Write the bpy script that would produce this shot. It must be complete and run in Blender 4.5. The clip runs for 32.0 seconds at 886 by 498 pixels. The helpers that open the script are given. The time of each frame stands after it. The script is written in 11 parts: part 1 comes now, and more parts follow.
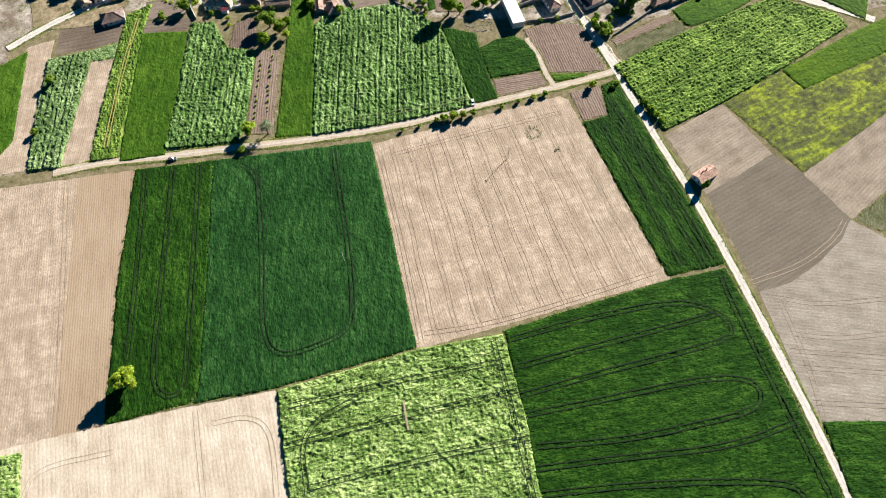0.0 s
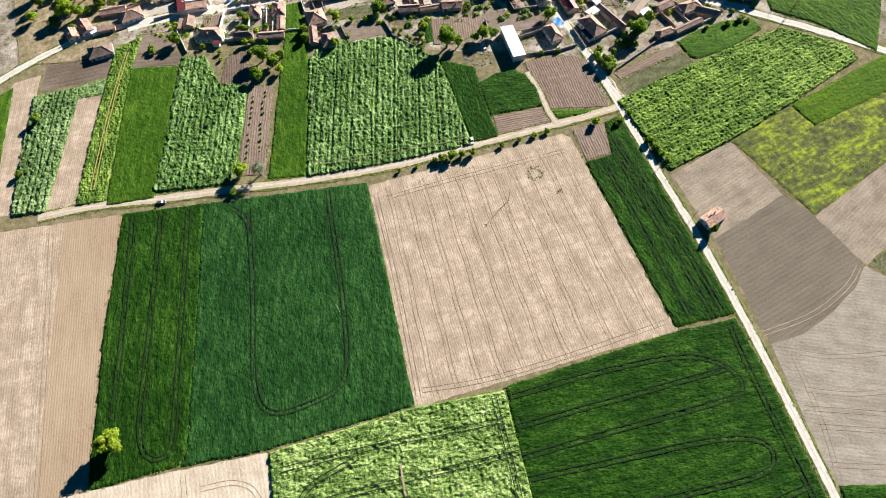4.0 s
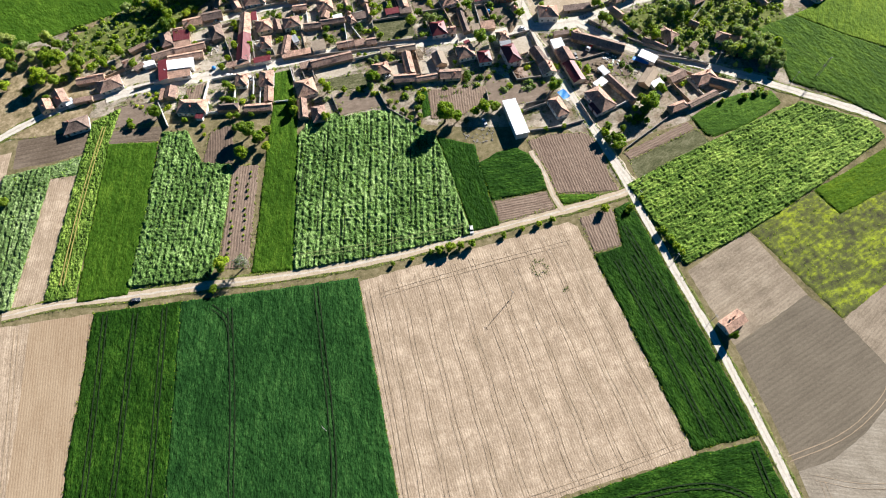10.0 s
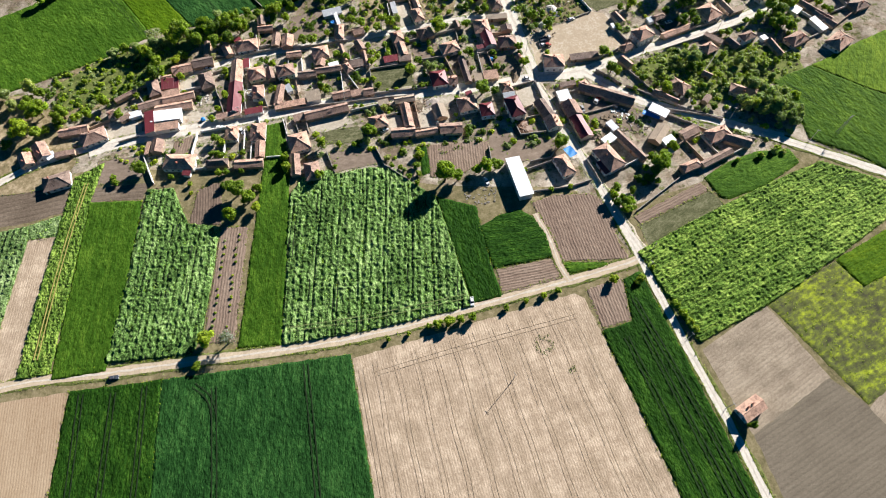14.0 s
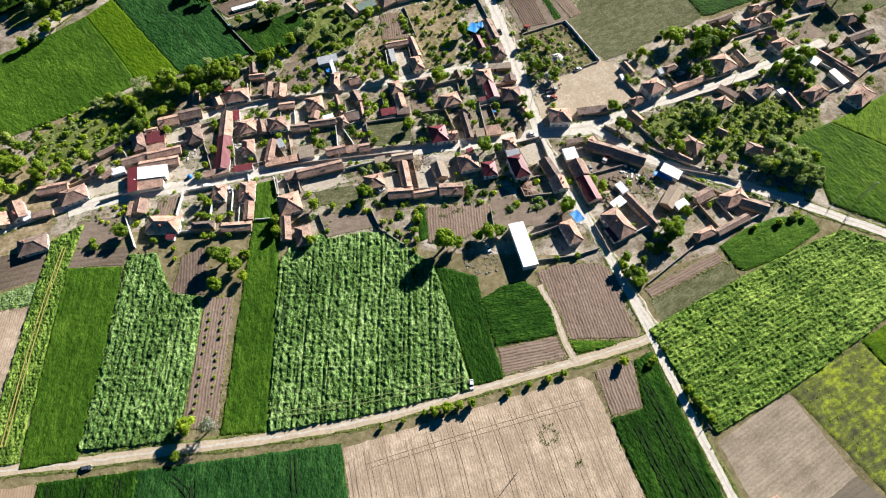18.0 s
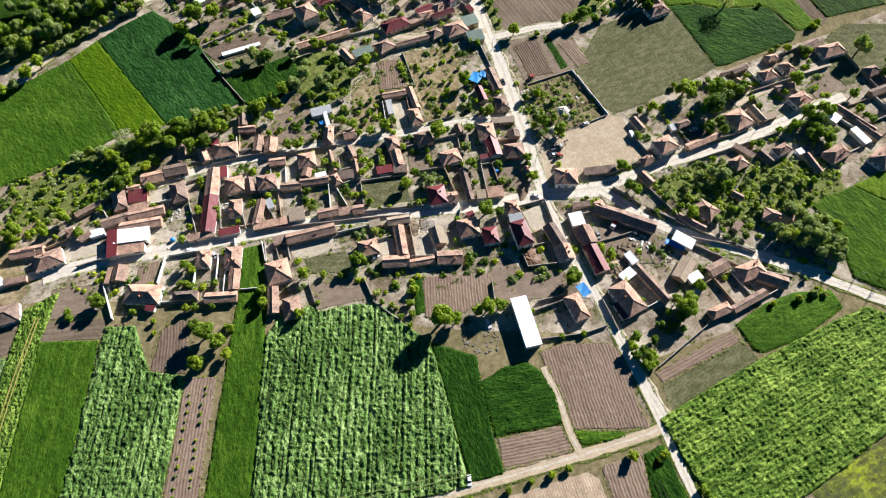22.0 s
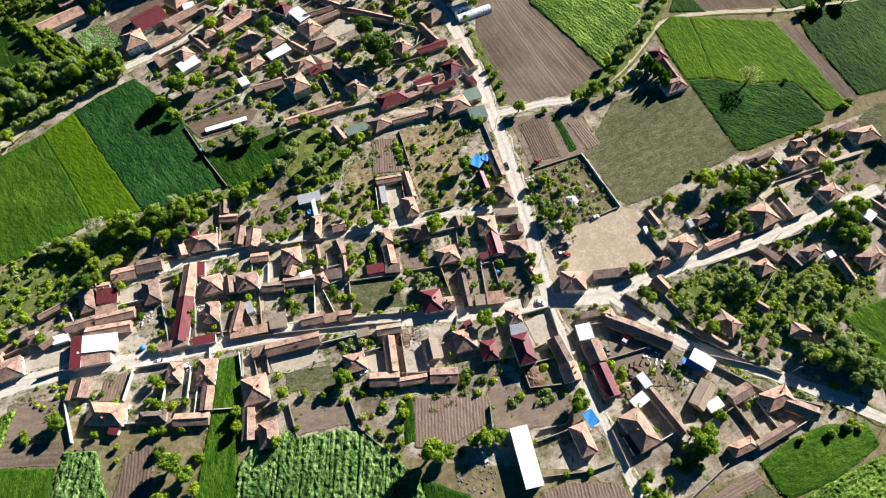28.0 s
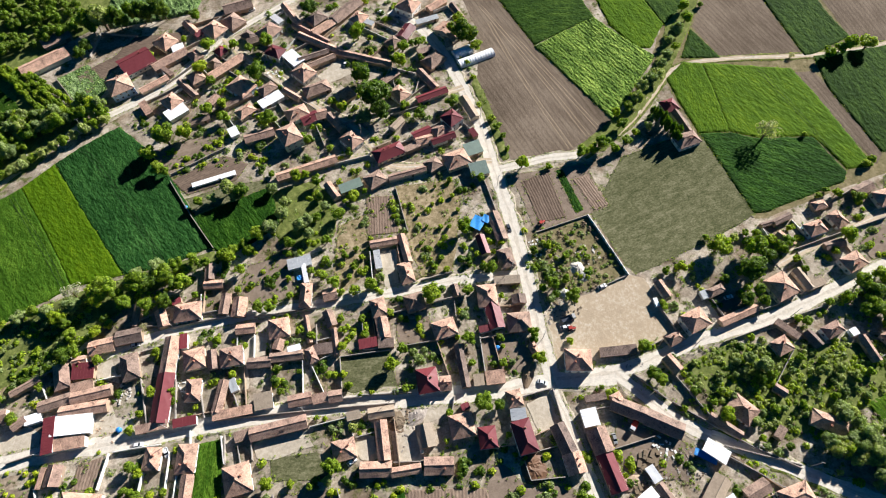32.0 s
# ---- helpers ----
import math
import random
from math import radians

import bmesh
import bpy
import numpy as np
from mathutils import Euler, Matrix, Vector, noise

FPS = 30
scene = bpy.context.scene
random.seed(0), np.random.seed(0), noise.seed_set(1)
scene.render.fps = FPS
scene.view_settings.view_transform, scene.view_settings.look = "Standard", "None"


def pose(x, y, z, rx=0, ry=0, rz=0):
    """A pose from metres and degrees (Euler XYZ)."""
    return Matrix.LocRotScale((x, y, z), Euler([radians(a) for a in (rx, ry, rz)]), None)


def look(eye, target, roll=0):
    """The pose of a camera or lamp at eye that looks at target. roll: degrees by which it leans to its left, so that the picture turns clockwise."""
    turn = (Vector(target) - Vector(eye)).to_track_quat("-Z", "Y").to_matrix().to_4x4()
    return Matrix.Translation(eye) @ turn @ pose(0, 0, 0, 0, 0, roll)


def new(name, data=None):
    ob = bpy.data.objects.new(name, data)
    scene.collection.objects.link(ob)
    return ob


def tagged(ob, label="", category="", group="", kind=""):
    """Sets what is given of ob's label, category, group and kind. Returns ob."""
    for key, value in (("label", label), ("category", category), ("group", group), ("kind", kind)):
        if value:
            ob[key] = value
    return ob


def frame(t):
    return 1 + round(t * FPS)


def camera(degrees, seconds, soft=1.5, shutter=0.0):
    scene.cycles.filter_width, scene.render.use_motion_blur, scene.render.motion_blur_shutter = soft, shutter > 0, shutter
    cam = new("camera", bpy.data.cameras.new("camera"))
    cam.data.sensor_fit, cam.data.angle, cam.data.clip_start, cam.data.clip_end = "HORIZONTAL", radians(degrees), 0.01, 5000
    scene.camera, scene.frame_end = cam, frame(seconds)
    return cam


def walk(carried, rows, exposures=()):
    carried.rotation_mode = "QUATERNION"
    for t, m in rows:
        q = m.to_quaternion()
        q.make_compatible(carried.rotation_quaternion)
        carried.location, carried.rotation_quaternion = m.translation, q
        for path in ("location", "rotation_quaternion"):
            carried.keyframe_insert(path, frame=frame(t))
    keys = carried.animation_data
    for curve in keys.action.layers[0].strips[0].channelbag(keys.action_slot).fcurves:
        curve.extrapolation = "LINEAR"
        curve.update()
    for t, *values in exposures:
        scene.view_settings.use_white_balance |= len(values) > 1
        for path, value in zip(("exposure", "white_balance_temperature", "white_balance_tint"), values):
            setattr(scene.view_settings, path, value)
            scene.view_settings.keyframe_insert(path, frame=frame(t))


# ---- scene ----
cam = camera(73.7, 32.0, soft=1.05)
# seconds, eye x, y, z in metres, yaw, pitch and roll in degrees
ROWS = [
    (0, 0.00, -0.00, 240.00, -2.328, -63.480, -1.063),
    (0.5, 0.27, 2.31, 240.03, -2.284, -63.480, -1.132),
    (1, 0.54, 4.71, 240.06, -2.242, -63.478, -1.199),
    (1.5, 0.83, 7.29, 240.11, -2.206, -63.473, -1.262),
    (2, 1.14, 10.14, 240.18, -2.178, -63.463, -1.317),
    (2.5, 1.46, 13.21, 240.25, -2.161, -63.447, -1.361),
    (3, 1.77, 16.43, 240.32, -2.158, -63.422, -1.390),
    (3.5, 2.06, 19.76, 240.37, -2.169, -63.388, -1.399),
    (4, 2.34, 23.19, 240.41, -2.188, -63.347, -1.396),
    (5, 2.94, 30.38, 240.51, -2.220, -63.258, -1.381),
    (6, 3.65, 37.99, 240.68, -2.207, -63.180, -1.387),
    (7, 4.43, 45.93, 240.87, -2.164, -63.106, -1.403),
    (8, 5.23, 54.05, 241.01, -2.122, -63.028, -1.400),
    (9, 5.99, 62.25, 241.04, -2.101, -62.937, -1.361),
    (10, 6.73, 70.50, 240.98, -2.086, -62.834, -1.300),
    (11, 7.46, 78.79, 240.86, -2.050, -62.721, -1.245),
    (12, 8.20, 87.11, 240.73, -1.976, -62.601, -1.212),
    (13, 8.93, 95.48, 240.58, -1.884, -62.477, -1.188),
    (14, 9.63, 103.91, 240.44, -1.801, -62.351, -1.153),
    (15, 10.29, 112.42, 240.28, -1.746, -62.228, -1.090),
    (16, 10.94, 121.02, 240.13, -1.703, -62.110, -1.014),
    (17, 11.61, 129.72, 239.99, -1.650, -62.003, -0.942),
    (18, 12.35, 138.53, 239.86, -1.571, -61.911, -0.887),
    (19, 13.10, 147.43, 239.77, -1.487, -61.837, -0.831),
    (20, 13.80, 156.38, 239.75, -1.426, -61.782, -0.749),
    (21, 14.43, 165.37, 239.82, -1.403, -61.746, -0.626),
    (22, 15.07, 174.30, 239.93, -1.376, -61.709, -0.503),
    (23, 15.84, 183.09, 240.03, -1.289, -61.648, -0.429),
    (24, 16.82, 191.69, 240.08, -1.105, -61.551, -0.442),
    (25, 17.94, 200.26, 240.15, -0.852, -61.450, -0.516),
    (26, 19.11, 209.00, 240.35, -0.579, -61.389, -0.608),
    (27, 20.22, 218.03, 240.73, -0.323, -61.398, -0.686),
    (28, 21.25, 227.22, 241.21, -0.088, -61.447, -0.751),
    (29, 22.19, 236.34, 241.64, 0.131, -61.496, -0.811),
    (30, 23.02, 245.23, 241.93, 0.338, -61.512, -0.873),
    (31, 23.79, 253.94, 242.10, 0.538, -61.499, -0.937),
    (32, 24.51, 262.55, 242.22, 0.734, -61.473, -1.003),
]
walk(cam, [(t, pose(x, y, z, 90 + pitch, 0, yaw) @ pose(0, 0, 0, 0, 0, roll)) for t, x, y, z, yaw, pitch, roll in ROWS], [(0.0, 1.25), (8.0, 1.22), (15.0, 1.15), (32.0, 1.08)])

# ---- daylight ----
SUN_TURN, SUN_HIGH = 47.0, 25.0  # degrees from +x towards +y, and above the horizon
world = bpy.data.worlds.new("sky")
scene.world = world
world.use_nodes = True
wn = world.node_tree
wn.nodes.clear()
sky = wn.nodes.new("ShaderNodeTexSky")
sky.sky_type = "NISHITA"
sky.sun_disc = False
sky.air_density, sky.dust_density, sky.ozone_density = 1.0, 0.1, 9.0
sky.sun_elevation = radians(SUN_HIGH)
sky.sun_rotation = radians(90 - SUN_TURN)
back = wn.nodes.new("ShaderNodeBackground")
back.inputs["Strength"].default_value = 0.021
out = wn.nodes.new("ShaderNodeOutputWorld")
clear = wn.nodes.new("ShaderNodeHueSaturation")
clear.inputs["Saturation"].default_value = 1.8
wn.links.new(sky.outputs["Color"], clear.inputs["Color"])
wn.links.new(clear.outputs["Color"], back.inputs["Color"])
wn.links.new(back.outputs["Background"], out.inputs["Surface"])
sun = new("sun", bpy.data.lights.new("sun", "SUN"))
sun.data.energy, sun.data.angle, sun.data.color = 5.3, radians(0.55), (1.0, 0.968, 0.92)
ca, sa, ce, se = math.cos(radians(SUN_TURN)), math.sin(radians(SUN_TURN)), math.cos(radians(SUN_HIGH)), math.sin(radians(SUN_HIGH))
sun.matrix_world = look((300 * ca * ce, 300 + 300 * sa * ce, 300 * se), (0, 300, 0))


# ---- materials ----
def shader(name, rough=0.9, metal=0.0):
    m = bpy.data.materials.new(name)
    m.use_nodes = True
    t = m.node_tree
    b = t.nodes["Principled BSDF"]
    b.inputs["Roughness"].default_value, b.inputs["Metallic"].default_value = rough, metal
    b.inputs["Specular IOR Level"].default_value = 0.25
    return m, t, b


def spot_noise(t, coord, scale, detail=3.0, stretch=(1, 1, 1), turn=0.0, rough=0.55):
    mp = t.nodes.new("ShaderNodeMapping")
    mp.vector_type = "TEXTURE"
    mp.inputs["Scale"].default_value = stretch
    mp.inputs["Rotation"].default_value = (0, 0, radians(turn))
    t.links.new(coord, mp.inputs["Vector"])
    n = t.nodes.new("ShaderNodeTexNoise")
    n.inputs["Scale"].default_value, n.inputs["Detail"].default_value, n.inputs["Roughness"].default_value = scale, detail, rough
    t.links.new(mp.outputs["Vector"], n.inputs["Vector"])
    return n.outputs["Fac"]


def ramp(t, fac, *stops):
    r = t.nodes.new("ShaderNodeValToRGB")
    e = r.color_ramp.elements
    while len(e) < len(stops):
        e.new(0.5)
    for k, (p, c) in zip(e, stops):
        k.position, k.color = p, (*c, 1)
    t.links.new(fac, r.inputs["Fac"])
    return r.outputs["Color"]


def blend(t, kind, fac, a, b):
    n = t.nodes.new("ShaderNodeMix")
    n.data_type, n.blend_type = "RGBA", kind
    for sock, v in (("Factor", fac), ("A", a), ("B", b)):
        i = [s for s in n.inputs if s.name == sock and (s.type == "RGBA" or sock == "Factor" and s.type == "VALUE")][0]
        if isinstance(v, (float, int)):
            i.default_value = v
        elif isinstance(v, tuple):
            i.default_value = (*v, 1)
        else:
            t.links.new(v, i)
    return [s for s in n.outputs if s.type == "RGBA"][0]


def relief(t, b, fac, strength, distance):
    n = t.nodes.new("ShaderNodeBump")
    n.inputs["Strength"].default_value, n.inputs["Distance"].default_value = strength, distance
    t.links.new(fac, n.inputs["Height"])
    t.links.new(n.outputs["Normal"], b.inputs["Normal"])


def land(name, dark, mid, light, turn=0.0, rows=0.0, rowdepth=0.0, fine=1.2, broad=0.03, streak=6.0, bump=0.4, rough=0.95, spread=(0.32, 0.5, 0.7), gloss=0.04, wide=0.3, depth=0.35, sheen=0.0, ripple=0.0, patches=False):
    """A field's surface: broad patches, streaks along its rows and fine grain."""
    m, t, b = shader(name, rough)
    b.inputs["Specular IOR Level"].default_value = gloss
    if sheen:
        # the fuzz of blades and leaves
        b.inputs["Sheen Weight"].default_value, b.inputs["Sheen Roughness"].default_value = sheen, 0.6
        b.inputs["Sheen Tint"].default_value = (*[v / max(light) for v in light], 1)
    c = t.nodes.new("ShaderNodeTexCoord").outputs["Object"]
    big = spot_noise(t, c, broad, 4.0, turn=turn)
    row = spot_noise(t, c, 0.35, 4.0, (streak, 1, 1), turn)
    small = spot_noise(t, c, fine, 5.0, (1.6 if streak > 1 else 1, 1, 1), turn, 0.75)
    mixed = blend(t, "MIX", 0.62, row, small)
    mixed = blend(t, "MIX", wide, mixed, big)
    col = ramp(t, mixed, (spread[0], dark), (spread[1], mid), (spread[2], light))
    high = spot_noise(t, c, 0.8, 3.0, (2.2 if streak > 2 else 1.2, 1, 1), turn, 0.6) if depth > 0.5 else small
    if rows:
        mp = t.nodes.new("ShaderNodeMapping")
        mp.vector_type = "TEXTURE"
        mp.inputs["Rotation"].default_value = (0, 0, radians(turn))
        t.links.new(c, mp.inputs["Vector"])
        w = t.nodes.new("ShaderNodeTexWave")
        w.bands_direction = "Y"
        w.inputs["Scale"].default_value = rows
        w.inputs["Distortion"].default_value, w.inputs["Detail"].default_value, w.inputs["Detail Scale"].default_value = 0.9, 2.0, 0.4
        t.links.new(mp.outputs["Vector"], w.inputs["Vector"])
        band = ramp(t, w.outputs["Fac"], (0.0, (1 - 2 * rowdepth,) * 3), (0.35, (1,) * 3), (1.0, (1 + 0.4 * rowdepth,) * 3))
        col = blend(t, "MULTIPLY", 1.0, col, band)
        if depth < 0.5:
            high = blend(t, "MIX", 0.1, small, w.outputs["Color"])
    if patches:
        weedy = ramp(t, spot_noise(t, c, 0.16, 6.0, rough=0.7), (0.53, (0, 0, 0)), (0.62, (1, 1, 1)))
        col = blend(t, "MIX", weedy, col, ramp(t, small, (0.35, (0.04, 0.055, 0.015)), (0.65, (0.2, 0.22, 0.08))))
        trodden = ramp(t, spot_noise(t, c, 0.07, 5.0, turn=40, rough=0.65), (0.4, (0.62, 0.56, 0.5)), (0.55, (1, 1, 1)), (0.68, (1.16, 1.13, 1.1)))
        col = blend(t, "MULTIPLY", 1.0, col, trodden)
    if ripple:
        mp = t.nodes.new("ShaderNodeMapping")
        mp.vector_type = "TEXTURE"
        mp.inputs["Rotation"].default_value = (0, 0, radians(turn))
        t.links.new(c, mp.inputs["Vector"])
        w = t.nodes.new("ShaderNodeTexWave")
        w.bands_direction = "X"
        w.inputs["Scale"].default_value, w.inputs["Distortion"].default_value = 0.055, 5.0
        w.inputs["Detail"].default_value, w.inputs["Detail Scale"].default_value = 2.0, 2.2
        t.links.new(mp.outputs["Vector"], w.inputs["Vector"])
        worn = ramp(t, w.outputs["Fac"], (0.0, (1 - ripple, 1 - ripple * 1.1, 1 - ripple * 1.2)), (0.3, (1, 1, 1)), (1.0, (1 + ripple * 0.3,) * 3))
        col = blend(t, "MULTIPLY", ramp(t, big, (0.42, (0, 0, 0)), (0.6, (1, 1, 1))), col, worn)
    t.links.new(col, b.inputs["Base Color"])
    relief(t, b, high, bump, depth)
    return m


def coat(name, colour, rough=0.8, metal=0.0, vary=0.25, scale=0.8, wear=None, spec=0.3, tint=0.15):
    """A painted, tiled or plastered surface with patches, grain and a tone of its own for each object."""
    m, t, b = shader(name, rough, metal)
    b.inputs["Specular IOR Level"].default_value = spec
    c = t.nodes.new("ShaderNodeTexCoord").outputs["Object"]
    a = spot_noise(t, c, scale, 5.0, rough=0.7)
    f = spot_noise(t, c, scale * 6, 3.0, rough=0.7)
    lo, hi = tuple(v * (1 - vary) for v in colour), tuple(min(0.95, v * (1 + vary)) for v in colour)
    col = ramp(t, blend(t, "MIX", 0.45, a, f), (0.33, wear or lo), (0.5, colour), (0.68, hi))
    info = t.nodes.new("ShaderNodeObjectInfo").outputs["Random"]
    tone = ramp(t, info, (0.0, (1 - tint * 1.6, 1 - tint * 1.5, 1 - tint * 1.3)), (0.5, (1, 1, 1)), (1.0, (1 + tint, 1 + tint * 0.7, 1 + tint * 0.6)))
    t.links.new(blend(t, "MULTIPLY", 1.0, col, tone), b.inputs["Base Color"])
    relief(t, b, f, 0.25, 0.08)
    return m


def tiles(name, colour, dark, tint=0.3):
    """Roof tiles: courses and columns of 0.3 m with weathered and replaced patches."""
    m, t, b = shader(name, 0.8)
    b.inputs["Specular IOR Level"].default_value = 0.15
    c = t.nodes.new("ShaderNodeTexCoord").outputs["Object"]
    a = spot_noise(t, c, 0.3, 3.0, rough=0.6)
    f = spot_noise(t, c, 1.5, 6.0, (0.6, 1, 1), rough=0.9)
    light = tuple(min(0.9, v * 1.45) for v in colour)
    col = ramp(t, blend(t, "MIX", 0.66, a, f), (0.4, dark), (0.49, colour), (0.6, light))
    info = t.nodes.new("ShaderNodeObjectInfo").outputs["Random"]
    tone = ramp(t, info, (0.0, (1 - tint, 1 - tint * 0.9, 1 - tint * 0.75)), (0.5, (1, 1, 1)), (1.0, (1 + tint * 0.5, 1 + tint * 0.4, 1 + tint * 0.35)))
    w = t.nodes.new("ShaderNodeTexWave")
    w.inputs["Scale"].default_value, w.inputs["Distortion"].default_value = 0.8, 1.0
    t.links.new(c, w.inputs["Vector"])
    col = blend(t, "MULTIPLY", 1.0, col, tone)
    col = blend(t, "MULTIPLY", 0.14, col, w.outputs["Color"])
    t.links.new(col, b.inputs["Base Color"])
    relief(t, b, blend(t, "MIX", 0.5, f, w.outputs["Color"]), 0.5, 0.1)
    return m


def foliage(name, dark, light):
    m, t, b = shader(name, 0.5)
    b.inputs["Specular IOR Level"].default_value = 0.18
    g = t.nodes.new("ShaderNodeNewGeometry")
    info = t.nodes.new("ShaderNodeObjectInfo").outputs["Random"]
    col = ramp(t, g.outputs["Random Per Island"], (0.0, dark), (0.6, tuple((p + q) / 2 for p, q in zip(dark, light))), (1.0, light))
    tone = ramp(t, info, (0.0, (0.72, 0.78, 0.8)), (0.5, (1, 1, 1)), (1.0, (1.35, 1.2, 0.9)))
    col = blend(t, "MULTIPLY", 1.0, col, tone)
    t.links.new(col, b.inputs["Base Color"])
    tr = t.nodes.new("ShaderNodeBsdfTranslucent")
    t.links.new(blend(t, "MULTIPLY", 1.0, col, (1.25, 1.55, 0.4)), tr.inputs["Color"])
    mx = t.nodes.new("ShaderNodeMixShader")
    mx.inputs["Fac"].default_value = 0.42
    t.links.new(b.outputs["BSDF"], mx.inputs[1])
    t.links.new(tr.outputs["BSDF"], mx.inputs[2])
    t.links.new(mx.outputs["Shader"], t.nodes["Material Output"].inputs["Surface"])
    return m


GROUND = land("village_soil", (0.12, 0.102, 0.074), (0.33, 0.282, 0.225), (0.62, 0.55, 0.46), fine=0.9, broad=0.05, streak=1.0, bump=0.35, wide=0.42, spread=(0.34, 0.49, 0.62), patches=True)
TRACK = coat("gravel_road", (0.6, 0.55, 0.48), 0.95, vary=0.25, scale=0.45, tint=0.0)
DUST = coat("dusty_verge", (0.42, 0.36, 0.285), 0.95, vary=0.42, scale=0.4, wear=(0.16, 0.16, 0.08), tint=0.0)
CROWN_STRIP = coat("loose_gravel_strip", (0.52, 0.465, 0.39), 0.95, vary=0.35, scale=0.6, tint=0.0)
DIRT = coat("dirt_track", (0.46, 0.37, 0.265), 0.95, vary=0.32, scale=0.3, tint=0.0)
VERGE = land("verge_grass", (0.04, 0.06, 0.015), (0.14, 0.155, 0.05), (0.32, 0.29, 0.14), fine=0.8, broad=0.2, streak=1.0)
TILE = tiles("clay_tiles", (0.48, 0.31, 0.232), (0.18, 0.112, 0.09), 0.36)
OLD_TILE = tiles("weathered_tiles", (0.3, 0.212, 0.168), (0.11, 0.08, 0.068), 0.36)
RED_TILE = coat("red_metal_roof", (0.165, 0.034, 0.042), 0.5, vary=0.15, tint=0.2)
WHITE_ROOF = coat("white_sheet_roof", (0.82, 0.84, 0.86), 0.55, vary=0.06, tint=0.05)
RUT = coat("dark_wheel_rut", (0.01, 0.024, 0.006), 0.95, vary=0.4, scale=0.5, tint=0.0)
SOIL_RUT = coat("soil_wheel_rut", (0.365, 0.277, 0.187), 0.95, vary=0.4, scale=0.5, tint=0.0)
PALE_RUT = coat("pale_wheel_rut", (0.16, 0.2, 0.07), 0.95, vary=0.3, scale=0.5, tint=0.0)
WORN = coat("yellowed_trampled_grass", (0.36, 0.31, 0.09), 0.95, vary=0.4, scale=0.6, tint=0.0)
# Trampled rut soil, its colour darkened for the shade between the plants.
SHADED_RUT = coat("shaded_rut_soil", (0.018, 0.03, 0.009), 0.95, vary=0.5, scale=0.7, tint=0.0)
GREY_ROOF = coat("grey_sheet_roof", (0.42, 0.44, 0.46), 0.6, vary=0.2, tint=0.2)
GREEN_ROOF = coat("green_grey_roof", (0.16, 0.22, 0.19), 0.6, vary=0.15)
EARTH_ROOF = coat("earth_roof", (0.36, 0.29, 0.22), 0.95, vary=0.3)
PLASTER = coat("white_plaster", (0.72, 0.71, 0.68), 0.9, vary=0.12, wear=(0.5, 0.47, 0.42))
CREAM = coat("cream_plaster", (0.6, 0.5, 0.38), 0.9, vary=0.18)
MUD = coat("mud_brick", (0.38, 0.28, 0.2), 0.95, vary=0.25)
STONE = coat("rubble_stone", (0.31, 0.28, 0.25), 0.95, vary=0.4, scale=1.2)
BLUE_WALL = coat("pale_blue_plaster", (0.45, 0.58, 0.7), 0.9, vary=0.12)
GREEN_WALL = coat("pale_green_plaster", (0.45, 0.6, 0.5), 0.9, vary=0.12)
PINK_WALL = coat("pink_plaster", (0.6, 0.36, 0.32), 0.9, vary=0.15)
CONCRETE = coat("concrete", (0.5, 0.48, 0.44), 0.9, vary=0.2)
WOOD = coat("grey_timber", (0.2, 0.15, 0.1), 0.9, vary=0.3)
DARK_WOOD = coat("brown_door_paint", (0.13, 0.07, 0.04), 0.6, vary=0.2)
GLASS = coat("window_glass", (0.02, 0.025, 0.03), 0.1, vary=0.1, spec=0.6, tint=0.0)
FRAME = coat("white_window_frame", (0.7, 0.7, 0.68), 0.6, vary=0.05, tint=0.0)
BRICK = coat("red_brick", (0.4, 0.19, 0.13), 0.9, vary=0.25)
BLUE_SHEET = coat("blue_tarpaulin", (0.03, 0.25, 0.65), 0.5, vary=0.2)
STEEL = coat("galvanised_steel", (0.3, 0.31, 0.32), 0.65, 0.4, vary=0.1)
BARK = coat("bark", (0.14, 0.1, 0.07), 0.95, vary=0.3)
PALE_FODDER_LEAF = foliage("pale_fodder_leaves", (0.1, 0.18, 0.035), (0.55, 0.66, 0.29))
FODDER_LEAF = foliage("fodder_leaves", (0.07, 0.16, 0.025), (0.42, 0.6, 0.19))
LUSH_LEAF = foliage("lush_fodder_leaves", (0.075, 0.155, 0.014), (0.42, 0.56, 0.085))
LEAF = foliage("bright_leaves", (0.085, 0.15, 0.011), (0.4, 0.5, 0.05))
DARK_LEAF = foliage("dark_leaves", (0.034, 0.075, 0.009), (0.22, 0.32, 0.036))
LIME_LEAF = foliage("yellow_green_leaves", (0.12, 0.19, 0.012), (0.42, 0.5, 0.055))
GREY_LEAF = foliage("grey_green_leaves", (0.15, 0.19, 0.07), (0.43, 0.49, 0.21))
PALE_LEAF = foliage("pale_blossom", (0.2, 0.2, 0.17), (0.5, 0.5, 0.44))
CAR_WHITE = coat("white_car_paint", (0.75, 0.76, 0.78), 0.25, vary=0.03, spec=0.6)
CAR_DARK = coat("dark_car_paint", (0.05, 0.06, 0.08), 0.25, vary=0.05, spec=0.6)
RUBBER = coat("black_rubber", (0.02, 0.02, 0.02), 0.9, vary=0.1)
RED_PAINT = coat("red_machine_paint", (0.4, 0.04, 0.03), 0.45, vary=0.1)

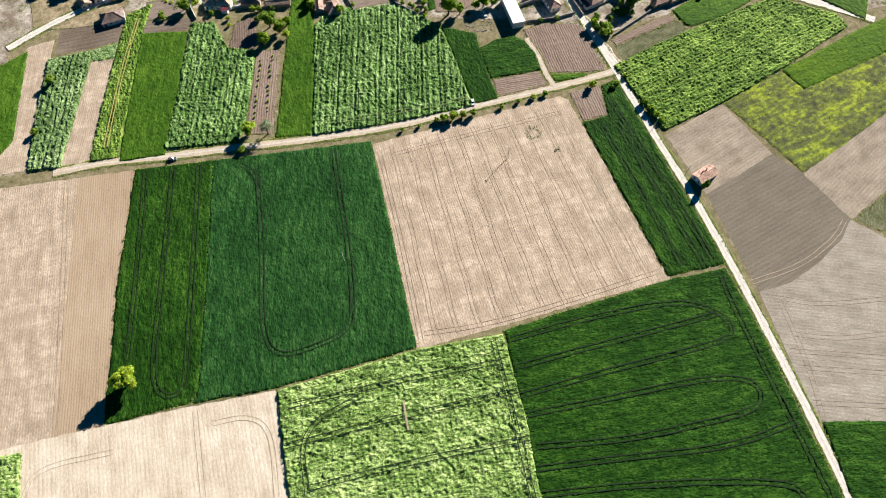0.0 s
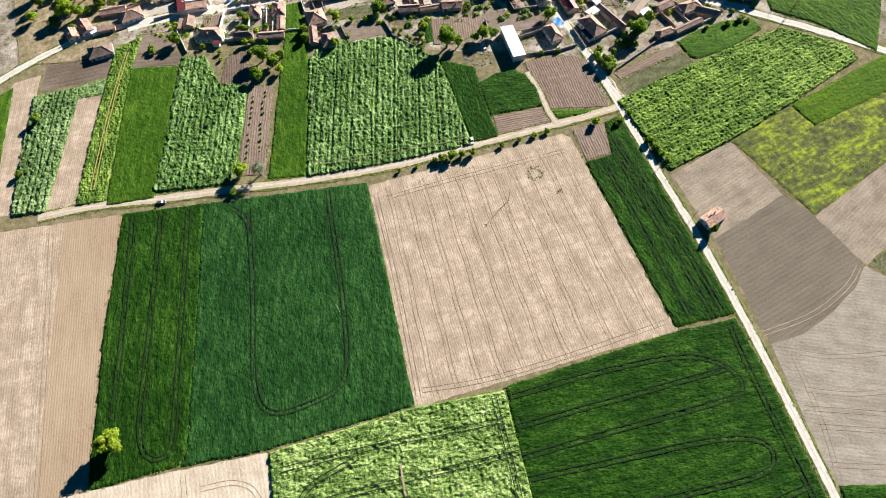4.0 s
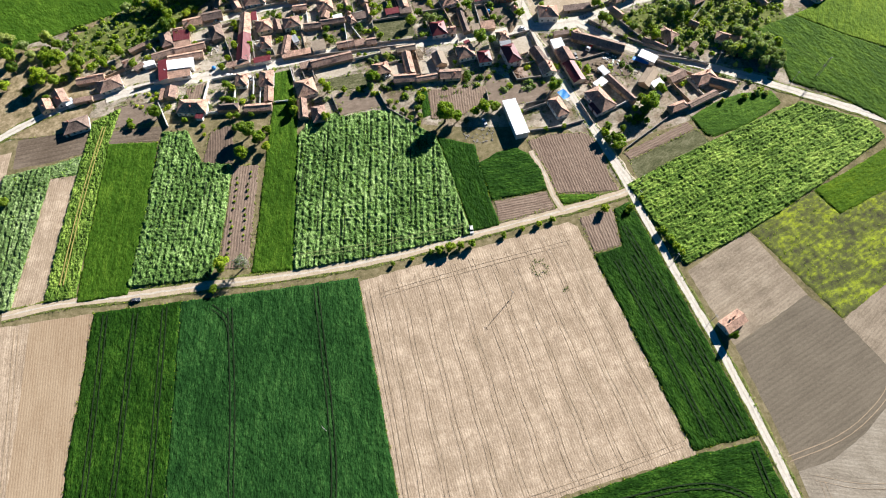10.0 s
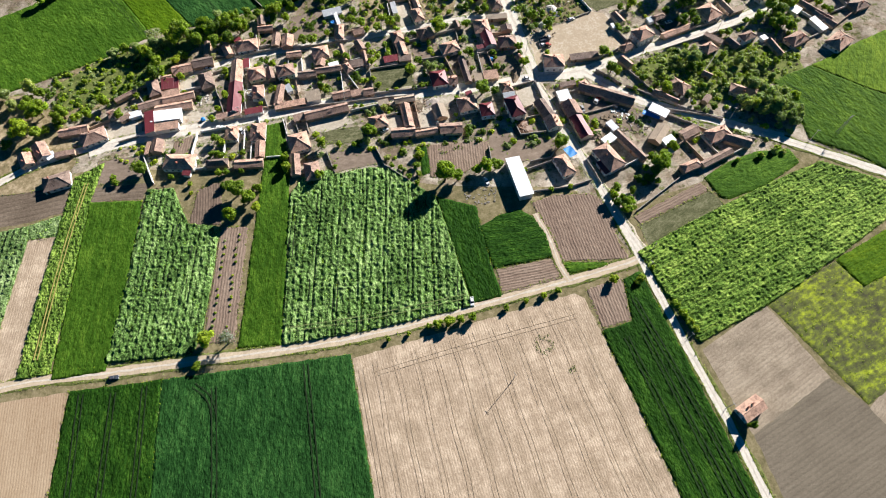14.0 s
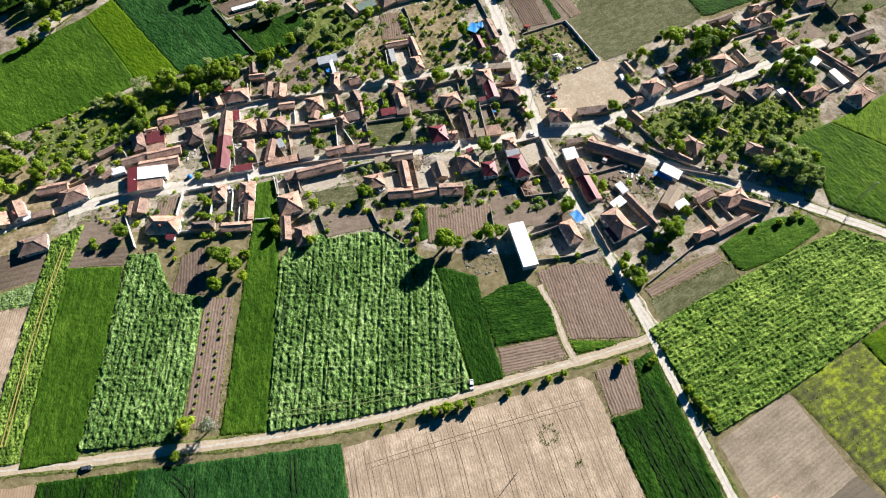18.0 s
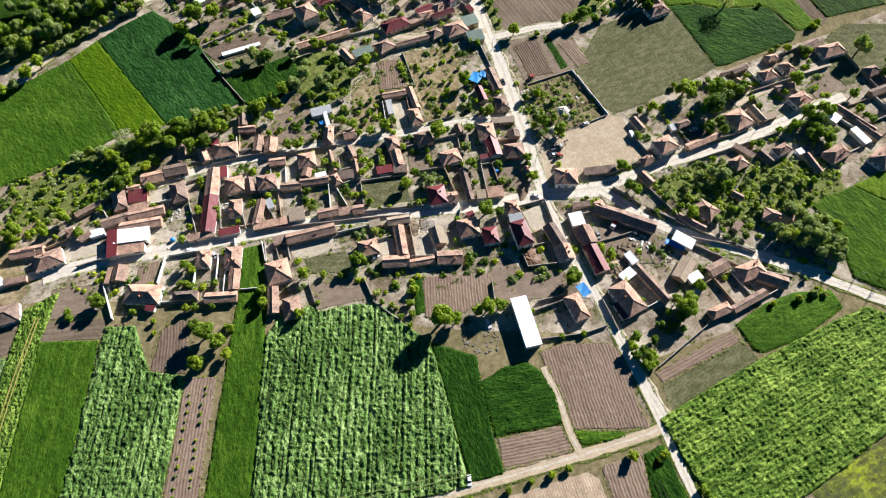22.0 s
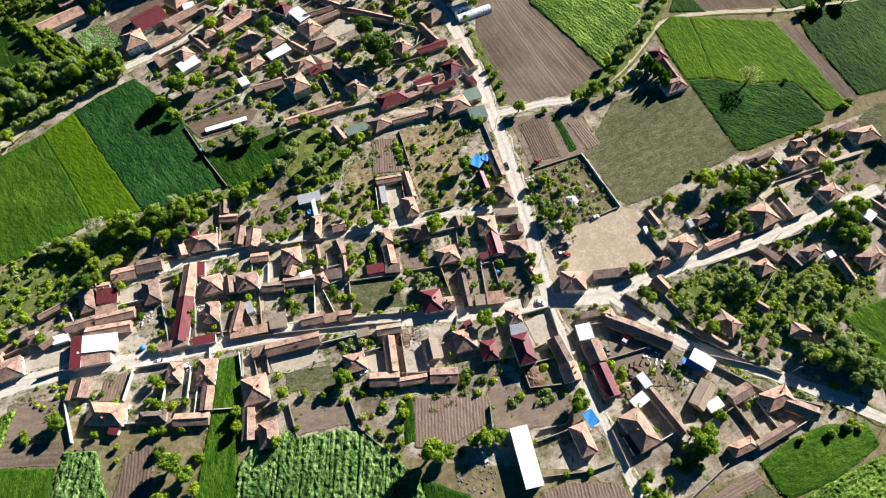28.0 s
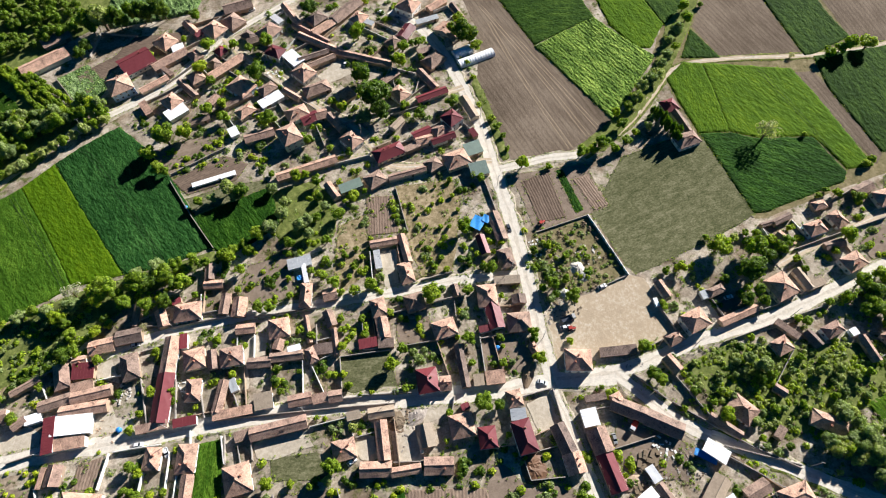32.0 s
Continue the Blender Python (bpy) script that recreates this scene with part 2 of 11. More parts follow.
# dark, mid and light tone of each kind of field, and how its rows look
KINDS = {
    "wheat": dict(gloss=0.05, rough=0.85, sheen=0, depth=0.75, dark=(0.004773, 0.02069, 0.002041), mid=(0.01432, 0.05112, 0.004534), light=(0.0537, 0.1278, 0.0136), streak=3, fine=1.5, rows=0.2, rowdepth=0.05, bump=1.0, spread=(0.38, 0.5, 0.62), wide=0.2),
    "bluish": dict(gloss=0.05, rough=0.85, sheen=0, depth=0.7, dark=(0.005683, 0.02435, 0.005399), mid=(0.01478, 0.05797, 0.01188), light=(0.04773, 0.1276, 0.02916), streak=3, fine=1.5, rows=0.24, rowdepth=0.05, bump=1.0, spread=(0.38, 0.5, 0.62), wide=0.2),
    "green": dict(gloss=0.05, rough=0.85, sheen=0.06, depth=0.55, dark=(0.01264, 0.04152, 0.002708), mid=(0.0334, 0.08487, 0.00632), light=(0.09937, 0.1806, 0.01806), streak=3, fine=1.5, rows=0.17, rowdepth=0.05, bump=1.0, spread=(0.38, 0.5, 0.62), wide=0.2),
    "deep_green": dict(gloss=0.05, rough=0.85, sheen=0, depth=0.55, dark=(0.007405, 0.02517, 0.002221), mid=(0.02, 0.05182, 0.004443), light=(0.05924, 0.1111, 0.01332), streak=3, fine=1.5, rows=0.17, rowdepth=0.05, bump=1.0, spread=(0.38, 0.5, 0.62), wide=0.2),
    "bright_green": dict(gloss=0.05, rough=0.85, sheen=0, depth=0.55, dark=(0.01594, 0.04781, 0.00239), mid=(0.03983, 0.09167, 0.004781), light=(0.09956, 0.1714, 0.01116), streak=3, fine=1.5, rows=0.17, rowdepth=0.05, bump=1.0, spread=(0.38, 0.5, 0.62), wide=0.2),
    "yellow_green": dict(gloss=0.05, rough=0.85, sheen=0.06, depth=0.55, dark=(0.03518, 0.07817, 0.003908), mid=(0.08207, 0.1485, 0.007035), light=(0.1642, 0.2345, 0.01564), streak=3, fine=1.5, rows=0.15, rowdepth=0.05, bump=1.0, spread=(0.38, 0.5, 0.62), wide=0.2),
    "lime": dict(gloss=0.05, rough=0.85, sheen=0.08, depth=0.55, dark=(0.02235, 0.06029, 0.001656), mid=(0.0472, 0.1021, 0.002897), light=(0.1035, 0.1656, 0.005796), streak=3, fine=1.5, rows=0.15, rowdepth=0.05, bump=1.0, spread=(0.38, 0.5, 0.62), wide=0.2),
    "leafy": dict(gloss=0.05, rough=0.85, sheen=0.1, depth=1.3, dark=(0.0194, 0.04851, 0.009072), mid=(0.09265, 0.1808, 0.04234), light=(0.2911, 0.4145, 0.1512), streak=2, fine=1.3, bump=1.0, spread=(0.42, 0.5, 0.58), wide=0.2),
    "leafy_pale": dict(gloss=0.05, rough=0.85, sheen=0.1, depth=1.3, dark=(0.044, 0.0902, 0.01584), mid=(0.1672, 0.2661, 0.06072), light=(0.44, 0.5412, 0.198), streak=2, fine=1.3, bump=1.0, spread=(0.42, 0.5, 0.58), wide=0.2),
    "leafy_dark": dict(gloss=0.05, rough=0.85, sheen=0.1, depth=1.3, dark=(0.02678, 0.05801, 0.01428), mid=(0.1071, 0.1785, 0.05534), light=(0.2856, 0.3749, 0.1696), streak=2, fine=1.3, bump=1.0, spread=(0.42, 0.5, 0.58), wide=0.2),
    "margin": dict(dark=(0.06, 0.06, 0.025), mid=(0.19, 0.16, 0.085), light=(0.38, 0.31, 0.2), streak=1.0, fine=0.6, broad=0.12),
    "meadow": dict(dark=(0.06, 0.058, 0.038), mid=(0.12, 0.14, 0.036), light=(0.31, 0.37, 0.03), streak=5, fine=0.5, broad=0.08, spread=(0.4, 0.5, 0.6)),
    "grey_pale": dict(dark=(0.23, 0.196, 0.1518), mid=(0.3036, 0.2622, 0.207), light=(0.3864, 0.3404, 0.276), streak=5, fine=1.2, broad=0.09, bump=0.4, spread=(0.4, 0.5, 0.6), rows=0.2, rowdepth=0.03, wide=0.35),
    "square": dict(dark=(0.33, 0.27, 0.2), mid=(0.42, 0.335, 0.24), light=(0.62, 0.56, 0.47), streak=1.0, fine=0.7, broad=0.1, bump=0.3, spread=(0.28, 0.5, 0.72)),
    "weeds": dict(dark=(0.04, 0.056, 0.015), mid=(0.135, 0.16, 0.045), light=(0.3, 0.31, 0.12), streak=1.0, fine=0.8, broad=0.15),
    "tan": dict(dark=(0.3, 0.228, 0.158), mid=(0.412, 0.318, 0.23), light=(0.565, 0.45, 0.335), streak=5, fine=1.2, broad=0.11, bump=0.5, spread=(0.4, 0.5, 0.6), rows=0.3, rowdepth=0.07, wide=0.3, ripple=0.12),
    "pale": dict(dark=(0.43, 0.35, 0.25), mid=(0.56, 0.46, 0.345), light=(0.66, 0.58, 0.46), streak=5, fine=1.2, broad=0.09, bump=0.4, spread=(0.4, 0.5, 0.6), rows=0.2, rowdepth=0.05, wide=0.35),
    "brown": dict(dark=(0.27, 0.18, 0.11), mid=(0.385, 0.285, 0.19), light=(0.47, 0.36, 0.25), streak=5, fine=1.2, rows=0.3, rowdepth=0.1, bump=0.3, wide=0.35),
    "grey_soil": dict(dark=(0.1, 0.076, 0.056), mid=(0.155, 0.12, 0.09), light=(0.225, 0.178, 0.137), streak=5, fine=1.2, rows=0.12, rowdepth=0.08, bump=0.4, wide=0.35, spread=(0.4, 0.5, 0.6)),
    "fan": dict(dark=(0.121, 0.1001, 0.07508), mid=(0.171, 0.1435, 0.1084), light=(0.2336, 0.196, 0.1502), streak=5, fine=1.2, rows=0.16, rowdepth=0.05, bump=0.4, wide=0.35),
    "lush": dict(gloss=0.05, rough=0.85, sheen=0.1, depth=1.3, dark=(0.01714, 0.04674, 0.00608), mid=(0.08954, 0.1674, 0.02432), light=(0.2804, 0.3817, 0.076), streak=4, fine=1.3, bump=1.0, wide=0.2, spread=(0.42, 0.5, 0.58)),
    "bare": dict(dark=(0.205, 0.165, 0.122), mid=(0.29, 0.235, 0.175), light=(0.38, 0.315, 0.24), streak=5, fine=1.2, broad=0.1, rows=0.2, rowdepth=0.05, bump=0.4, wide=0.35, spread=(0.4, 0.5, 0.6)),
    "furrow": dict(dark=(0.145, 0.1, 0.078), mid=(0.22, 0.16, 0.123), light=(0.31, 0.238, 0.183), streak=8, fine=0.8, bump=0.7),
    "soil": dict(dark=(0.126, 0.0977, 0.075), mid=(0.216, 0.167, 0.13), light=(0.324, 0.26, 0.205), streak=2, fine=0.6, broad=0.1, bump=0.5),
    "dark_soil": dict(dark=(0.09, 0.065, 0.05), mid=(0.15, 0.11, 0.085), light=(0.23, 0.17, 0.13), streak=4, fine=0.8, bump=0.5),
    "sparse": dict(dark=(0.055, 0.063, 0.026), mid=(0.115, 0.117, 0.06), light=(0.2, 0.19, 0.115), streak=2, fine=1.2, rows=0.2, rowdepth=0.03, bump=0.4, spread=(0.4, 0.5, 0.6), wide=0.2),
    "orchard": dict(dark=(0.1, 0.085, 0.04), mid=(0.26, 0.205, 0.12), light=(0.45, 0.36, 0.24), streak=1.0, fine=0.5, broad=0.12, bump=0.4, spread=(0.38, 0.5, 0.62)),
    "yard": dict(dark=(0.333, 0.29, 0.233), mid=(0.45, 0.39, 0.31), light=(0.6, 0.55, 0.47), streak=1.0, fine=0.7, broad=0.1, bump=0.3),
}
made_lands = {}


def land_of(kind, turn):
    key = (kind, round(turn / 3))
    if key not in made_lands:
        made_lands[key] = land(kind + "_land", turn=turn, **KINDS[kind])
    return made_lands[key]


# ---- builders ----
class Shape:
    """Vertices and faces gathered into one mesh."""

    def __init__(self):
        self.v, self.f, self.mi = [], [], []

    def face(self, *pts, mi=0):
        n = len(self.v)
        self.v += [tuple(p) for p in pts]
        self.f.append(tuple(range(n, n + len(pts))))
        self.mi.append(mi)
        return self

    def box(self, x0, y0, z0, x1, y1, z1, turn=0.0, mi=0):
        n, c, s = len(self.v), math.cos(radians(turn)), math.sin(radians(turn))
        mx, my = (x0 + x1) / 2, (y0 + y1) / 2
        for z in (z0, z1):
            for x, y in ((x0, y0), (x1, y0), (x1, y1), (x0, y1)):
                self.v.append((mx + c * (x - mx) - s * (y - my), my + s * (x - mx) + c * (y - my), z))
        for q in ((3, 2, 1, 0), (4, 5, 6, 7), (0, 1, 5, 4), (1, 2, 6, 5), (2, 3, 7, 6), (3, 0, 4, 7)):
            self.f.append(tuple(n + k for k in q))
            self.mi.append(mi)
        return self

    def beam(self, a, b, r0, r1, sides=6):
        """A tapered round bar from a to b."""
        a, b = Vector(a), Vector(b)
        turn = (b - a).to_track_quat("Z", "Y").to_matrix()
        n = len(self.v)
        for p, r in ((a, r0), (b, r1)):
            for k in range(sides):
                w = 2 * math.pi * k / sides
                self.v.append(tuple(p + turn @ Vector((r * math.cos(w), r * math.sin(w), 0))))
        for k in range(sides):
            self.f.append((n + k, n + (k + 1) % sides, n + sides + (k + 1) % sides, n + sides + k))
            self.mi.append(0)
        self.f += [tuple(n + k for k in reversed(range(sides))), tuple(n + sides + k for k in range(sides))]
        self.mi += [0, 0]
        return self

    def data(self, name, *mats):
        d = bpy.data.meshes.new(name)
        d.from_pydata(self.v, [], self.f)
        for m in mats:
            d.materials.append(m)
        if len(mats) > 1:
            d.polygons.foreach_set("material_index", self.mi)
        d.update()
        return d


def part(name, data, parent=None, at=None, label=""):
    ob = new(name, data)
    if parent is not None:
        ob.parent = parent
    if at is not None:
        ob.matrix_basis = at
    return tagged(ob, label)


def thing(name, x, y, z=0.0, turn=0.0, label="", category="", group="", kind=""):
    ob = new(name)
    ob.empty_display_size = 0.5
    ob.matrix_basis = pose(x, y, z, 0, 0, turn)
    return tagged(ob, label, category, group, kind)


lattice = np.random.RandomState(5).rand(256, 256)


def value_noise(u, v):
    iu, iv = np.floor(u).astype(int), np.floor(v).astype(int)
    fu, fv = u - iu, v - iv
    fu, fv = fu * fu * (3 - 2 * fu), fv * fv * (3 - 2 * fv)
    a, b = lattice[iu % 256, iv % 256], lattice[(iu + 1) % 256, iv % 256]
    c, d = lattice[iu % 256, (iv + 1) % 256], lattice[(iu + 1) % 256, (iv + 1) % 256]
    return (a * (1 - fu) + b * fu) * (1 - fv) + (c * (1 - fu) + d * fu) * fv


def inside(px, py, poly):
    hit = np.zeros(px.shape, bool)
    for (x0, y0), (x1, y1) in zip(poly, poly[1:] + poly[:1]):
        if y0 != y1:
            hit ^= ((y0 > py) != (y1 > py)) & (px < (x1 - x0) * (py - y0) / (y1 - y0) + x0)
    return hit


rows_of, layers, plots, outlines, lanes, footprints = [], [0], {}, [], [], []


def rut_depth(gu, gv, ruts):
    lane = gv + 1.6 * (value_noise(gu / 23 + 5, gv / 9) - 0.5)
    pair = (lane / ruts) % 1 * ruts - ruts / 2
    near = np.minimum(abs(pair - 0.95), abs(pair + 0.95))
    return np.exp(-((near / 0.32) ** 2)) * (value_noise(gu / 11 + 2, np.floor(lane / ruts) * 3.7) > 0.28)


def spread_out(poly, far):
    """The outline moved outwards by far."""
    p = np.array(poly)
    a = p - np.roll(p, 1, 0)
    b = np.roll(p, -1, 0) - p
    way = math.copysign(1, sum(a[:, 0] * b[:, 1] - a[:, 1] * b[:, 0]))
    m = np.stack([a[:, 1], -a[:, 0]], 1) / (np.hypot(*a.T)[:, None] + 1e-9) + np.stack([b[:, 1], -b[:, 0]], 1) / (np.hypot(*b.T)[:, None] + 1e-9)
    m /= np.maximum(np.hypot(*m.T)[:, None], 0.7)
    return [tuple(v) for v in p + way * far * m]


def field(name, label, kind, turn, poly, high=0.0, rough=0.0, cell=1.0, lump=2.0, rows=0.0, ruts=0.0, grow=0.0, category="field"):
    """A field, crop or yard within the outline poly; its rows run at turn degrees. high: the crop's height, rough: how uneven its top is."""
    layers[0] += 1
    if grow:
        poly = spread_out(poly, grow)
    bent = random.Random(layers[0])
    loose = []
    for (x0, y0), (x1, y1) in zip(poly, poly[1:] + poly[:1]):
        far = math.hypot(x1 - x0, y1 - y0)
        n = max(1, int(far / 2.5))
        for k in range(n):
            w = 0.0 if k == 0 else bent.uniform(-0.3, 0.3)
            loose.append((x0 + (x1 - x0) * k / n - (y1 - y0) / far * w, y0 + (y1 - y0) * k / n + (x1 - x0) / far * w))
    outlines.append((poly, high, kind))
    rows_of.append((turn, ruts))
    poly = loose
    base = 0.02 + 0.0013 * layers[0]
    c, s = math.cos(radians(turn)), math.sin(radians(turn))
    loc = [(c * x + s * y, -s * x + c * y) for x, y in poly]
    us, vs = [p[0] for p in loc], [p[1] for p in loc]
    nu, nv = int((max(us) - min(us)) / cell) + 2, int((max(vs) - min(vs)) / cell) + 2
    gu, gv = np.meshgrid(min(us) - cell / 2 + cell * np.arange(nu + 1), min(vs) - cell / 2 + cell * np.arange(nv + 1), indexing="ij")
    keep = inside((gu[:-1, :-1] + gu[1:, 1:]) / 2, (gv[:-1, :-1] + gv[1:, 1:]) / 2, loc)
    used = np.zeros(gu.shape, int)
    for a in (0, 1):
        for b in (0, 1):
            used[a : a + nu, b : b + nv] += keep
    wild = used > 0
    edge = wild & (used < 4)
    eu, ev = gu[edge], gv[edge]
    best, bu, bv = np.full(eu.shape, 1e9), eu.copy(), ev.copy()
    for (x0, y0), (x1, y1) in zip(loc, loc[1:] + loc[:1]):
        dx, dy = x1 - x0, y1 - y0
        k = np.clip(((eu - x0) * dx + (ev - y0) * dy) / (dx * dx + dy * dy + 1e-9), 0, 1)
        d = np.hypot(eu - x0 - k * dx, ev - y0 - k * dy)
        near = d < best
        best[near], bu[near], bv[near] = d[near], (x0 + k * dx)[near], (y0 + k * dy)[near]
    gu[edge], gv[edge] = bu, bv
    z = np.full(gu.shape, base + high)
    if rough:
        n = 0.6 * (1 - abs(2 * value_noise(gu / lump / 1.8 + 31, gv / lump + 17) - 1)) + 0.4 * value_noise(gu / lump * 2.1, gv / lump * 2.4)
        z += rough * (n - 0.5) * 2
        if rows:
            z += rough * (0.7 if high < 0.2 else 0.28) * np.sin(2 * math.pi * (gv + 0.5 * value_noise(gu / 5, gv / 5)) / rows)
    gap = None
    if ruts:
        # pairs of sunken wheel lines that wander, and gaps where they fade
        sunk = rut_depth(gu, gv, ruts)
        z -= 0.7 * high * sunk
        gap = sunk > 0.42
    z = np.maximum(z, base)
    if high:
        z[edge] = base
    index = np.cumsum(wild.ravel()).reshape(wild.shape) - 1
    verts = np.stack([c * gu - s * gv, s * gu + c * gv, z], -1)[wild]
    q = np.stack([index[:-1, :-1], index[1:, :-1], index[1:, 1:], index[:-1, 1:]], -1)[keep]
    d = bpy.data.meshes.new(name)
    d.from_pydata(verts.tolist(), [], q.tolist())
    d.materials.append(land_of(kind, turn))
    # the deepest rut faces take the soil with shade in its colour
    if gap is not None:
        d.materials.append(SHADED_RUT)
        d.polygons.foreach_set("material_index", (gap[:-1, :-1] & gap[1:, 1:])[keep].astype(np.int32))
    if high:
        d.shade_smooth()
    ob = new(name, d)
    plots[label] = ob
    return tagged(ob, label, category, kind="structure")


def ribbon(name, label, pts, width, mat, z, parent=None, wobble=0.0, kind="structure", category="road", step=3.0, seed=0, rim=0.0):
    """A road or track along a line of points; with a rim its edges slope down to the ground."""
    p = np.array(pts, float)
    for _ in range(2):
        a, b = 0.75 * p[:-1] + 0.25 * p[1:], 0.25 * p[:-1] + 0.75 * p[1:]
        mid = np.empty((2 * len(a), 2))
        mid[0::2], mid[1::2] = a, b
        p = np.vstack([p[:1], mid, p[-1:]])
    far = np.r_[0, np.cumsum(np.hypot(*np.diff(p, axis=0).T))]
    n = max(2, int(far[-1] / step) + 1)
    at = np.linspace(0, far[-1], n)
    q = np.stack([np.interp(at, far, p[:, k]) for k in (0, 1)], 1)
    d = np.gradient(q, axis=0)
    d /= np.hypot(*d.T)[:, None] + 1e-9
    side = np.stack([-d[:, 1], d[:, 0]], 1)
    w1 = width / 2 * (1 + wobble * (value_noise(at / 4 + seed, at * 0 + 3) - 0.5))
    w2 = width / 2 * (1 + wobble * (value_noise(at / 4 + seed, at * 0 + 9) - 0.5))
    left, right = q + side * w1[:, None], q - side * w2[:, None]
    verts = [(*v, z) for pair in zip(left, right) for v in pair]
    faces = [(2 * k, 2 * k + 1, 2 * k + 3, 2 * k + 2) for k in range(n - 1)]
    if rim:
        for outer, way in ((left, -1), (right, 1)):
            m0 = len(verts)
            verts += [(*v, 0.0) for v in outer + side * (-way * rim)]
            inner = 0 if way < 0 else 1
            for k in range(n - 1):
                a, b, c, d = 2 * k + inner, 2 * k + 2 + inner, m0 + k + 1, m0 + k
                faces.append((d, a, b, c) if way < 0 else (a, d, c, b))
    m = bpy.data.meshes.new(name)
    m.from_pydata(verts, [], faces)
    m.materials.append(mat)
    ob = new(name, m)
    if parent is not None:
        ob.parent = parent
        return tagged(ob, label)
    lanes.append((q, width))
    return tagged(ob, label, category, kind=kind)


def road_way(label, pts, width, mat, z, wobble=0.3, seed=0, verge=None):
    """A road with its dusty verge, worn wheel lines and a strip of loose gravel between them."""
    own = ribbon("road", label, pts, width, mat, z, wobble=wobble, seed=seed, step=2.0)
    ribbon("verge", "dusty verge with sparse grass", pts, width + (1.2 if verge else 2.0), verge or DUST, 0.17 + 0.0018 * seed / 13, own, 0.5, step=1.6, seed=seed + 3, rim=0.7)
    ribbon("gravel_strip", "loose gravel between the wheel lines", pts, width * 0.2, CROWN_STRIP, z + 0.006, own, 1.5, step=1.6, seed=seed + 5)
    return own


def wheel_tracks(label, z, mat, *lines, gauge=1.9, width=0.42, single=False):
    """Pairs of wheel marks over the field of that label."""
    for k, line in enumerate(lines):
        p = np.array(line, float)
        d = np.gradient(p, axis=0)
        d /= np.hypot(*d.T)[:, None] + 1e-9
        side = np.stack([-d[:, 1], d[:, 0]], 1)
        for off in (0,) if single else (-gauge / 2, gauge / 2):
            ribbon("wheel_track", "", p + side * off, width, mat, z + 0.001 * k, plots[label], 0.6, step=1.6, seed=k * 7 + off)

# ---- ground, fields and roads ----
plain = Shape()
for gx in range(-30, 30):
    for gy in range(-25, 35):
        plain.face((gx * 80, gy * 80, 0), (gx * 80 + 80, gy * 80, 0), (gx * 80 + 80, gy * 80 + 80, 0), (gx * 80, gy * 80 + 80, 0))
tagged(new("ground", plain.data("ground", GROUND)), "dry brown village earth with sparse weeds", "ground", kind="structure")
field("field_margin", "rough green and straw margin between the fields", "margin", 177, [(-259.8, 165.1), (-208.3, 172.5), (-126.8, 176.4), (-32.3, 187.6), (74.4, 212.2), (103.4, 222.9), (135.6, 109.1), (157.1, -6.6), (-206.0, 14.2)], cell=5.0)
field("field_margin", "rough grass margin between garden strips", "margin", 6, [(-228.9, 262.5), (-158.6, 283.8), (-68.8, 277.8), (19.8, 264.2), (78.1, 260.3), (102.1, 218.4), (15.4, 197.2), (-88.2, 183.2), (-201.0, 171.0)], cell=5.0)
field("field_margin", "rough grass margin east of the road", "margin", 65, [(93.0, 244.7), (202.6, 279.0), (241.3, 253.1), (294.4, 264.8), (224.6, 117.1), (140.6, 59.1), (128.3, 125.3)], cell=5.0)
field("field_margin", "rough olive grass between the northern fields", "margin", 179, [(139.2, 512.8), (176.5, 606.3), (357.7, 603.6), (295.9, 459.0), (240.7, 434.5), (221.8, 427.9), (172.5, 408.1), (154.7, 458.4), (145.5, 495.7)], cell=5.0)
field("ploughed_field", "freshly ploughed light brown field with fine furrows", "brown", 98, [(-170.0, 168.5), (-143.3, 171.4), (-139.7, 112.0), (-134.0, 50.3), (-153.9, 46.3)], grow=0.6)
field("bare_field", "pale brown bare field streaked with dry straw", "tan", 99, [(-237.3, 161.5), (-170.0, 168.5), (-153.9, 46.3), (-180.6, 40.0), (-205.1, 35.7)], grow=0.6)
field("wheat_field", "dark green wheat field with deep wheel tracks", "wheat", 93, [(-142.5, 171.9), (-105.5, 174.9), (-101.1, 115.1), (-98.3, 61.8), (-101.1, 57.0), (-133.6, 50.2), (-139.6, 111.9)], high=0.45, rough=0.3, cell=0.7, lump=0.8, grow=0.6)
field("wheat_field", "broad dark green wheat field with curved wheel tracks", "bluish", 91, [(-105.3, 174.9), (-28.0, 181.6), (-17.9, 124.1), (-9.3, 74.3), (-66.2, 61.1), (-99.9, 56.5), (-97.9, 61.8), (-100.8, 115.0)], high=0.45, rough=0.3, cell=0.7, lump=0.8, grow=0.6)
field("bare_field", "large bare pinkish-tan field with a grid of faint tracks", "tan", 103, [(-26.1, 179.9), (70.3, 204.1), (74.0, 201.6), (103.8, 98.9), (66.6, 91.2), (-8.2, 73.8)], grow=0.6)
field("furrowed_plot", "small ploughed plot with brown furrows", "furrow", 100, [(75.9, 206.6), (92.9, 210.9), (93.1, 191.0), (79.7, 187.9)], high=0.14, rough=0.1, cell=0.33, lump=3, rows=1.3)
field("wheat_field", "long dark green wheat strip beside the gravel road", "wheat", 107, [(93.2, 209.8), (101.1, 213.5), (114.0, 164.8), (129.9, 104.8), (103.5, 100.5), (79.9, 186.4), (93.4, 190.0)], high=0.45, rough=0.3, cell=0.7, lump=0.8, grow=0.6)
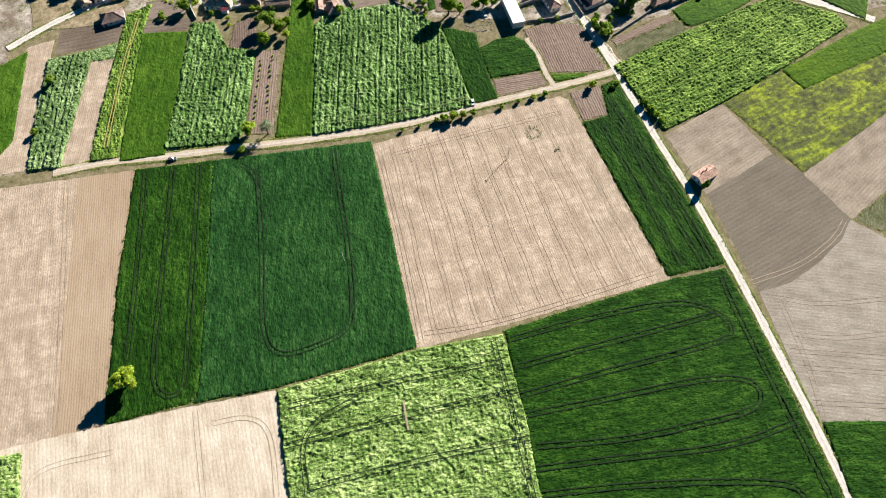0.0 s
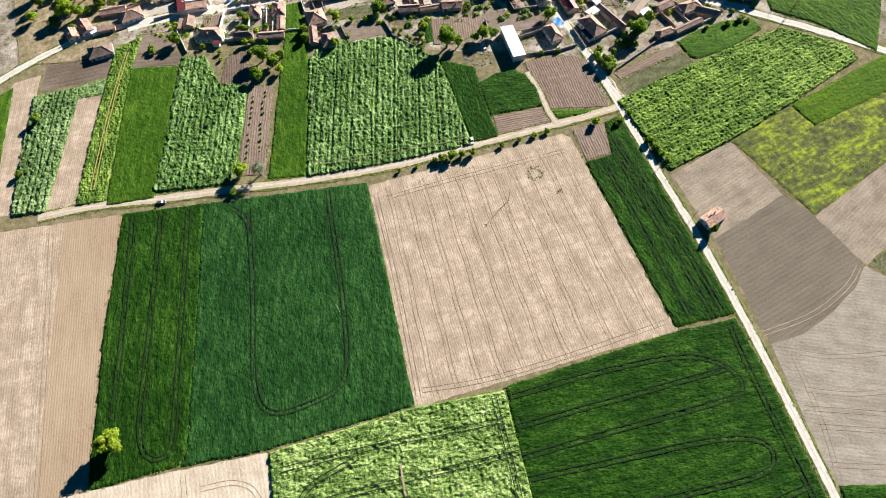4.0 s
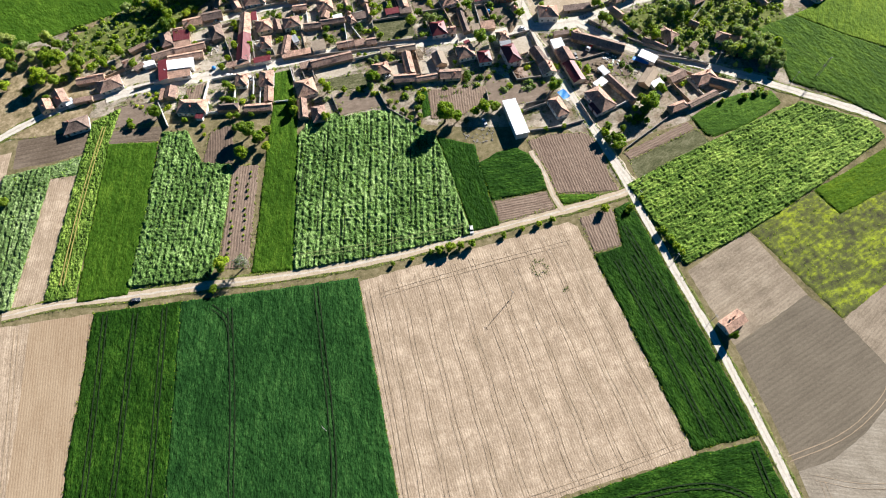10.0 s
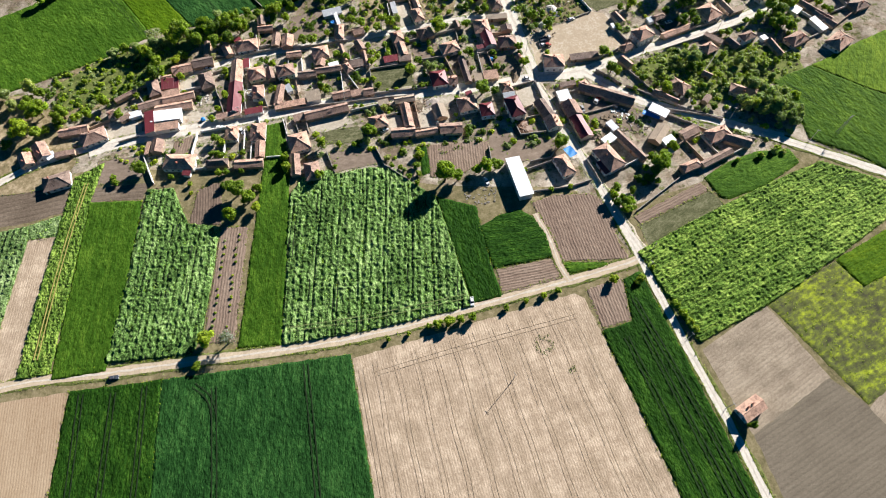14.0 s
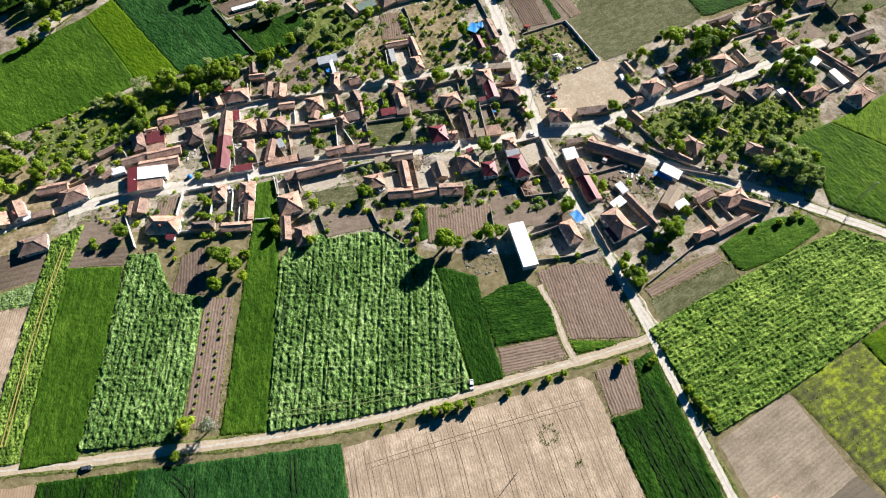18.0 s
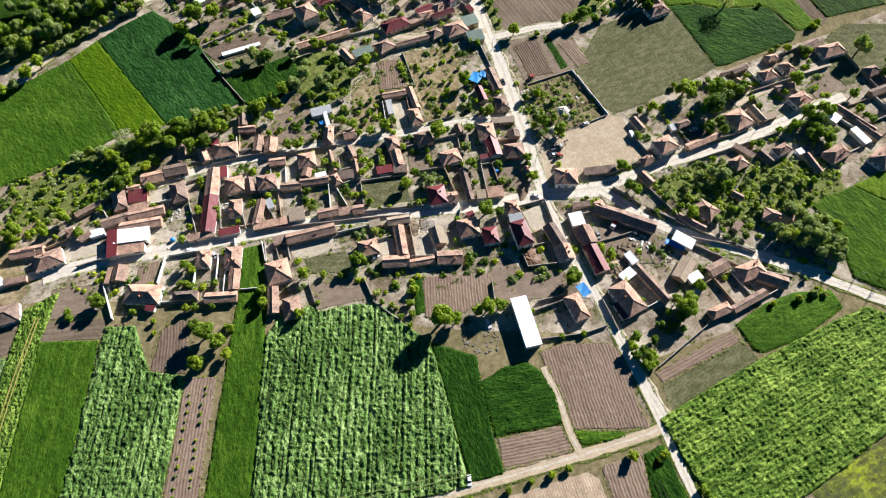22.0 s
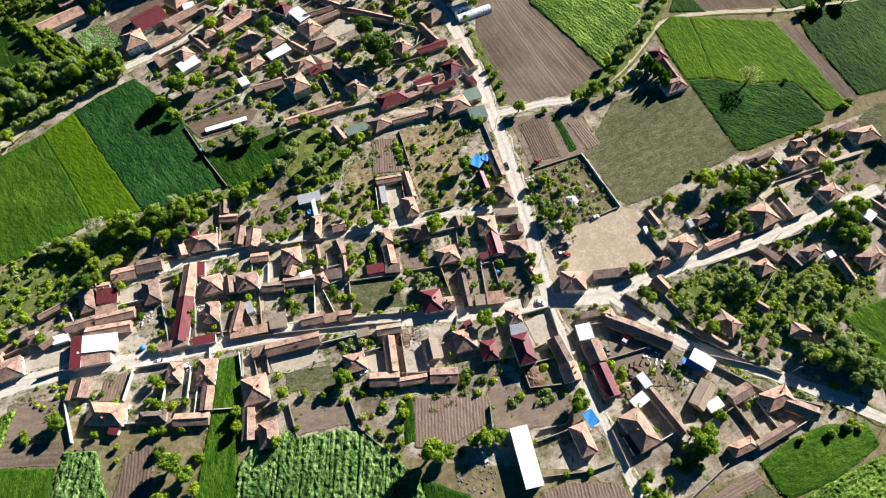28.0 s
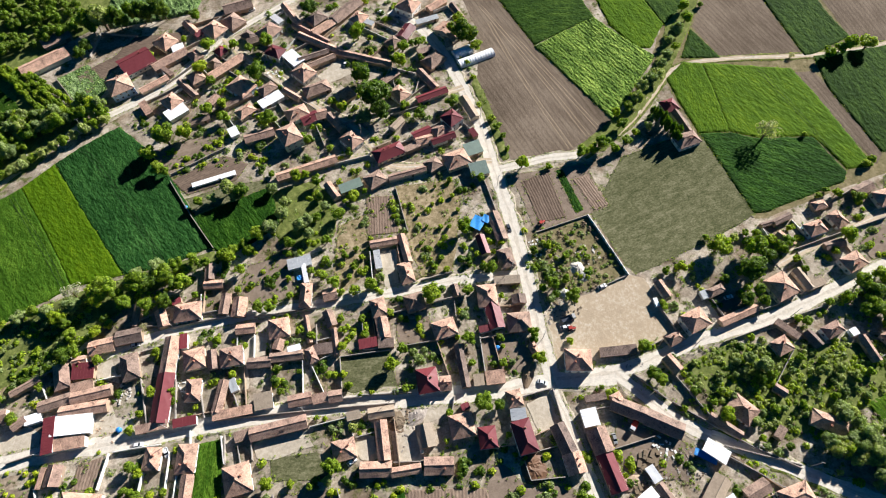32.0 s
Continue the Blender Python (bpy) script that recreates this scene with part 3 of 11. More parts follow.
field("wheat_field", "very dark green wheat field with rounded wheel tracks", "wheat", 9, [(28.9, 79.2), (68.2, 89.1), (103.5, 97.9), (129.5, 102.1), (134.5, 79.4), (147.5, 6.2), (149.5, -4.3), (36.6, 2.1), (33.2, 42.8)], high=0.45, rough=0.3, cell=0.7, lump=0.8, grow=0.6)
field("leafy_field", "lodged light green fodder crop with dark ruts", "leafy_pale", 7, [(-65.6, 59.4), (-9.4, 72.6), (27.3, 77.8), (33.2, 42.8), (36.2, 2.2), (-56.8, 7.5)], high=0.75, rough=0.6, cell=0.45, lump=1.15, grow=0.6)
field("stubble_field", "pale straw-coloured stubble field", "pale", 104, [(-197.0, 37.2), (-164.7, 43.7), (-133.5, 49.2), (-99.8, 54.7), (-66.6, 59.3), (-58.8, 18.8), (-57.3, 7.5), (-158.5, 13.4), (-164.1, 41.6)], grow=0.6)
field("leafy_field", "corner of light green leafy crop", "leafy_pale", 9, [(-196.4, 35.9), (-164.5, 40.9), (-158.3, 13.3), (-189.7, 15.1)], high=0.75, rough=0.6, cell=0.45, lump=1.15, grow=0.6)
field("bare_field", "light brown bare plot round the road shed", "bare", 30, [(120.4, 176.1), (152.2, 194.3), (168.9, 161.7), (135.0, 143.6), (131.1, 141.3)], grow=0.6)
field("ploughed_field", "grey-brown fan-shaped ploughed field", "fan", 26, [(131.8, 140.6), (168.7, 161.1), (180.3, 148.8), (193.3, 123.6), (185.6, 113.2), (172.0, 102.6), (156.5, 94.0), (141.6, 90.6), (137.2, 114.7)], grow=0.6)
field("bare_field", "pale grey bare field with faint tracks", "grey_pale", 169, [(141.7, 90.0), (156.2, 93.2), (171.7, 101.8), (185.8, 112.3), (193.8, 122.7), (206.4, 111.9), (229.9, 111.9), (195.0, 32.3), (148.6, 35.0)], grow=0.6)
field("olive_plot", "dry olive-green grass plot", "sparse", 66, [(195.8, 123.1), (215.6, 136.3), (247.1, 151.1), (228.7, 109.1), (207.8, 115.3)])
field("ploughed_field", "brown ploughed field beyond a ditch", "bare", 38, [(181.1, 148.7), (238.2, 193.2), (288.1, 230.4), (255.4, 157.3), (216.5, 138.5), (194.5, 123.8)], grow=0.6)
field("wheat_field", "dark green wheat field beside the gravel road", "wheat", 177, [(150.1, 34.2), (194.8, 32.0), (178.1, -6.0), (152.6, -4.5), (151.3, 6.0)], high=0.45, rough=0.3, cell=0.7, lump=0.8, grow=0.6)
field("meadow", "rough meadow with yellow-green flowering patches", "meadow", 27, [(153.9, 194.7), (189.8, 213.3), (197.5, 200.9), (227.7, 213.8), (280.6, 235.8), (265.0, 202.9), (209.2, 167.8), (180.6, 150.4)], high=0.2, rough=0.25, cell=0.9, lump=2, grow=0.6)
field("green_field", "even bright green crop strip", "lime", 27, [(190.6, 214.2), (237.4, 237.9), (294.1, 264.7), (280.8, 236.4), (227.9, 214.4), (198.0, 201.1)], high=0.45, rough=0.3, cell=0.7, lump=0.8, grow=0.6)
field("leafy_field", "broad lush green leafy crop beside the road", "lush", 26, [(102.4, 223.2), (125.2, 234.7), (147.8, 245.2), (174.6, 257.4), (201.9, 268.1), (232.4, 253.5), (236.2, 243.7), (189.9, 215.5), (152.8, 194.9), (119.7, 179.7)], high=0.75, rough=0.6, cell=0.45, lump=1.2, rows=2.0, grow=0.6)
field("furrowed_plot", "narrow furrowed brown plot at the road", "furrow", 25, [(103.7, 242.1), (140.1, 259.4), (143.5, 255.0), (106.4, 237.8)], high=0.14, rough=0.1, cell=0.33, lump=3, rows=1.3)
field("grass_plot", "narrow grassy plot with faint rows", "sparse", 24, [(105.9, 237.2), (143.6, 254.3), (148.3, 246.0), (120.7, 231.2), (108.0, 224.9)])
field("green_field", "small deep green crop field behind a farmyard", "green", 18, [(143.0, 261.8), (157.1, 270.2), (171.7, 275.5), (188.8, 276.8), (191.2, 268.7), (170.0, 255.9), (151.7, 249.6), (148.3, 250.4)], high=0.45, rough=0.3, cell=0.7, lump=0.8, grow=0.6)
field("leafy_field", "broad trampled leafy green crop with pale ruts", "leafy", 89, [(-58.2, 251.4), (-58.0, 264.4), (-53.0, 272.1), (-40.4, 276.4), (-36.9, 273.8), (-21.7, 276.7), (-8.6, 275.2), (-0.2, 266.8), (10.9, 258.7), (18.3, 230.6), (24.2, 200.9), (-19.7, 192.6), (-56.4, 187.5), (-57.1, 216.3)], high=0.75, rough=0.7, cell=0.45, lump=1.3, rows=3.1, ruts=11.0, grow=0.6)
field("wheat_field", "narrow dark green wheat strip beside the trampled crop", "wheat", 104, [(11.9, 258.1), (30.0, 251.7), (34.2, 222.3), (38.2, 204.8), (25.7, 202.5), (18.8, 230.6)], high=0.45, rough=0.3, cell=0.7, lump=0.8, grow=0.6)
field("wheat_field", "rounded dark green wheat plot", "wheat", 7, [(31.2, 240.1), (41.6, 246.2), (50.7, 248.5), (57.0, 243.8), (61.5, 234.0), (63.0, 223.3), (36.4, 218.9)], high=0.45, rough=0.3, cell=0.7, lump=0.8, grow=0.6)
field("furrowed_plot", "pinkish furrowed plot beside the dirt road", "furrow", 9, [(36.8, 218.2), (63.2, 222.3), (66.4, 211.5), (38.7, 205.0)], high=0.14, rough=0.1, cell=0.33, lump=3, rows=1.3)
field("furrowed_plot", "large furrowed pinkish soil plot with a curved end", "furrow", 100, [(57.0, 252.8), (68.2, 256.3), (85.7, 256.3), (91.8, 251.8), (94.8, 240.6), (94.5, 229.4), (98.2, 220.0), (65.8, 220.4), (62.7, 234.0)], high=0.14, rough=0.1, cell=0.33, lump=3, rows=1.3)
field("green_plot", "small bright green crop patch", "green", 177, [(67.2, 220.1), (87.9, 218.9), (85.5, 216.3), (69.1, 213.8)], high=0.45, rough=0.3, cell=0.7, lump=0.8)
field("wheat_field", "long narrow green wheat strip reaching into the village", "green", 92, [(-73.6, 306.5), (-65.7, 308.2), (-60.6, 276.1), (-58.5, 247.3), (-58.1, 216.4), (-57.6, 187.6), (-75.3, 187.3), (-74.2, 217.1), (-73.6, 248.0), (-72.9, 282.8)], high=0.45, rough=0.3, cell=0.7, lump=0.8, grow=0.6)
field("orchard_plot", "narrow pinkish bare plot with young trees", "furrow", 90, [(-89.7, 246.8), (-77.2, 246.3), (-77.2, 214.8), (-76.8, 189.5), (-90.9, 189.7), (-90.1, 217.8)], high=0.14, rough=0.1, cell=0.33, lump=3, rows=1.3)
field("soil_plot", "dark tilled garden plot", "dark_soil", 97, [(-104.0, 268.6), (-92.7, 273.1), (-89.9, 248.2), (-105.4, 248.9)], high=0.14, rough=0.1, cell=0.33, lump=3, rows=1.3)
field("leafy_field", "leafy green crop strip with dark gaps", "leafy", 89, [(-128.3, 269.6), (-116.2, 269.7), (-106.2, 249.4), (-90.8, 246.8), (-91.2, 217.8), (-91.9, 193.4), (-95.0, 185.5), (-129.8, 183.8), (-128.7, 207.5), (-128.4, 239.7)], high=0.75, rough=0.7, cell=0.45, lump=1.3, rows=3.1, ruts=11.0, grow=0.6)
field("green_field", "even green wheat strip", "green", 91, [(-154.7, 263.9), (-130.2, 263.6), (-129.2, 219.5), (-129.7, 180.0), (-151.3, 177.4), (-153.0, 220.5)], high=0.45, rough=0.3, cell=0.7, lump=0.8, grow=0.6)
field("weed_strip", "weedy yellow-green grass strip", "lush", 89, [(-165.9, 279.5), (-152.7, 287.8), (-154.8, 264.6), (-153.5, 223.5), (-152.6, 179.6), (-166.0, 177.9), (-166.9, 205.7), (-166.7, 234.1)], high=0.5, rough=0.6, cell=0.4, lump=0.72)
field("bare_field", "narrow bare pinkish strip", "tan", 91, [(-179.8, 244.9), (-166.1, 245.7), (-165.9, 202.7), (-166.6, 177.8), (-180.1, 175.9), (-179.9, 209.7)], grow=0.6)
field("leafy_field", "grey-green leafy strip", "leafy_dark", 92, [(-202.3, 247.2), (-181.4, 252.1), (-179.9, 244.4), (-180.0, 209.5), (-180.4, 175.8), (-195.0, 174.5), (-198.9, 204.0), (-200.3, 225.8)], high=0.75, rough=0.7, cell=0.45, lump=1.3, rows=3.1, ruts=11.0, grow=0.6)
field("soil_plot", "grey-brown tilled plot below the village", "grey_soil", 12, [(-201.6, 269.4), (-167.2, 276.8), (-166.5, 259.4), (-181.8, 254.4), (-199.4, 251.4)])
field("green_plot", "small dark green plot", "leafy_dark", 19, [(-181.4, 252.9), (-166.9, 257.9), (-165.7, 245.9), (-179.4, 244.8)], high=0.3, rough=0.2, cell=0.8, lump=1.2)
field("bare_field", "tan bare strip at the village edge", "tan", 95, [(-216.1, 257.3), (-203.0, 261.9), (-201.2, 233.7), (-196.1, 175.1), (-208.6, 173.9), (-216.6, 173.0)], grow=0.6)
field("green_field", "green strip at the field edge", "green", 92, [(-242.4, 232.5), (-215.8, 254.2), (-208.2, 193.4), (-217.8, 173.0), (-240.2, 171.1)], high=0.45, rough=0.3, cell=0.7, lump=0.8, grow=0.6)
field("green_field", "mid green crop field with wheel tracks", "green", 127, [(-250.6, 387.4), (-207.5, 412.2), (-186.6, 429.8), (-164.5, 401.8), (-145.6, 375.5), (-171.7, 357.9), (-196.7, 346.2), (-232.3, 329.2)], high=0.45, rough=0.3, cell=0.7, lump=0.8, grow=0.6)
field("lime_field", "vivid lime green crop field", "lime", 128, [(-186.4, 430.1), (-174.8, 444.2), (-150.6, 414.3), (-123.8, 381.9), (-132.8, 379.7), (-145.4, 375.8), (-164.2, 401.8)], high=0.45, rough=0.3, cell=0.7, lump=0.8, grow=0.6)
field("wheat_field", "dark bluish green wheat field", "bluish", 127, [(-174.3, 444.6), (-162.7, 456.4), (-148.2, 468.3), (-131.4, 454.7), (-112.2, 433.3), (-96.7, 412.3), (-86.2, 395.8), (-103.4, 387.0), (-123.3, 381.9), (-150.8, 415.0)], high=0.45, rough=0.3, cell=0.7, lump=0.8, grow=0.6)
field("wheat_plot", "dark green plot shaded by trees", "wheat", 125, [(-97.6, 412.6), (-82.9, 419.6), (-64.9, 428.4), (-59.9, 422.7), (-55.2, 407.9), (-68.5, 397.5), (-78.2, 392.1), (-85.7, 395.8)], high=0.45, rough=0.3, cell=0.7, lump=0.8, grow=0.6)
field("nursery_field", "rows of tall green saplings", "leafy_dark", 120, [(-177.5, 588.5), (-121.8, 587.7), (-125.2, 557.0), (-142.6, 551.3), (-172.7, 544.0), (-178.0, 557.7)], high=1.2, rough=0.8, cell=0.8, lump=1.6, rows=3.2, grow=0.6)
field("ploughed_field", "large brown ploughed field crossed by tracks", "grey_soil", 116, [(28.9, 586.5), (45.8, 586.2), (59.2, 560.3), (75.3, 526.9), (111.2, 470.9), (97.9, 459.0), (85.3, 449.6), (57.7, 446.2), (51.7, 470.7), (42.0, 496.8), (44.4, 522.7), (41.8, 545.9)], grow=0.6)
field("green_field", "dark green even crop field", "deep_green", 179, [(46.5, 586.0), (98.9, 585.2), (112.0, 549.6), (75.6, 527.1), (59.9, 560.1)], high=0.45, rough=0.3, cell=0.7, lump=0.8, grow=0.6)
field("leafy_field", "square leafy green crop with clear rows", "lush", 124, [(75.8, 525.6), (111.9, 549.0), (126.1, 532.3), (142.4, 517.3), (126.6, 493.6), (112.4, 471.4), (96.1, 496.0)], high=0.6, rough=0.35, cell=0.5, lump=1, rows=2.2, grow=0.6)
field("lime_field", "bright green strip beside the sapling row", "lime", 111, [(111.2, 585.1), (135.6, 584.7), (151.5, 543.4), (141.0, 524.1), (134.0, 524.2), (121.0, 542.3)], high=0.45, rough=0.3, cell=0.7, lump=0.8, grow=0.6)
field("green_field", "green crop field north of the stream", "deep_green", 111, [(136.6, 584.7), (177.7, 594.9), (166.4, 558.7), (152.7, 542.4)], high=0.45, rough=0.3, cell=0.7, lump=0.8, grow=0.6)
field("ploughed_field", "brown ploughed field with pale streaks", "grey_soil", 117, [(176.1, 556.4), (193.1, 584.2), (210.4, 584.0), (218.6, 543.7), (226.2, 516.6), (180.2, 515.4), (168.9, 541.0)], grow=0.6)
field("green_plot", "green triangular plot by the tree row", "deep_green", 117, [(156.7, 515.5), (167.2, 539.4), (179.4, 515.2)], high=0.45, rough=0.3, cell=0.7, lump=0.8)
field("green_field", "green crop field", "deep_green", 111, [(211.0, 583.7), (244.9, 583.2), (249.3, 552.7), (256.4, 531.8), (232.2, 518.1), (226.8, 516.9)], high=0.45, rough=0.3, cell=0.7, lump=0.8, grow=0.6)
field("ploughed_field", "purplish brown ploughed field", "grey_soil", 102, [(246.5, 583.5), (286.5, 582.9), (295.3, 533.4), (275.9, 526.3), (257.6, 532.0)], grow=0.6)
field("green_field", "green crop corner", "deep_green", 67, [(287.3, 582.7), (345.8, 592.5), (320.8, 532.9), (296.7, 533.2)], high=0.45, rough=0.3, cell=0.7, lump=0.8, grow=0.6)
field("lime_field", "lime green crop field with ripples", "lime", 98, [(146.2, 499.7), (157.3, 512.0), (167.2, 511.4), (169.7, 491.2), (171.7, 463.0), (156.0, 462.0), (152.2, 475.4)], high=0.45, rough=0.3, cell=0.7, lump=0.8, grow=0.6)
field("lime_field", "bright green lodged crop field", "lime", 124, [(168.2, 511.4), (216.2, 506.5), (223.3, 488.6), (238.5, 440.6), (225.2, 438.6), (214.6, 459.5), (185.4, 459.1), (172.3, 462.9), (170.3, 491.1)], high=0.45, rough=0.2, cell=0.8, lump=2.5, grow=0.6)
field("green_field", "dark green wheat field beside the houses", "wheat", 154, [(156.7, 461.2), (172.0, 461.5), (185.0, 457.6), (213.6, 458.1), (223.6, 436.2), (220.5, 431.1), (177.8, 413.7), (172.3, 413.1)], high=0.45, rough=0.3, cell=0.7, lump=0.8, grow=0.6)
field("bare_field", "narrow bare grey strip", "grey_soil", 110, [(214.8, 503.4), (228.1, 504.1), (246.0, 449.2), (240.9, 441.4)], grow=0.6)
field("green_field", "green crop field at the road", "deep_green", 104, [(231.6, 515.9), (299.7, 528.6), (284.1, 458.9), (246.3, 449.0), (233.1, 490.5)], high=0.45, rough=0.3, cell=0.7, lump=0.8, grow=0.6)
field("grass_field", "sparse olive-green grass field", "sparse", 24, [(94.6, 413.2), (104.1, 428.9), (113.6, 446.1), (138.4, 456.7), (156.6, 460.3), (172.2, 412.6), (161.1, 405.7), (120.1, 385.0), (110.5, 381.3), (107.2, 385.1)], grow=0.6)
field("tilled_plot", "dark tilled garden plot", "dark_soil", 107, [(61.6, 431.9), (75.7, 438.6), (82.2, 411.0), (68.9, 408.0)], high=0.14, rough=0.1, cell=0.33, lump=3, rows=1.3)
field("soil_plot", "bare garden plot inside a wall", "soil", 10, [(57.1, 436.1), (94.6, 442.7), (103.3, 417.3), (92.4, 412.6), (66.7, 403.3)])
field("furrowed_plot", "furrowed pinkish garden plot", "furrow", 116, [(87.0, 433.0), (95.2, 436.4), (103.4, 418.2), (95.9, 414.4)], high=0.14, rough=0.1, cell=0.33, lump=3, rows=1.3)
field("green_plot", "dark green garden bed", "wheat", 106, [(79.1, 438.6), (82.8, 439.3), (90.8, 415.1), (86.5, 413.2)], high=0.2, rough=0.1, cell=0.8)
field("dirt_square", "bare trampled square of pale dirt", "square", 112, [(65.9, 360.3), (76.8, 366.2), (92.8, 373.2), (106.5, 380.2), (113.9, 378.4), (122.6, 356.8), (119.9, 350.1), (106.1, 345.6), (88.6, 340.7), (70.3, 336.9), (67.2, 347.4)])
field("scrub_plot", "overgrown plot with rubble heaps", "margin", 115, [(64.5, 401.8), (92.2, 411.0), (106.0, 380.7), (77.1, 368.4), (64.2, 381.0)])
field("green_field", "deep green crop field east of the village", "bright_green", 120, [(195.1, 322.1), (218.5, 331.0), (240.8, 314.6), (270.2, 296.0), (248.0, 247.6), (223.4, 270.8), (201.5, 282.8), (201.2, 306.0)], high=0.45, rough=0.3, cell=0.7, lump=0.8, grow=0.6)
field("lime_field", "lime green crop field", "yellow_green", 65, [(219.5, 331.3), (254.3, 348.4), (304.1, 369.7), (271.0, 297.6), (241.1, 315.3)], high=0.45, rough=0.3, cell=0.7, lump=0.8, grow=0.6)
field("tilled_plot", "pinkish furrowed garden beside the lane", "furrow", 92, [(8.3, 289.5), (38.9, 290.5), (40.1, 286.7), (37.2, 278.0), (22.2, 269.5), (9.4, 269.8)], high=0.14, rough=0.1, cell=0.33, lump=3, rows=1.3)
field("tilled_plot", "dark bare yard below the farm", "soil", 3, [(40.5, 301.0), (48.9, 296.8), (53.3, 291.5), (71.7, 292.4), (73.9, 285.9), (66.4, 278.1), (53.2, 276.4), (41.4, 276.7), (38.7, 286.7)])
field("green_plot", "narrow dark green garden bed", "wheat", 95, [(3.9, 289.1), (7.8, 289.2), (10.1, 272.6), (5.4, 270.8)], high=0.25, rough=0.1, cell=0.8)
field("soil_plot", "tilled garden plot with dark earth", "soil", 6, [(-41.7, 287.9), (-18.9, 290.2), (-14.3, 280.0), (-38.4, 275.0)])
field("grass_plot", "rough grassy yard with rows of stubble", "sparse", 1, [(-45.2, 301.2), (-27.2, 303.6), (-21.0, 295.6), (-24.0, 293.2), (-43.6, 292.9)])
field("soil_plot", "pinkish tilled yard", "soil", 5, [(-156.8, 289.0), (-134.5, 291.0), (-129.0, 280.8), (-135.3, 276.1), (-154.6, 274.2)])
field("soil_plot", "tilled grey plot behind a wire fence", "grey_soil", 4, [(-155.6, 272.3), (-128.9, 274.1), (-129.8, 264.7), (-154.9, 264.4)])
field("furrowed_plot", "furrowed walled garden", "furrow", 89, [(-119.8, 299.3), (-111.0, 302.3), (-110.5, 289.8), (-120.8, 289.5)], high=0.14, rough=0.1, cell=0.33, lump=3, rows=1.3)
field("orchard_plot", "dry orchard floor with young trees", "orchard", 85, [(-0.6, 429.7), (27.4, 433.6), (31.5, 422.8), (29.2, 394.5), (26.9, 382.7), (12.8, 379.9), (6.3, 400.7), (1.6, 405.4)])
field("furrowed_plot", "furrowed garden plot", "furrow", 95, [(-14.8, 423.1), (-0.4, 424.7), (1.7, 403.2), (-12.9, 401.4)], high=0.14, rough=0.1, cell=0.33, lump=3, rows=1.3)
field("orchard_plot", "orchard floor with rows of small trees", "orchard", 89, [(-26.8, 407.1), (-15.0, 413.4), (-12.9, 400.8), (-10.6, 383.0), (-22.6, 371.7), (-27.4, 383.1)])
field("soil_plot", "bare orchard earth", "soil", 97, [(-66.8, 386.2), (-46.6, 392.0), (-44.1, 370.5), (-59.7, 365.1), (-68.4, 372.0)])
field("grass_plot", "walled grassy garden", "sparse", 6, [(-21.0, 342.3), (0.0, 344.7), (4.2, 328.2), (-1.5, 325.8), (-18.6, 324.5)])
field("soil_plot", "brown bare paddock", "soil", 24, [(-127.1, 451.9), (-95.4, 465.7), (-90.1, 460.7), (-90.5, 454.4), (-114.6, 437.5)])
field("soil_plot", "brown manure yard", "dark_soil", 33, [(-112.9, 434.0), (-88.8, 449.6), (-75.7, 444.2), (-80.3, 433.8), (-103.5, 425.5)], high=0.14, rough=0.1, cell=0.33, lump=3, rows=1.3)
field("grass_plot", "dry grass strip", "sparse", 26, [(-103.1, 423.2), (-79.5, 432.1), (-65.7, 433.7), (-63.5, 428.6), (-96.8, 412.4)])
field("garden_plot", "green vegetable plot with pale beds", "leafy_dark", 132, [(-192.1, 503.5), (-177.7, 514.1), (-160.9, 498.9), (-165.7, 482.6), (-169.8, 478.7)], high=0.2, rough=0.15, cell=0.8)
field("concrete_yard", "pale concrete farmyard", "yard", 162, [(-153.0, 311.8), (-143.5, 313.9), (-138.5, 310.6), (-137.8, 304.1), (-147.0, 300.9), (-157.1, 304.2)])
field("dusty_yard", "pale dusty courtyard", "yard", 122, [(-125.2, 338.4), (-119.1, 343.3), (-111.6, 331.1), (-122.1, 333.1)])
field("dusty_yard", "pale dusty courtyard", "yard", 95, [(-62.4, 348.6), (-58.6, 352.7), (-53.0, 350.6), (-52.9, 343.5), (-59.7, 340.5), (-57.8, 328.5), (-60.7, 328.5)])
field("concrete_yard", "grey concrete yard behind a long barn", "yard", 16, [(-52.7, 306.8), (-32.7, 312.4), (-28.4, 305.8), (-44.6, 300.3), (-50.3, 301.2)])
field("dusty_yard", "pale dusty farmyard", "yard", 97, [(2.3, 310.0), (11.5, 312.2), (14.6, 303.5), (14.2, 299.7), (3.7, 298.5)])
field("dusty_yard", "pale yard beside the red-roofed house", "yard", 103, [(56.3, 321.9), (67.3, 326.9), (70.4, 313.7), (63.2, 308.7), (60.5, 312.0)])
field("dusty_yard", "wide tan yard among barns", "yard", 48, [(-47.2, 503.7), (-36.3, 515.7), (-26.6, 506.0), (-39.8, 498.5)])
field("farm_yard", "trampled grey-brown farmyard", "soil", 159, [(92.7, 316.3), (118.7, 306.3), (123.5, 303.1), (118.1, 292.7), (93.3, 292.8), (89.6, 305.3)])
field("concrete_yard", "bright concrete court beside a house", "yard", 137, [(134.3, 363.7), (142.1, 365.2), (147.8, 359.8), (141.7, 356.7)])
field("concrete_yard", "pale concrete court between houses", "yard", 101, [(-6.6, 391.7), (0.7, 394.7), (2.8, 377.2), (-3.2, 374.4)])
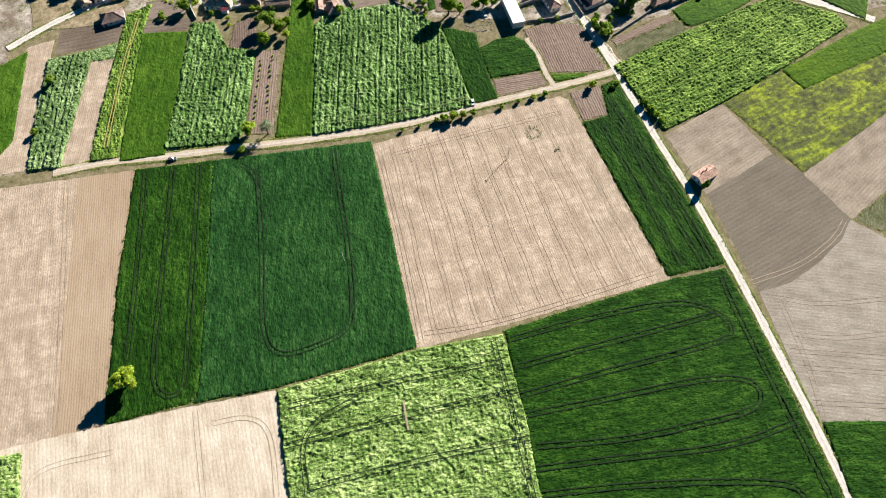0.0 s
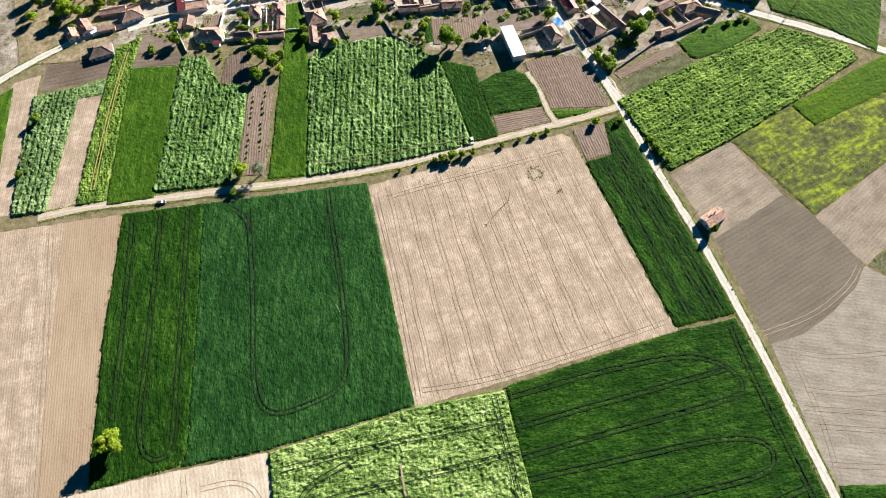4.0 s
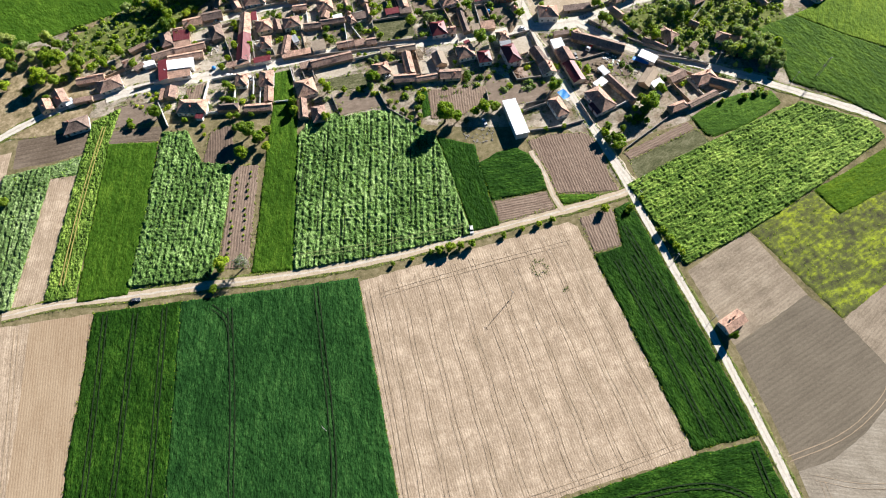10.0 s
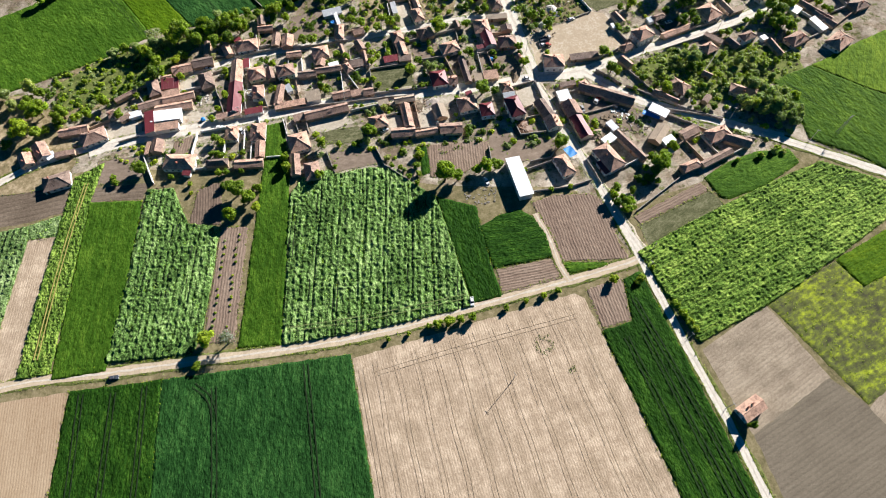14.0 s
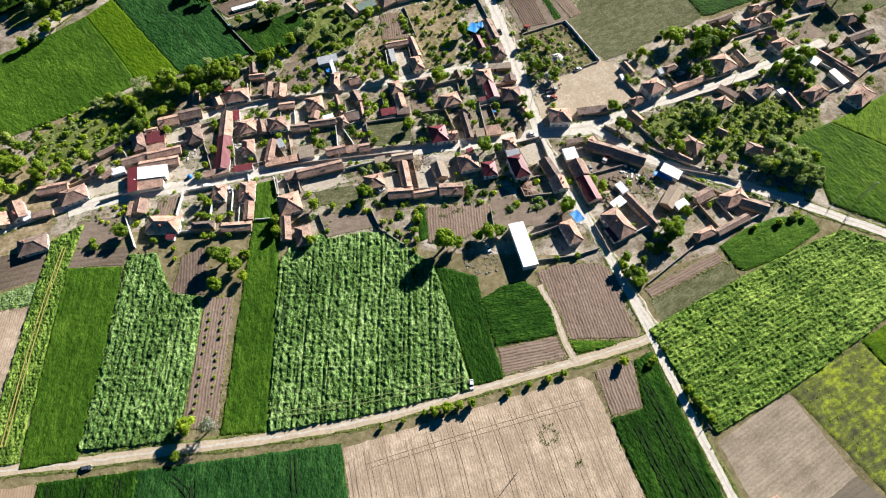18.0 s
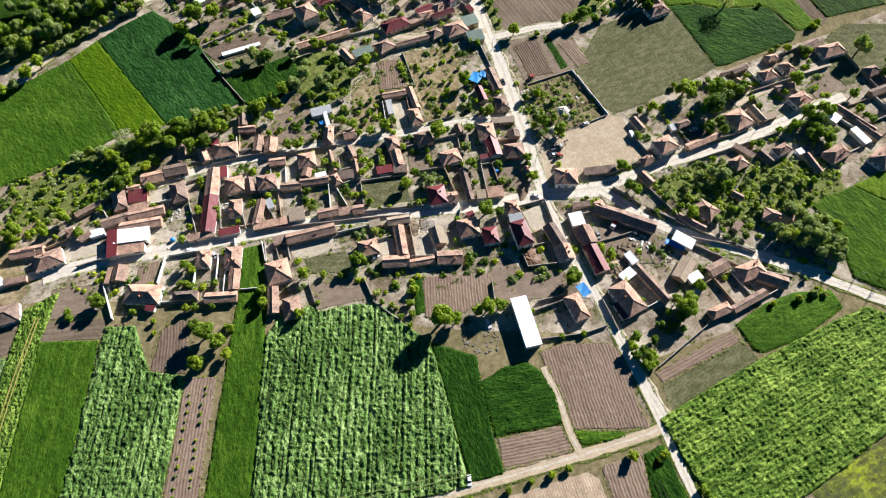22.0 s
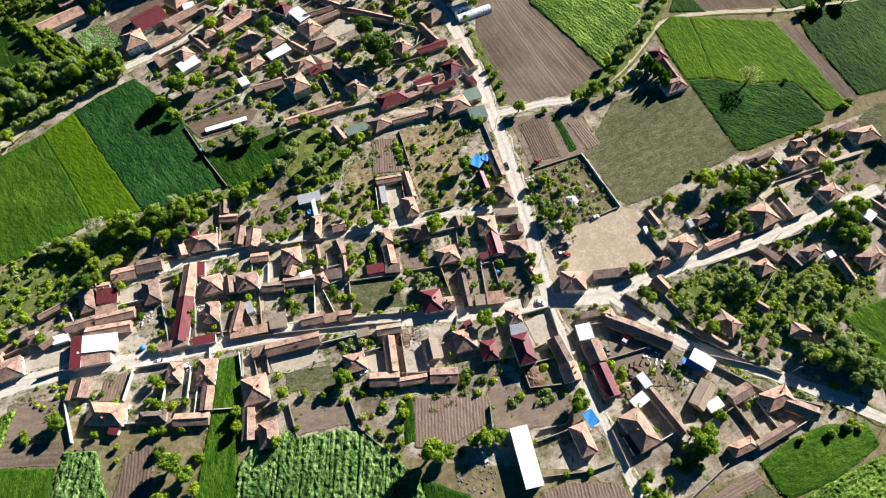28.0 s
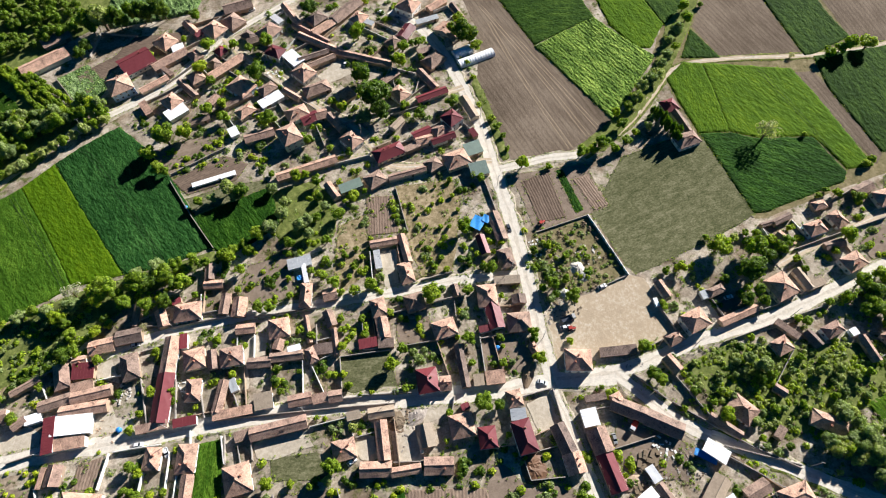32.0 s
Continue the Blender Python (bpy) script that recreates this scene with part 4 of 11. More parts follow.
field("dusty_yard", "pale yard of the long house", "yard", 22, [(-120.7, 318.3), (-114.5, 325.2), (-110.1, 317.2), (-101.9, 316.7), (-102.0, 312.7), (-118.4, 306.2)])
field("dusty_yard", "tan yard behind the street houses", "yard", 180, [(13.6, 325.8), (26.4, 325.7), (25.4, 318.8), (14.9, 313.3)])
field("dusty_yard", "pale court of a small farm", "yard", 101, [(-16.4, 307.9), (-5.4, 312.2), (-3.0, 300.4), (-9.2, 300.4)])
field("soil_plot", "dark garden soil behind houses", "dark_soil", 52, [(-11.7, 359.4), (0.6, 360.7), (-7.5, 350.3), (-11.1, 349.8)], high=0.14, rough=0.1, cell=0.33, lump=3, rows=1.3)
field("soil_plot", "bare yard earth", "soil", 4, [(2.0, 358.1), (16.8, 360.6), (19.3, 348.9), (3.6, 347.7)])
field("soil_plot", "brown yard earth", "soil", 180, [(38.8, 350.1), (51.1, 352.6), (59.1, 344.9), (59.5, 335.0), (38.3, 335.1)])
field("dark_yard", "shaded asphalt yard", "dark_soil", 24, [(149.9, 369.2), (164.1, 370.5), (161.8, 366.4), (143.8, 358.5), (141.7, 363.9)], high=0.14, rough=0.1, cell=0.33, lump=3, rows=1.3)
field("scrub_ground", "rough grass between the tree groups", "weeds", 2, [(121.2, 337.1), (144.9, 347.4), (166.2, 346.3), (211.8, 347.8), (215.5, 324.8), (185.7, 318.1), (159.9, 307.2), (146.3, 314.9), (130.5, 325.2)], high=0.2, rough=0.25, cell=0.9)
field("scrub_ground", "rough grass slope below the tree belt", "weeds", 20, [(-189.9, 341.2), (-171.2, 356.4), (-143.7, 372.5), (-120.2, 380.8), (-83.8, 393.7), (-81.7, 389.2), (-101.5, 377.8), (-122.9, 361.4), (-129.9, 351.0), (-139.1, 340.9), (-161.4, 328.9), (-182.2, 322.0)], high=0.2, rough=0.25, cell=0.9)
field("scrub_ground", "rough grass under the northern trees", "weeds", 112, [(-302.2, 601.8), (-180.7, 600.1), (-175.8, 548.5), (-186.6, 539.1), (-219.0, 508.0), (-168.6, 476.7), (-184.3, 441.6), (-227.9, 421.5)], high=0.2, rough=0.25, cell=1)
field("scrub_ground", "grass verge along the stream", "weeds", 69, [(91.4, 452.7), (117.9, 475.8), (142.3, 512.7), (170.4, 584.4), (184.3, 584.2), (167.8, 541.9), (146.6, 501.9), (126.6, 473.8), (105.5, 450.4)], high=0.15, rough=0.2, cell=0.9)
field("scrub_ground", "rough grass beside the main street", "weeds", 106, [(40.1, 505.2), (45.0, 492.6), (51.6, 468.8), (56.8, 446.5), (53.3, 444.8), (47.1, 468.8), (38.9, 496.8)], high=0.15, rough=0.2, cell=0.9)
field("garden_plot", "weedy garden among trees", "weeds", 104, [(-61.9, 426.8), (-40.2, 433.4), (-27.5, 416.7), (-28.9, 400.9), (-41.3, 391.9), (-55.7, 401.1)], high=0.2, rough=0.25, cell=0.9)
field("soil_plot", "pinkish walled garden plot", "soil", 18, [(217.0, 396.3), (231.2, 406.4), (239.6, 393.5), (219.7, 387.1)])
field("grass_field", "dry yellowish grass field behind the houses", "sparse", 177, [(241.6, 433.2), (254.9, 442.5), (298.5, 440.5), (290.6, 421.3), (251.3, 404.6), (238.7, 396.2), (234.1, 406.3)], grow=0.6)
field("rough_ground", "dry tan grassland at the village edge", "orchard", 108, [(-236.7, 334.3), (-206.8, 334.5), (-182.1, 319.5), (-174.4, 306.0), (-167.2, 287.9), (-172.3, 274.6), (-191.8, 270.8), (-216.2, 270.5)])
field("rough_slope", "bare tan slope with sparse scrub", "orchard", 111, [(-193.5, 345.2), (-177.3, 355.9), (-151.7, 364.1), (-138.0, 361.1), (-132.3, 350.0), (-142.2, 340.7), (-153.4, 329.2), (-181.7, 314.8)])
# Dark earth; the shadow lying over it is also put into the tone.
field("dark_yard", "dark bare earth toned for shade behind the northern farms", "dark_soil", 17, [(-181.3, 505.8), (-164.0, 520.6), (-156.1, 535.7), (-130.0, 540.2), (-123.8, 525.6), (-159.2, 514.5), (-163.5, 505.5), (-172.2, 490.3)], high=0.14, rough=0.1, cell=0.33, lump=3, rows=1.3)
field("green_field", "dark green crop field behind the willow belt", "deep_green", 127, [(-262, 452), (-240, 431), (-196, 463), (-186, 468), (-232, 505), (-275, 478)], high=0.45, rough=0.3, cell=0.8, lump=0.8)
road_way("pale dirt farm road between the fields", [(-182.7, 172.6), (-158.6, 177.5), (-133.0, 178.7), (-94.5, 182.3), (-61.7, 184.6), (-28.7, 188.6), (-1.7, 193.4), (26.1, 200.9), (52.2, 206.8), (79.1, 213.4), (99.2, 218.7), (105.9, 221.7)], 4.2, DIRT, 0.210, wobble=0.3, seed=0, verge=VERGE)
road_way("straight pale gravel road along the fields", [(87.6, 273.6), (93.0, 251.8), (100.2, 230.4), (104.7, 212.2), (114.3, 175.5), (123.9, 142.7), (132.2, 107.9), (138.6, 76.2), (143.2, 51.7), (146.7, 31.4), (150.6, 6.7), (153.0, -6.4)], 3.4, TRACK, 0.214, wobble=0.3, seed=13, verge=VERGE)
road_way("straight pale village lane", [(67.9, 327.9), (74.1, 311.9), (78.9, 290.8), (82.5, 277.1)], 3.7, TRACK, 0.218, wobble=0.3, seed=26)
road_way("pale gravel lane leaving the village", [(71.8, 318.2), (76.2, 304.2), (84.5, 279.4), (92.5, 256.7), (99.7, 234.8), (104.8, 222.6)], 3.5, TRACK, 0.222, wobble=0.3, seed=39)
road_way("main dusty village street", [(-162.5, 294.7), (-144.8, 300.9), (-127.9, 304.0), (-104.2, 307.8), (-80.4, 312.6), (-58.3, 316.5), (-29.0, 320.9), (-1.4, 324.0), (26.4, 325.7), (49.7, 327.9), (71.1, 332.1), (94.6, 332.9)], 6.8, TRACK, 0.226, wobble=0.3, seed=52)
road_way("upper village street", [(-134.9, 334.8), (-118.8, 345.8), (-96.3, 353.9), (-67.8, 360.6), (-33.5, 366.3), (1.5, 372.1), (26.9, 377.9), (56.5, 380.8)], 4.4, TRACK, 0.230, wobble=0.3, seed=65)
road_way("wide dusty main street through the village", [(69.5, 327.8), (66.1, 342.4), (63.4, 360.3), (61.3, 376.8), (57.5, 397.3), (53.0, 422.6), (47.5, 443.1), (42.7, 468.9), (32.7, 496.9), (21.9, 525.2), (6.9, 546.3), (-8.5, 556.2)], 6.4, TRACK, 0.234, wobble=0.3, seed=78)
road_way("eastern village street", [(69.9, 332.1), (94.9, 334.9), (112.4, 340.9), (133.3, 349.5), (161.9, 357.1), (187.1, 367.7), (210.7, 378.6), (234.8, 388.6)], 5.6, TRACK, 0.238, wobble=0.3, seed=91)
road_way("south-eastern village street", [(94.9, 334.9), (107.0, 323.0), (122.9, 310.6), (143.4, 303.0), (161.0, 295.6), (189.1, 284.4)], 5.2, TRACK, 0.242, wobble=0.3, seed=104)
road_way("gravel road leaving the village eastwards", [(128.9, 309.5), (151.5, 298.9), (176.3, 288.9), (199.4, 276.7), (221.5, 265.9), (253.3, 247.4)], 4.8, TRACK, 0.246, wobble=0.3, seed=117, verge=VERGE)
road_way("gravel lane to the fields", [(51.6, 439.6), (64.6, 443.0), (77.9, 447.1), (93.7, 448.1)], 4.5, TRACK, 0.250, wobble=0.3, seed=130)
road_way("narrow dirt lane beside the stream", [(93.7, 448.1), (116.0, 462.5), (134.6, 485.6), (151.4, 510.5), (184.0, 515.4), (225.4, 516.2), (251.8, 519.4), (287.2, 528.9)], 3.2, DIRT, 0.254, wobble=0.3, seed=143, verge=VERGE)
road_way("northern village lane", [(-207.4, 411.7), (-200.5, 438.3), (-183.9, 457.9), (-166.4, 469.0), (-149.9, 480.5), (-127.5, 496.6), (-117.1, 514.8), (-106.0, 533.6), (-91.6, 546.6), (-67.3, 567.0), (-55.1, 582.3)], 4.2, TRACK, 0.258, wobble=0.3, seed=156)
road_way("winding inner village lane", [(-104.8, 535.9), (-86.8, 515.3), (-65.4, 498.0), (-41.8, 479.5), (-22.8, 467.6), (-13.1, 454.5), (-3.8, 440.1)], 4, DIRT, 0.262, wobble=0.3, seed=169)
road_way("inner village lane", [(-20.0, 471.4), (-2.4, 479.1), (15.7, 486.9), (34.2, 494.8)], 4, DIRT, 0.266, wobble=0.3, seed=182)
road_way("lane below the houses", [(-52.1, 438.7), (-29.8, 443.8), (-12.8, 449.0), (-1.0, 440.1), (24.7, 443.3), (47.6, 444.9)], 3.5, DIRT, 0.270, wobble=0.3, seed=195)
road_way("western village lane", [(-227.3, 257.1), (-213.7, 269.5), (-199.3, 280.8), (-181.0, 291.1), (-161.3, 297.8), (-134.9, 302.8)], 4.2, TRACK, 0.274, wobble=0.3, seed=208, verge=VERGE)
road_way("north-western field track", [(-240.8, 383.7), (-226.0, 395.7), (-211.8, 411.7), (-195.3, 435.2), (-185.4, 449.4)], 3.5, DIRT, 0.278, wobble=0.3, seed=221, verge=VERGE)
road_way("dirt lane to the white shed", [(58.1, 246.3), (63.6, 231.3), (65.5, 218.5), (69.2, 210.9)], 3, DIRT, 0.282, wobble=0.3, seed=234, verge=VERGE)
road_way("eastern back lane", [(175.4, 384.6), (183.1, 388.9), (198.3, 396.3), (235.3, 413.0)], 3.5, DIRT, 0.286, wobble=0.3, seed=247)


# ---- buildings ----
def window_meshes(w, h):
    f = Shape()
    for x0, z0, x1, z1 in ((-w / 2, 0, -w / 2 + 0.09, h), (w / 2 - 0.09, 0, w / 2, h), (-w / 2, 0, w / 2, 0.09), (-w / 2, h - 0.09, w / 2, h), (-0.04, 0, 0.04, h)):
        f.box(x0, -0.09, z0, x1, 0.02, z1)
    s = Shape().box(-w / 2 - 0.08, -0.18, -0.07, w / 2 + 0.08, 0.02, 0)
    p = Shape().box(-w / 2 + 0.05, -0.05, 0.05, w / 2 - 0.05, -0.03, h - 0.05)
    return f.data("window", FRAME), p.data("pane", GLASS), s.data("sill", CONCRETE)


WINDOW = window_meshes(1.15, 1.25)
SMALL_WINDOW = window_meshes(0.7, 0.6)
DOOR = Shape().box(-0.5, -0.1, 0, 0.5, 0.02, 2.05).box(-0.58, -0.06, 0, -0.5, 0.02, 2.12).box(0.5, -0.06, 0, 0.58, 0.02, 2.12).data("door", DARK_WOOD)
HANDLE = Shape().box(-0.02, -0.16, 0, 0.02, -0.1, 0.14).data("handle", STEEL)
GATE = Shape().box(-1.3, -0.1, 0, -0.02, 0.02, 2.3).box(0.02, -0.1, 0, 1.3, 0.02, 2.3).data("barn_door", WOOD)
STACK = Shape().box(-0.28, -0.28, 0, 0.28, 0.28, 1.2).box(-0.36, -0.36, 1.2, 0.36, 0.36, 1.3).box(-0.16, -0.16, 1.3, 0.16, 0.16, 1.5).data("chimney", BRICK)


def slope(shape, a, b, c, d, rnd, sag=0.05, nu=5, nv=3, thick=0.14):
    """One plane of a roof from its eave a-b up to c-d, slightly uneven, with a thickness."""
    a, b, c, d = (Vector(p) for p in (a, b, c, d))
    n = len(shape.v)
    for low in (0, 1):
        for j in range(nv + 1):
            for i in range(nu + 1):
                u, v = i / nu, j / nv
                p = (a * (1 - u) + b * u) * (1 - v) + (d * (1 - u) + c * u) * v
                off = rnd.uniform(-sag, sag) if 0 < j < nv or 0 < i < nu else 0
                shape.v.append((p.x, p.y, p.z + (off if not low else -thick)))
    w, m = nu + 1, (nu + 1) * (nv + 1)
    for j in range(nv):
        for i in range(nu):
            k = n + j * w + i
            shape.f += [(k, k + 1, k + w + 1, k + w), (k + m + w, k + m + w + 1, k + m + 1, k + m)]
            shape.mi += [0, 0]
    rim = [n + i for i in range(nu)] and [(n + i, n + i + 1) for i in range(nu)] + [(n + j * w + nu, n + (j + 1) * w + nu) for j in range(nv)] + [(n + nv * w + i + 1, n + nv * w + i) for i in range(nu)] + [(n + (j + 1) * w, n + j * w) for j in range(nv)]
    for p, q in rim:
        shape.f.append((p, p + m, q + m, q))
        shape.mi.append(0)


def building(name, label, category, x, y, length, width, turn, high, roof, top, skin, seed):
    rnd = random.Random(seed)
    footprints.append((x, y, length / 2 + 0.6, width / 2 + 0.6, turn))
    own = thing(name, x, y, 0, turn, label, category, "buildings of the village")
    lx, ly, o = length / 2, width / 2, 0.35 if min(length, width) > 4 else 0.2
    wx, wy = lx - o, ly - o
    walls, cover, cap = Shape(), Shape(), Shape()
    steep = rnd.uniform(0.47, 0.58) if roof == "hip" else rnd.uniform(0.44, 0.55)
    high *= 0.88 if high < 4.1 else 1.0
    rise = {"hip": ly * steep, "gable": ly * steep, "mono": width * 0.13, "flat": width * 0.03}[roof]
    if roof == "hip":
        r = max(lx - ly, 0.15)
        z0 = high - o * steep
        walls.box(-wx, -wy, 0, wx, wy, high - 0.1)
        corners = [(-lx, -ly, z0), (lx, -ly, z0), (lx, ly, z0), (-lx, ly, z0)]
        p, q = (-r, 0, high + rise), (r, 0, high + rise)
        slope(cover, corners[0], corners[1], q, p, rnd)
        slope(cover, corners[1], corners[2], q, q, rnd)
        slope(cover, corners[2], corners[3], p, q, rnd)
        slope(cover, corners[3], corners[0], p, p, rnd)
        for a, b in ((p, q), (corners[0], p), (corners[3], p), (corners[1], q), (corners[2], q)):
            cap.beam(a, b, 0.13, 0.13, 5)
    elif roof == "gable":
        z0 = high - o * steep
        walls.box(-wx, -wy, 0, wx, wy, high)
        zr = high + rise - 0.05 - o * steep
        for sx in (-wx, wx):
            walls.face(*([(sx, -wy, high), (sx, wy, high), (sx, 0, zr)] if sx > 0 else [(sx, wy, high), (sx, -wy, high), (sx, 0, zr)]))
        p, q = (-lx, 0, high + rise - o * steep), (lx, 0, high + rise - o * steep)
        slope(cover, (-lx, -ly, z0), (lx, -ly, z0), q, p, rnd, nu=max(3, int(length / 2.5)))
        slope(cover, (lx, ly, z0), (-lx, ly, z0), p, q, rnd, nu=max(3, int(length / 2.5)))
        cap.beam(p, q, 0.13, 0.13, 5)
    else:
        z1 = high + rise
        for pts in (
            [(-wx, -wy, 0), (wx, -wy, 0), (wx, -wy, high), (-wx, -wy, high)],
            [(wx, wy, 0), (-wx, wy, 0), (-wx, wy, z1), (wx, wy, z1)],
            [(wx, -wy, 0), (wx, wy, 0), (wx, wy, z1), (wx, -wy, high)],
            [(-wx, wy, 0), (-wx, -wy, 0), (-wx, -wy, high), (-wx, wy, z1)],
        ):
            walls.face(*pts)
        slope(cover, (-lx, -ly, high + 0.05), (lx, -ly, high + 0.05), (lx, ly, z1 + 0.08), (-lx, ly, z1 + 0.08), rnd, sag=0.03)
        for k in range(1, max(2, int(length / 1.2))):
            xx = -lx + k * length / max(2, int(length / 1.2))
            cap.beam((xx, -ly, high + 0.06), (xx, ly, z1 + 0.09), 0.03, 0.03, 4)
    part("wall", walls.data("wall", skin), own)
    part("roof", cover.data("roof", top), own)
    part("ridge" if roof in ("hip", "gable") else "roof_seam", cap.data("ridge", top), own)
    # openings on the four sides
    sides = [(0, -wy, 0, wx), (0, wy, 180, wx), (wx, 0, 90, wy), (-wx, 0, -90, wy)]
    lived = name in ("house",)
    gate = name in ("barn", "lean_to", "shed")
    for n, (sx, sy, rot, half) in enumerate(sides):
        c, s = math.cos(radians(rot)), math.sin(radians(rot))
        count = int(2 * half / (2.9 if lived else 4.5))
        spots = [(k + 0.5) * 2 * half / max(count, 1) - half for k in range(count)]
        doorway = rnd.randrange(len(spots)) if spots and n == (seed % 2) else -1
        for k, along in enumerate(spots):
            px, py = sx + c * along, sy + s * along
            if k == doorway:
                if gate and high > 2.5:
                    part("door", GATE, own, pose(px, py, 0, 0, 0, rot))
                else:
                    part("handle", HANDLE, part("door", DOOR, own, pose(px, py, 0, 0, 0, rot)), pose(0.38, 0, 1.0))
            elif lived or n < 2 and rnd.random() < 0.5:
                big = WINDOW if lived else SMALL_WINDOW
                for level in ((0.95, 3.4) if high > 4.8 else (0.95 if lived else 1.5,)):
                    if level + (1.25 if lived else 0.6) < high - 0.2:
                        w = part("window", big[0], own, pose(px, py, level, 0, 0, rot))
                        part("pane", big[1], w)
                        part("sill", big[2], w)
    if lived and roof in ("hip", "gable"):
        for k in range(rnd.choice((1, 1, 2))):
            cx, cy = rnd.uniform(-0.45, 0.45) * lx, rnd.choice((-1, 1)) * rnd.uniform(0.2, 0.5) * ly
            part("chimney", STACK, own, pose(cx, cy, high + rise * (1 - abs(cy) / ly) - 0.45, 0, 0, rnd.uniform(-4, 4)))
    return own


# ---- trees ----
def crown_mesh(name, seed, mat, tall=1.0, leaves=950, lobes=11, thin=False):
    """Leaf clusters over overlapping boughs for a crown of radius 1 about the origin; a thin crown has no dense inside."""
    rnd = random.Random(seed)
    blobs = [(Vector((0, 0, -0.08)), 0.6)]
    for k in range(lobes):
        w, e = k * 2.4 + rnd.uniform(-0.5, 0.5), rnd.uniform(-0.45, 1.25)
        d = rnd.uniform(0.42, 0.68)
        blobs.append((Vector((d * math.cos(w) * math.cos(e), d * math.sin(w) * math.cos(e), d * math.sin(e) * tall)), rnd.uniform(0.24, 0.42)))
    s = Shape()
    for c, r in blobs[: 0 if thin else None]:
        # the dense inside of a bough
        n0, ring = len(s.v), 7
        for j in range(5):
            lat = -1.2 + 0.6 * j
            for i in range(ring):
                w, k = 6.283 * (i + 0.5 * (j % 2)) / ring, r * rnd.uniform(0.7, 0.92)
                s.v.append((c.x + k * math.cos(lat) * math.cos(w), c.y + k * math.cos(lat) * math.sin(w), c.z + k * math.sin(lat)))
        for j in range(4):
            for i in range(ring):
                a, b = n0 + j * ring + i, n0 + j * ring + (i + 1) % ring
                s.f.append((a, b, b + ring, a + ring))
        s.f += [tuple(n0 + i for i in reversed(range(ring))), tuple(n0 + 4 * ring + i for i in range(ring))]
        s.mi += [0] * (4 * ring + 2)
    for k in range(leaves):
        c, r = blobs[k % len(blobs)]
        n = Vector((rnd.gauss(0, 1), rnd.gauss(0, 1), rnd.gauss(0.55, 0.9))).normalized()
        p = c + n * r * rnd.uniform(0.8, 1.12)
        n = (n + Vector((rnd.uniform(-0.55, 0.55), rnd.uniform(-0.55, 0.55), rnd.uniform(-0.3, 0.55)))).normalized()
        t = n.orthogonal().normalized()
        t.rotate(Matrix.Rotation(rnd.uniform(0, 6.283), 3, n))
        b, z = n.cross(t), rnd.uniform(0.045, 0.1)
        s.face(p - t * z, p - b * z * 0.7 + n * z * 0.25, p + t * z * 1.1, p + b * z * 0.7 + n * z * 0.25)
    return s.data(name, mat)


def trunk_mesh(seed):
    rnd = random.Random(seed)
    s = Shape()
    s.beam((0, 0, -0.02), (0.03, 0.02, 0.75), 0.1, 0.075, 7)
    for k in range(5):
        w = k * 1.26 + rnd.uniform(-0.4, 0.4)
        s.beam((0.03, 0.02, 0.6 + 0.05 * k), (0.5 * math.cos(w), 0.5 * math.sin(w), 1.2 + rnd.uniform(-0.2, 0.3)), 0.05, 0.015, 5)
    s.beam((0.03, 0.02, 0.7), (0, 0, 1.7), 0.07, 0.015, 6)
    return s.data("trunk", BARK)


TRUNKS = [trunk_mesh(k) for k in range(4)]
LEAVES = {"bright": LEAF, "dark": DARK_LEAF, "lime": LIME_LEAF, "grey": GREY_LEAF, "pale": PALE_LEAF}
CROWNS = {kind: [crown_mesh("crown", 40 + 10 * n + k, mat, leaves=500 if kind == "pale" else 950, lobes=9 + k, thin=kind == "pale") for k in range(5)] for n, (kind, mat) in enumerate(LEAVES.items())}
FAR_CROWNS = {kind: [crown_mesh("crown", 140 + 10 * n + k, mat, leaves=520, lobes=7 + k) for k in range(3)] for n, (kind, mat) in enumerate(LEAVES.items())}
TREE_WORDS = {
    "bright": "leafy bright green tree standing in dry earth",
    "dark": "dense dark green tree with a broad crown",
    "lime": "young tree with yellow-green spring leaves",
    "grey": "grey-green willow-like tree with loose foliage",
    "pale": "pale thin-crowned tree with sparse new leaves",
}
BUSH_WORDS = {
    "bright": "low bright green bush in a yard",
    "dark": "small dark green garden bush",
    "lime": "small yellow-green fruit bush in a yard",
    "grey": "loose grey-green shrub in dry grass",
    "pale": "pale twiggy shrub with few leaves",
}
grown = random.Random(11)


def tree(x, y, r, kind, slim=1.0):
    small = r < 2.7
    own = thing("bush" if small else "tree", x, y, 0, grown.uniform(0, 360), (BUSH_WORDS if small else TREE_WORDS)[kind], "bush" if small else "tree", "bushes in the village" if small else "trees round the village")
    up = r * grown.uniform(0.85, 1.15) * slim
    part("trunk", TRUNKS[grown.randrange(4)], own, Matrix.Diagonal((r * (0.6 if slim > 1 else 1), r * (0.6 if slim > 1 else 1), up * (0.65 if small else 0.78), 1)))
    part("crown", CROWNS[kind][grown.randrange(5)], own, Matrix.Translation((0, 0, up * (0.75 if small else 1.08))) @ Matrix.Diagonal((r * grown.uniform(0.95, 1.15), r * grown.uniform(0.95, 1.15), up, 1)))
    return own


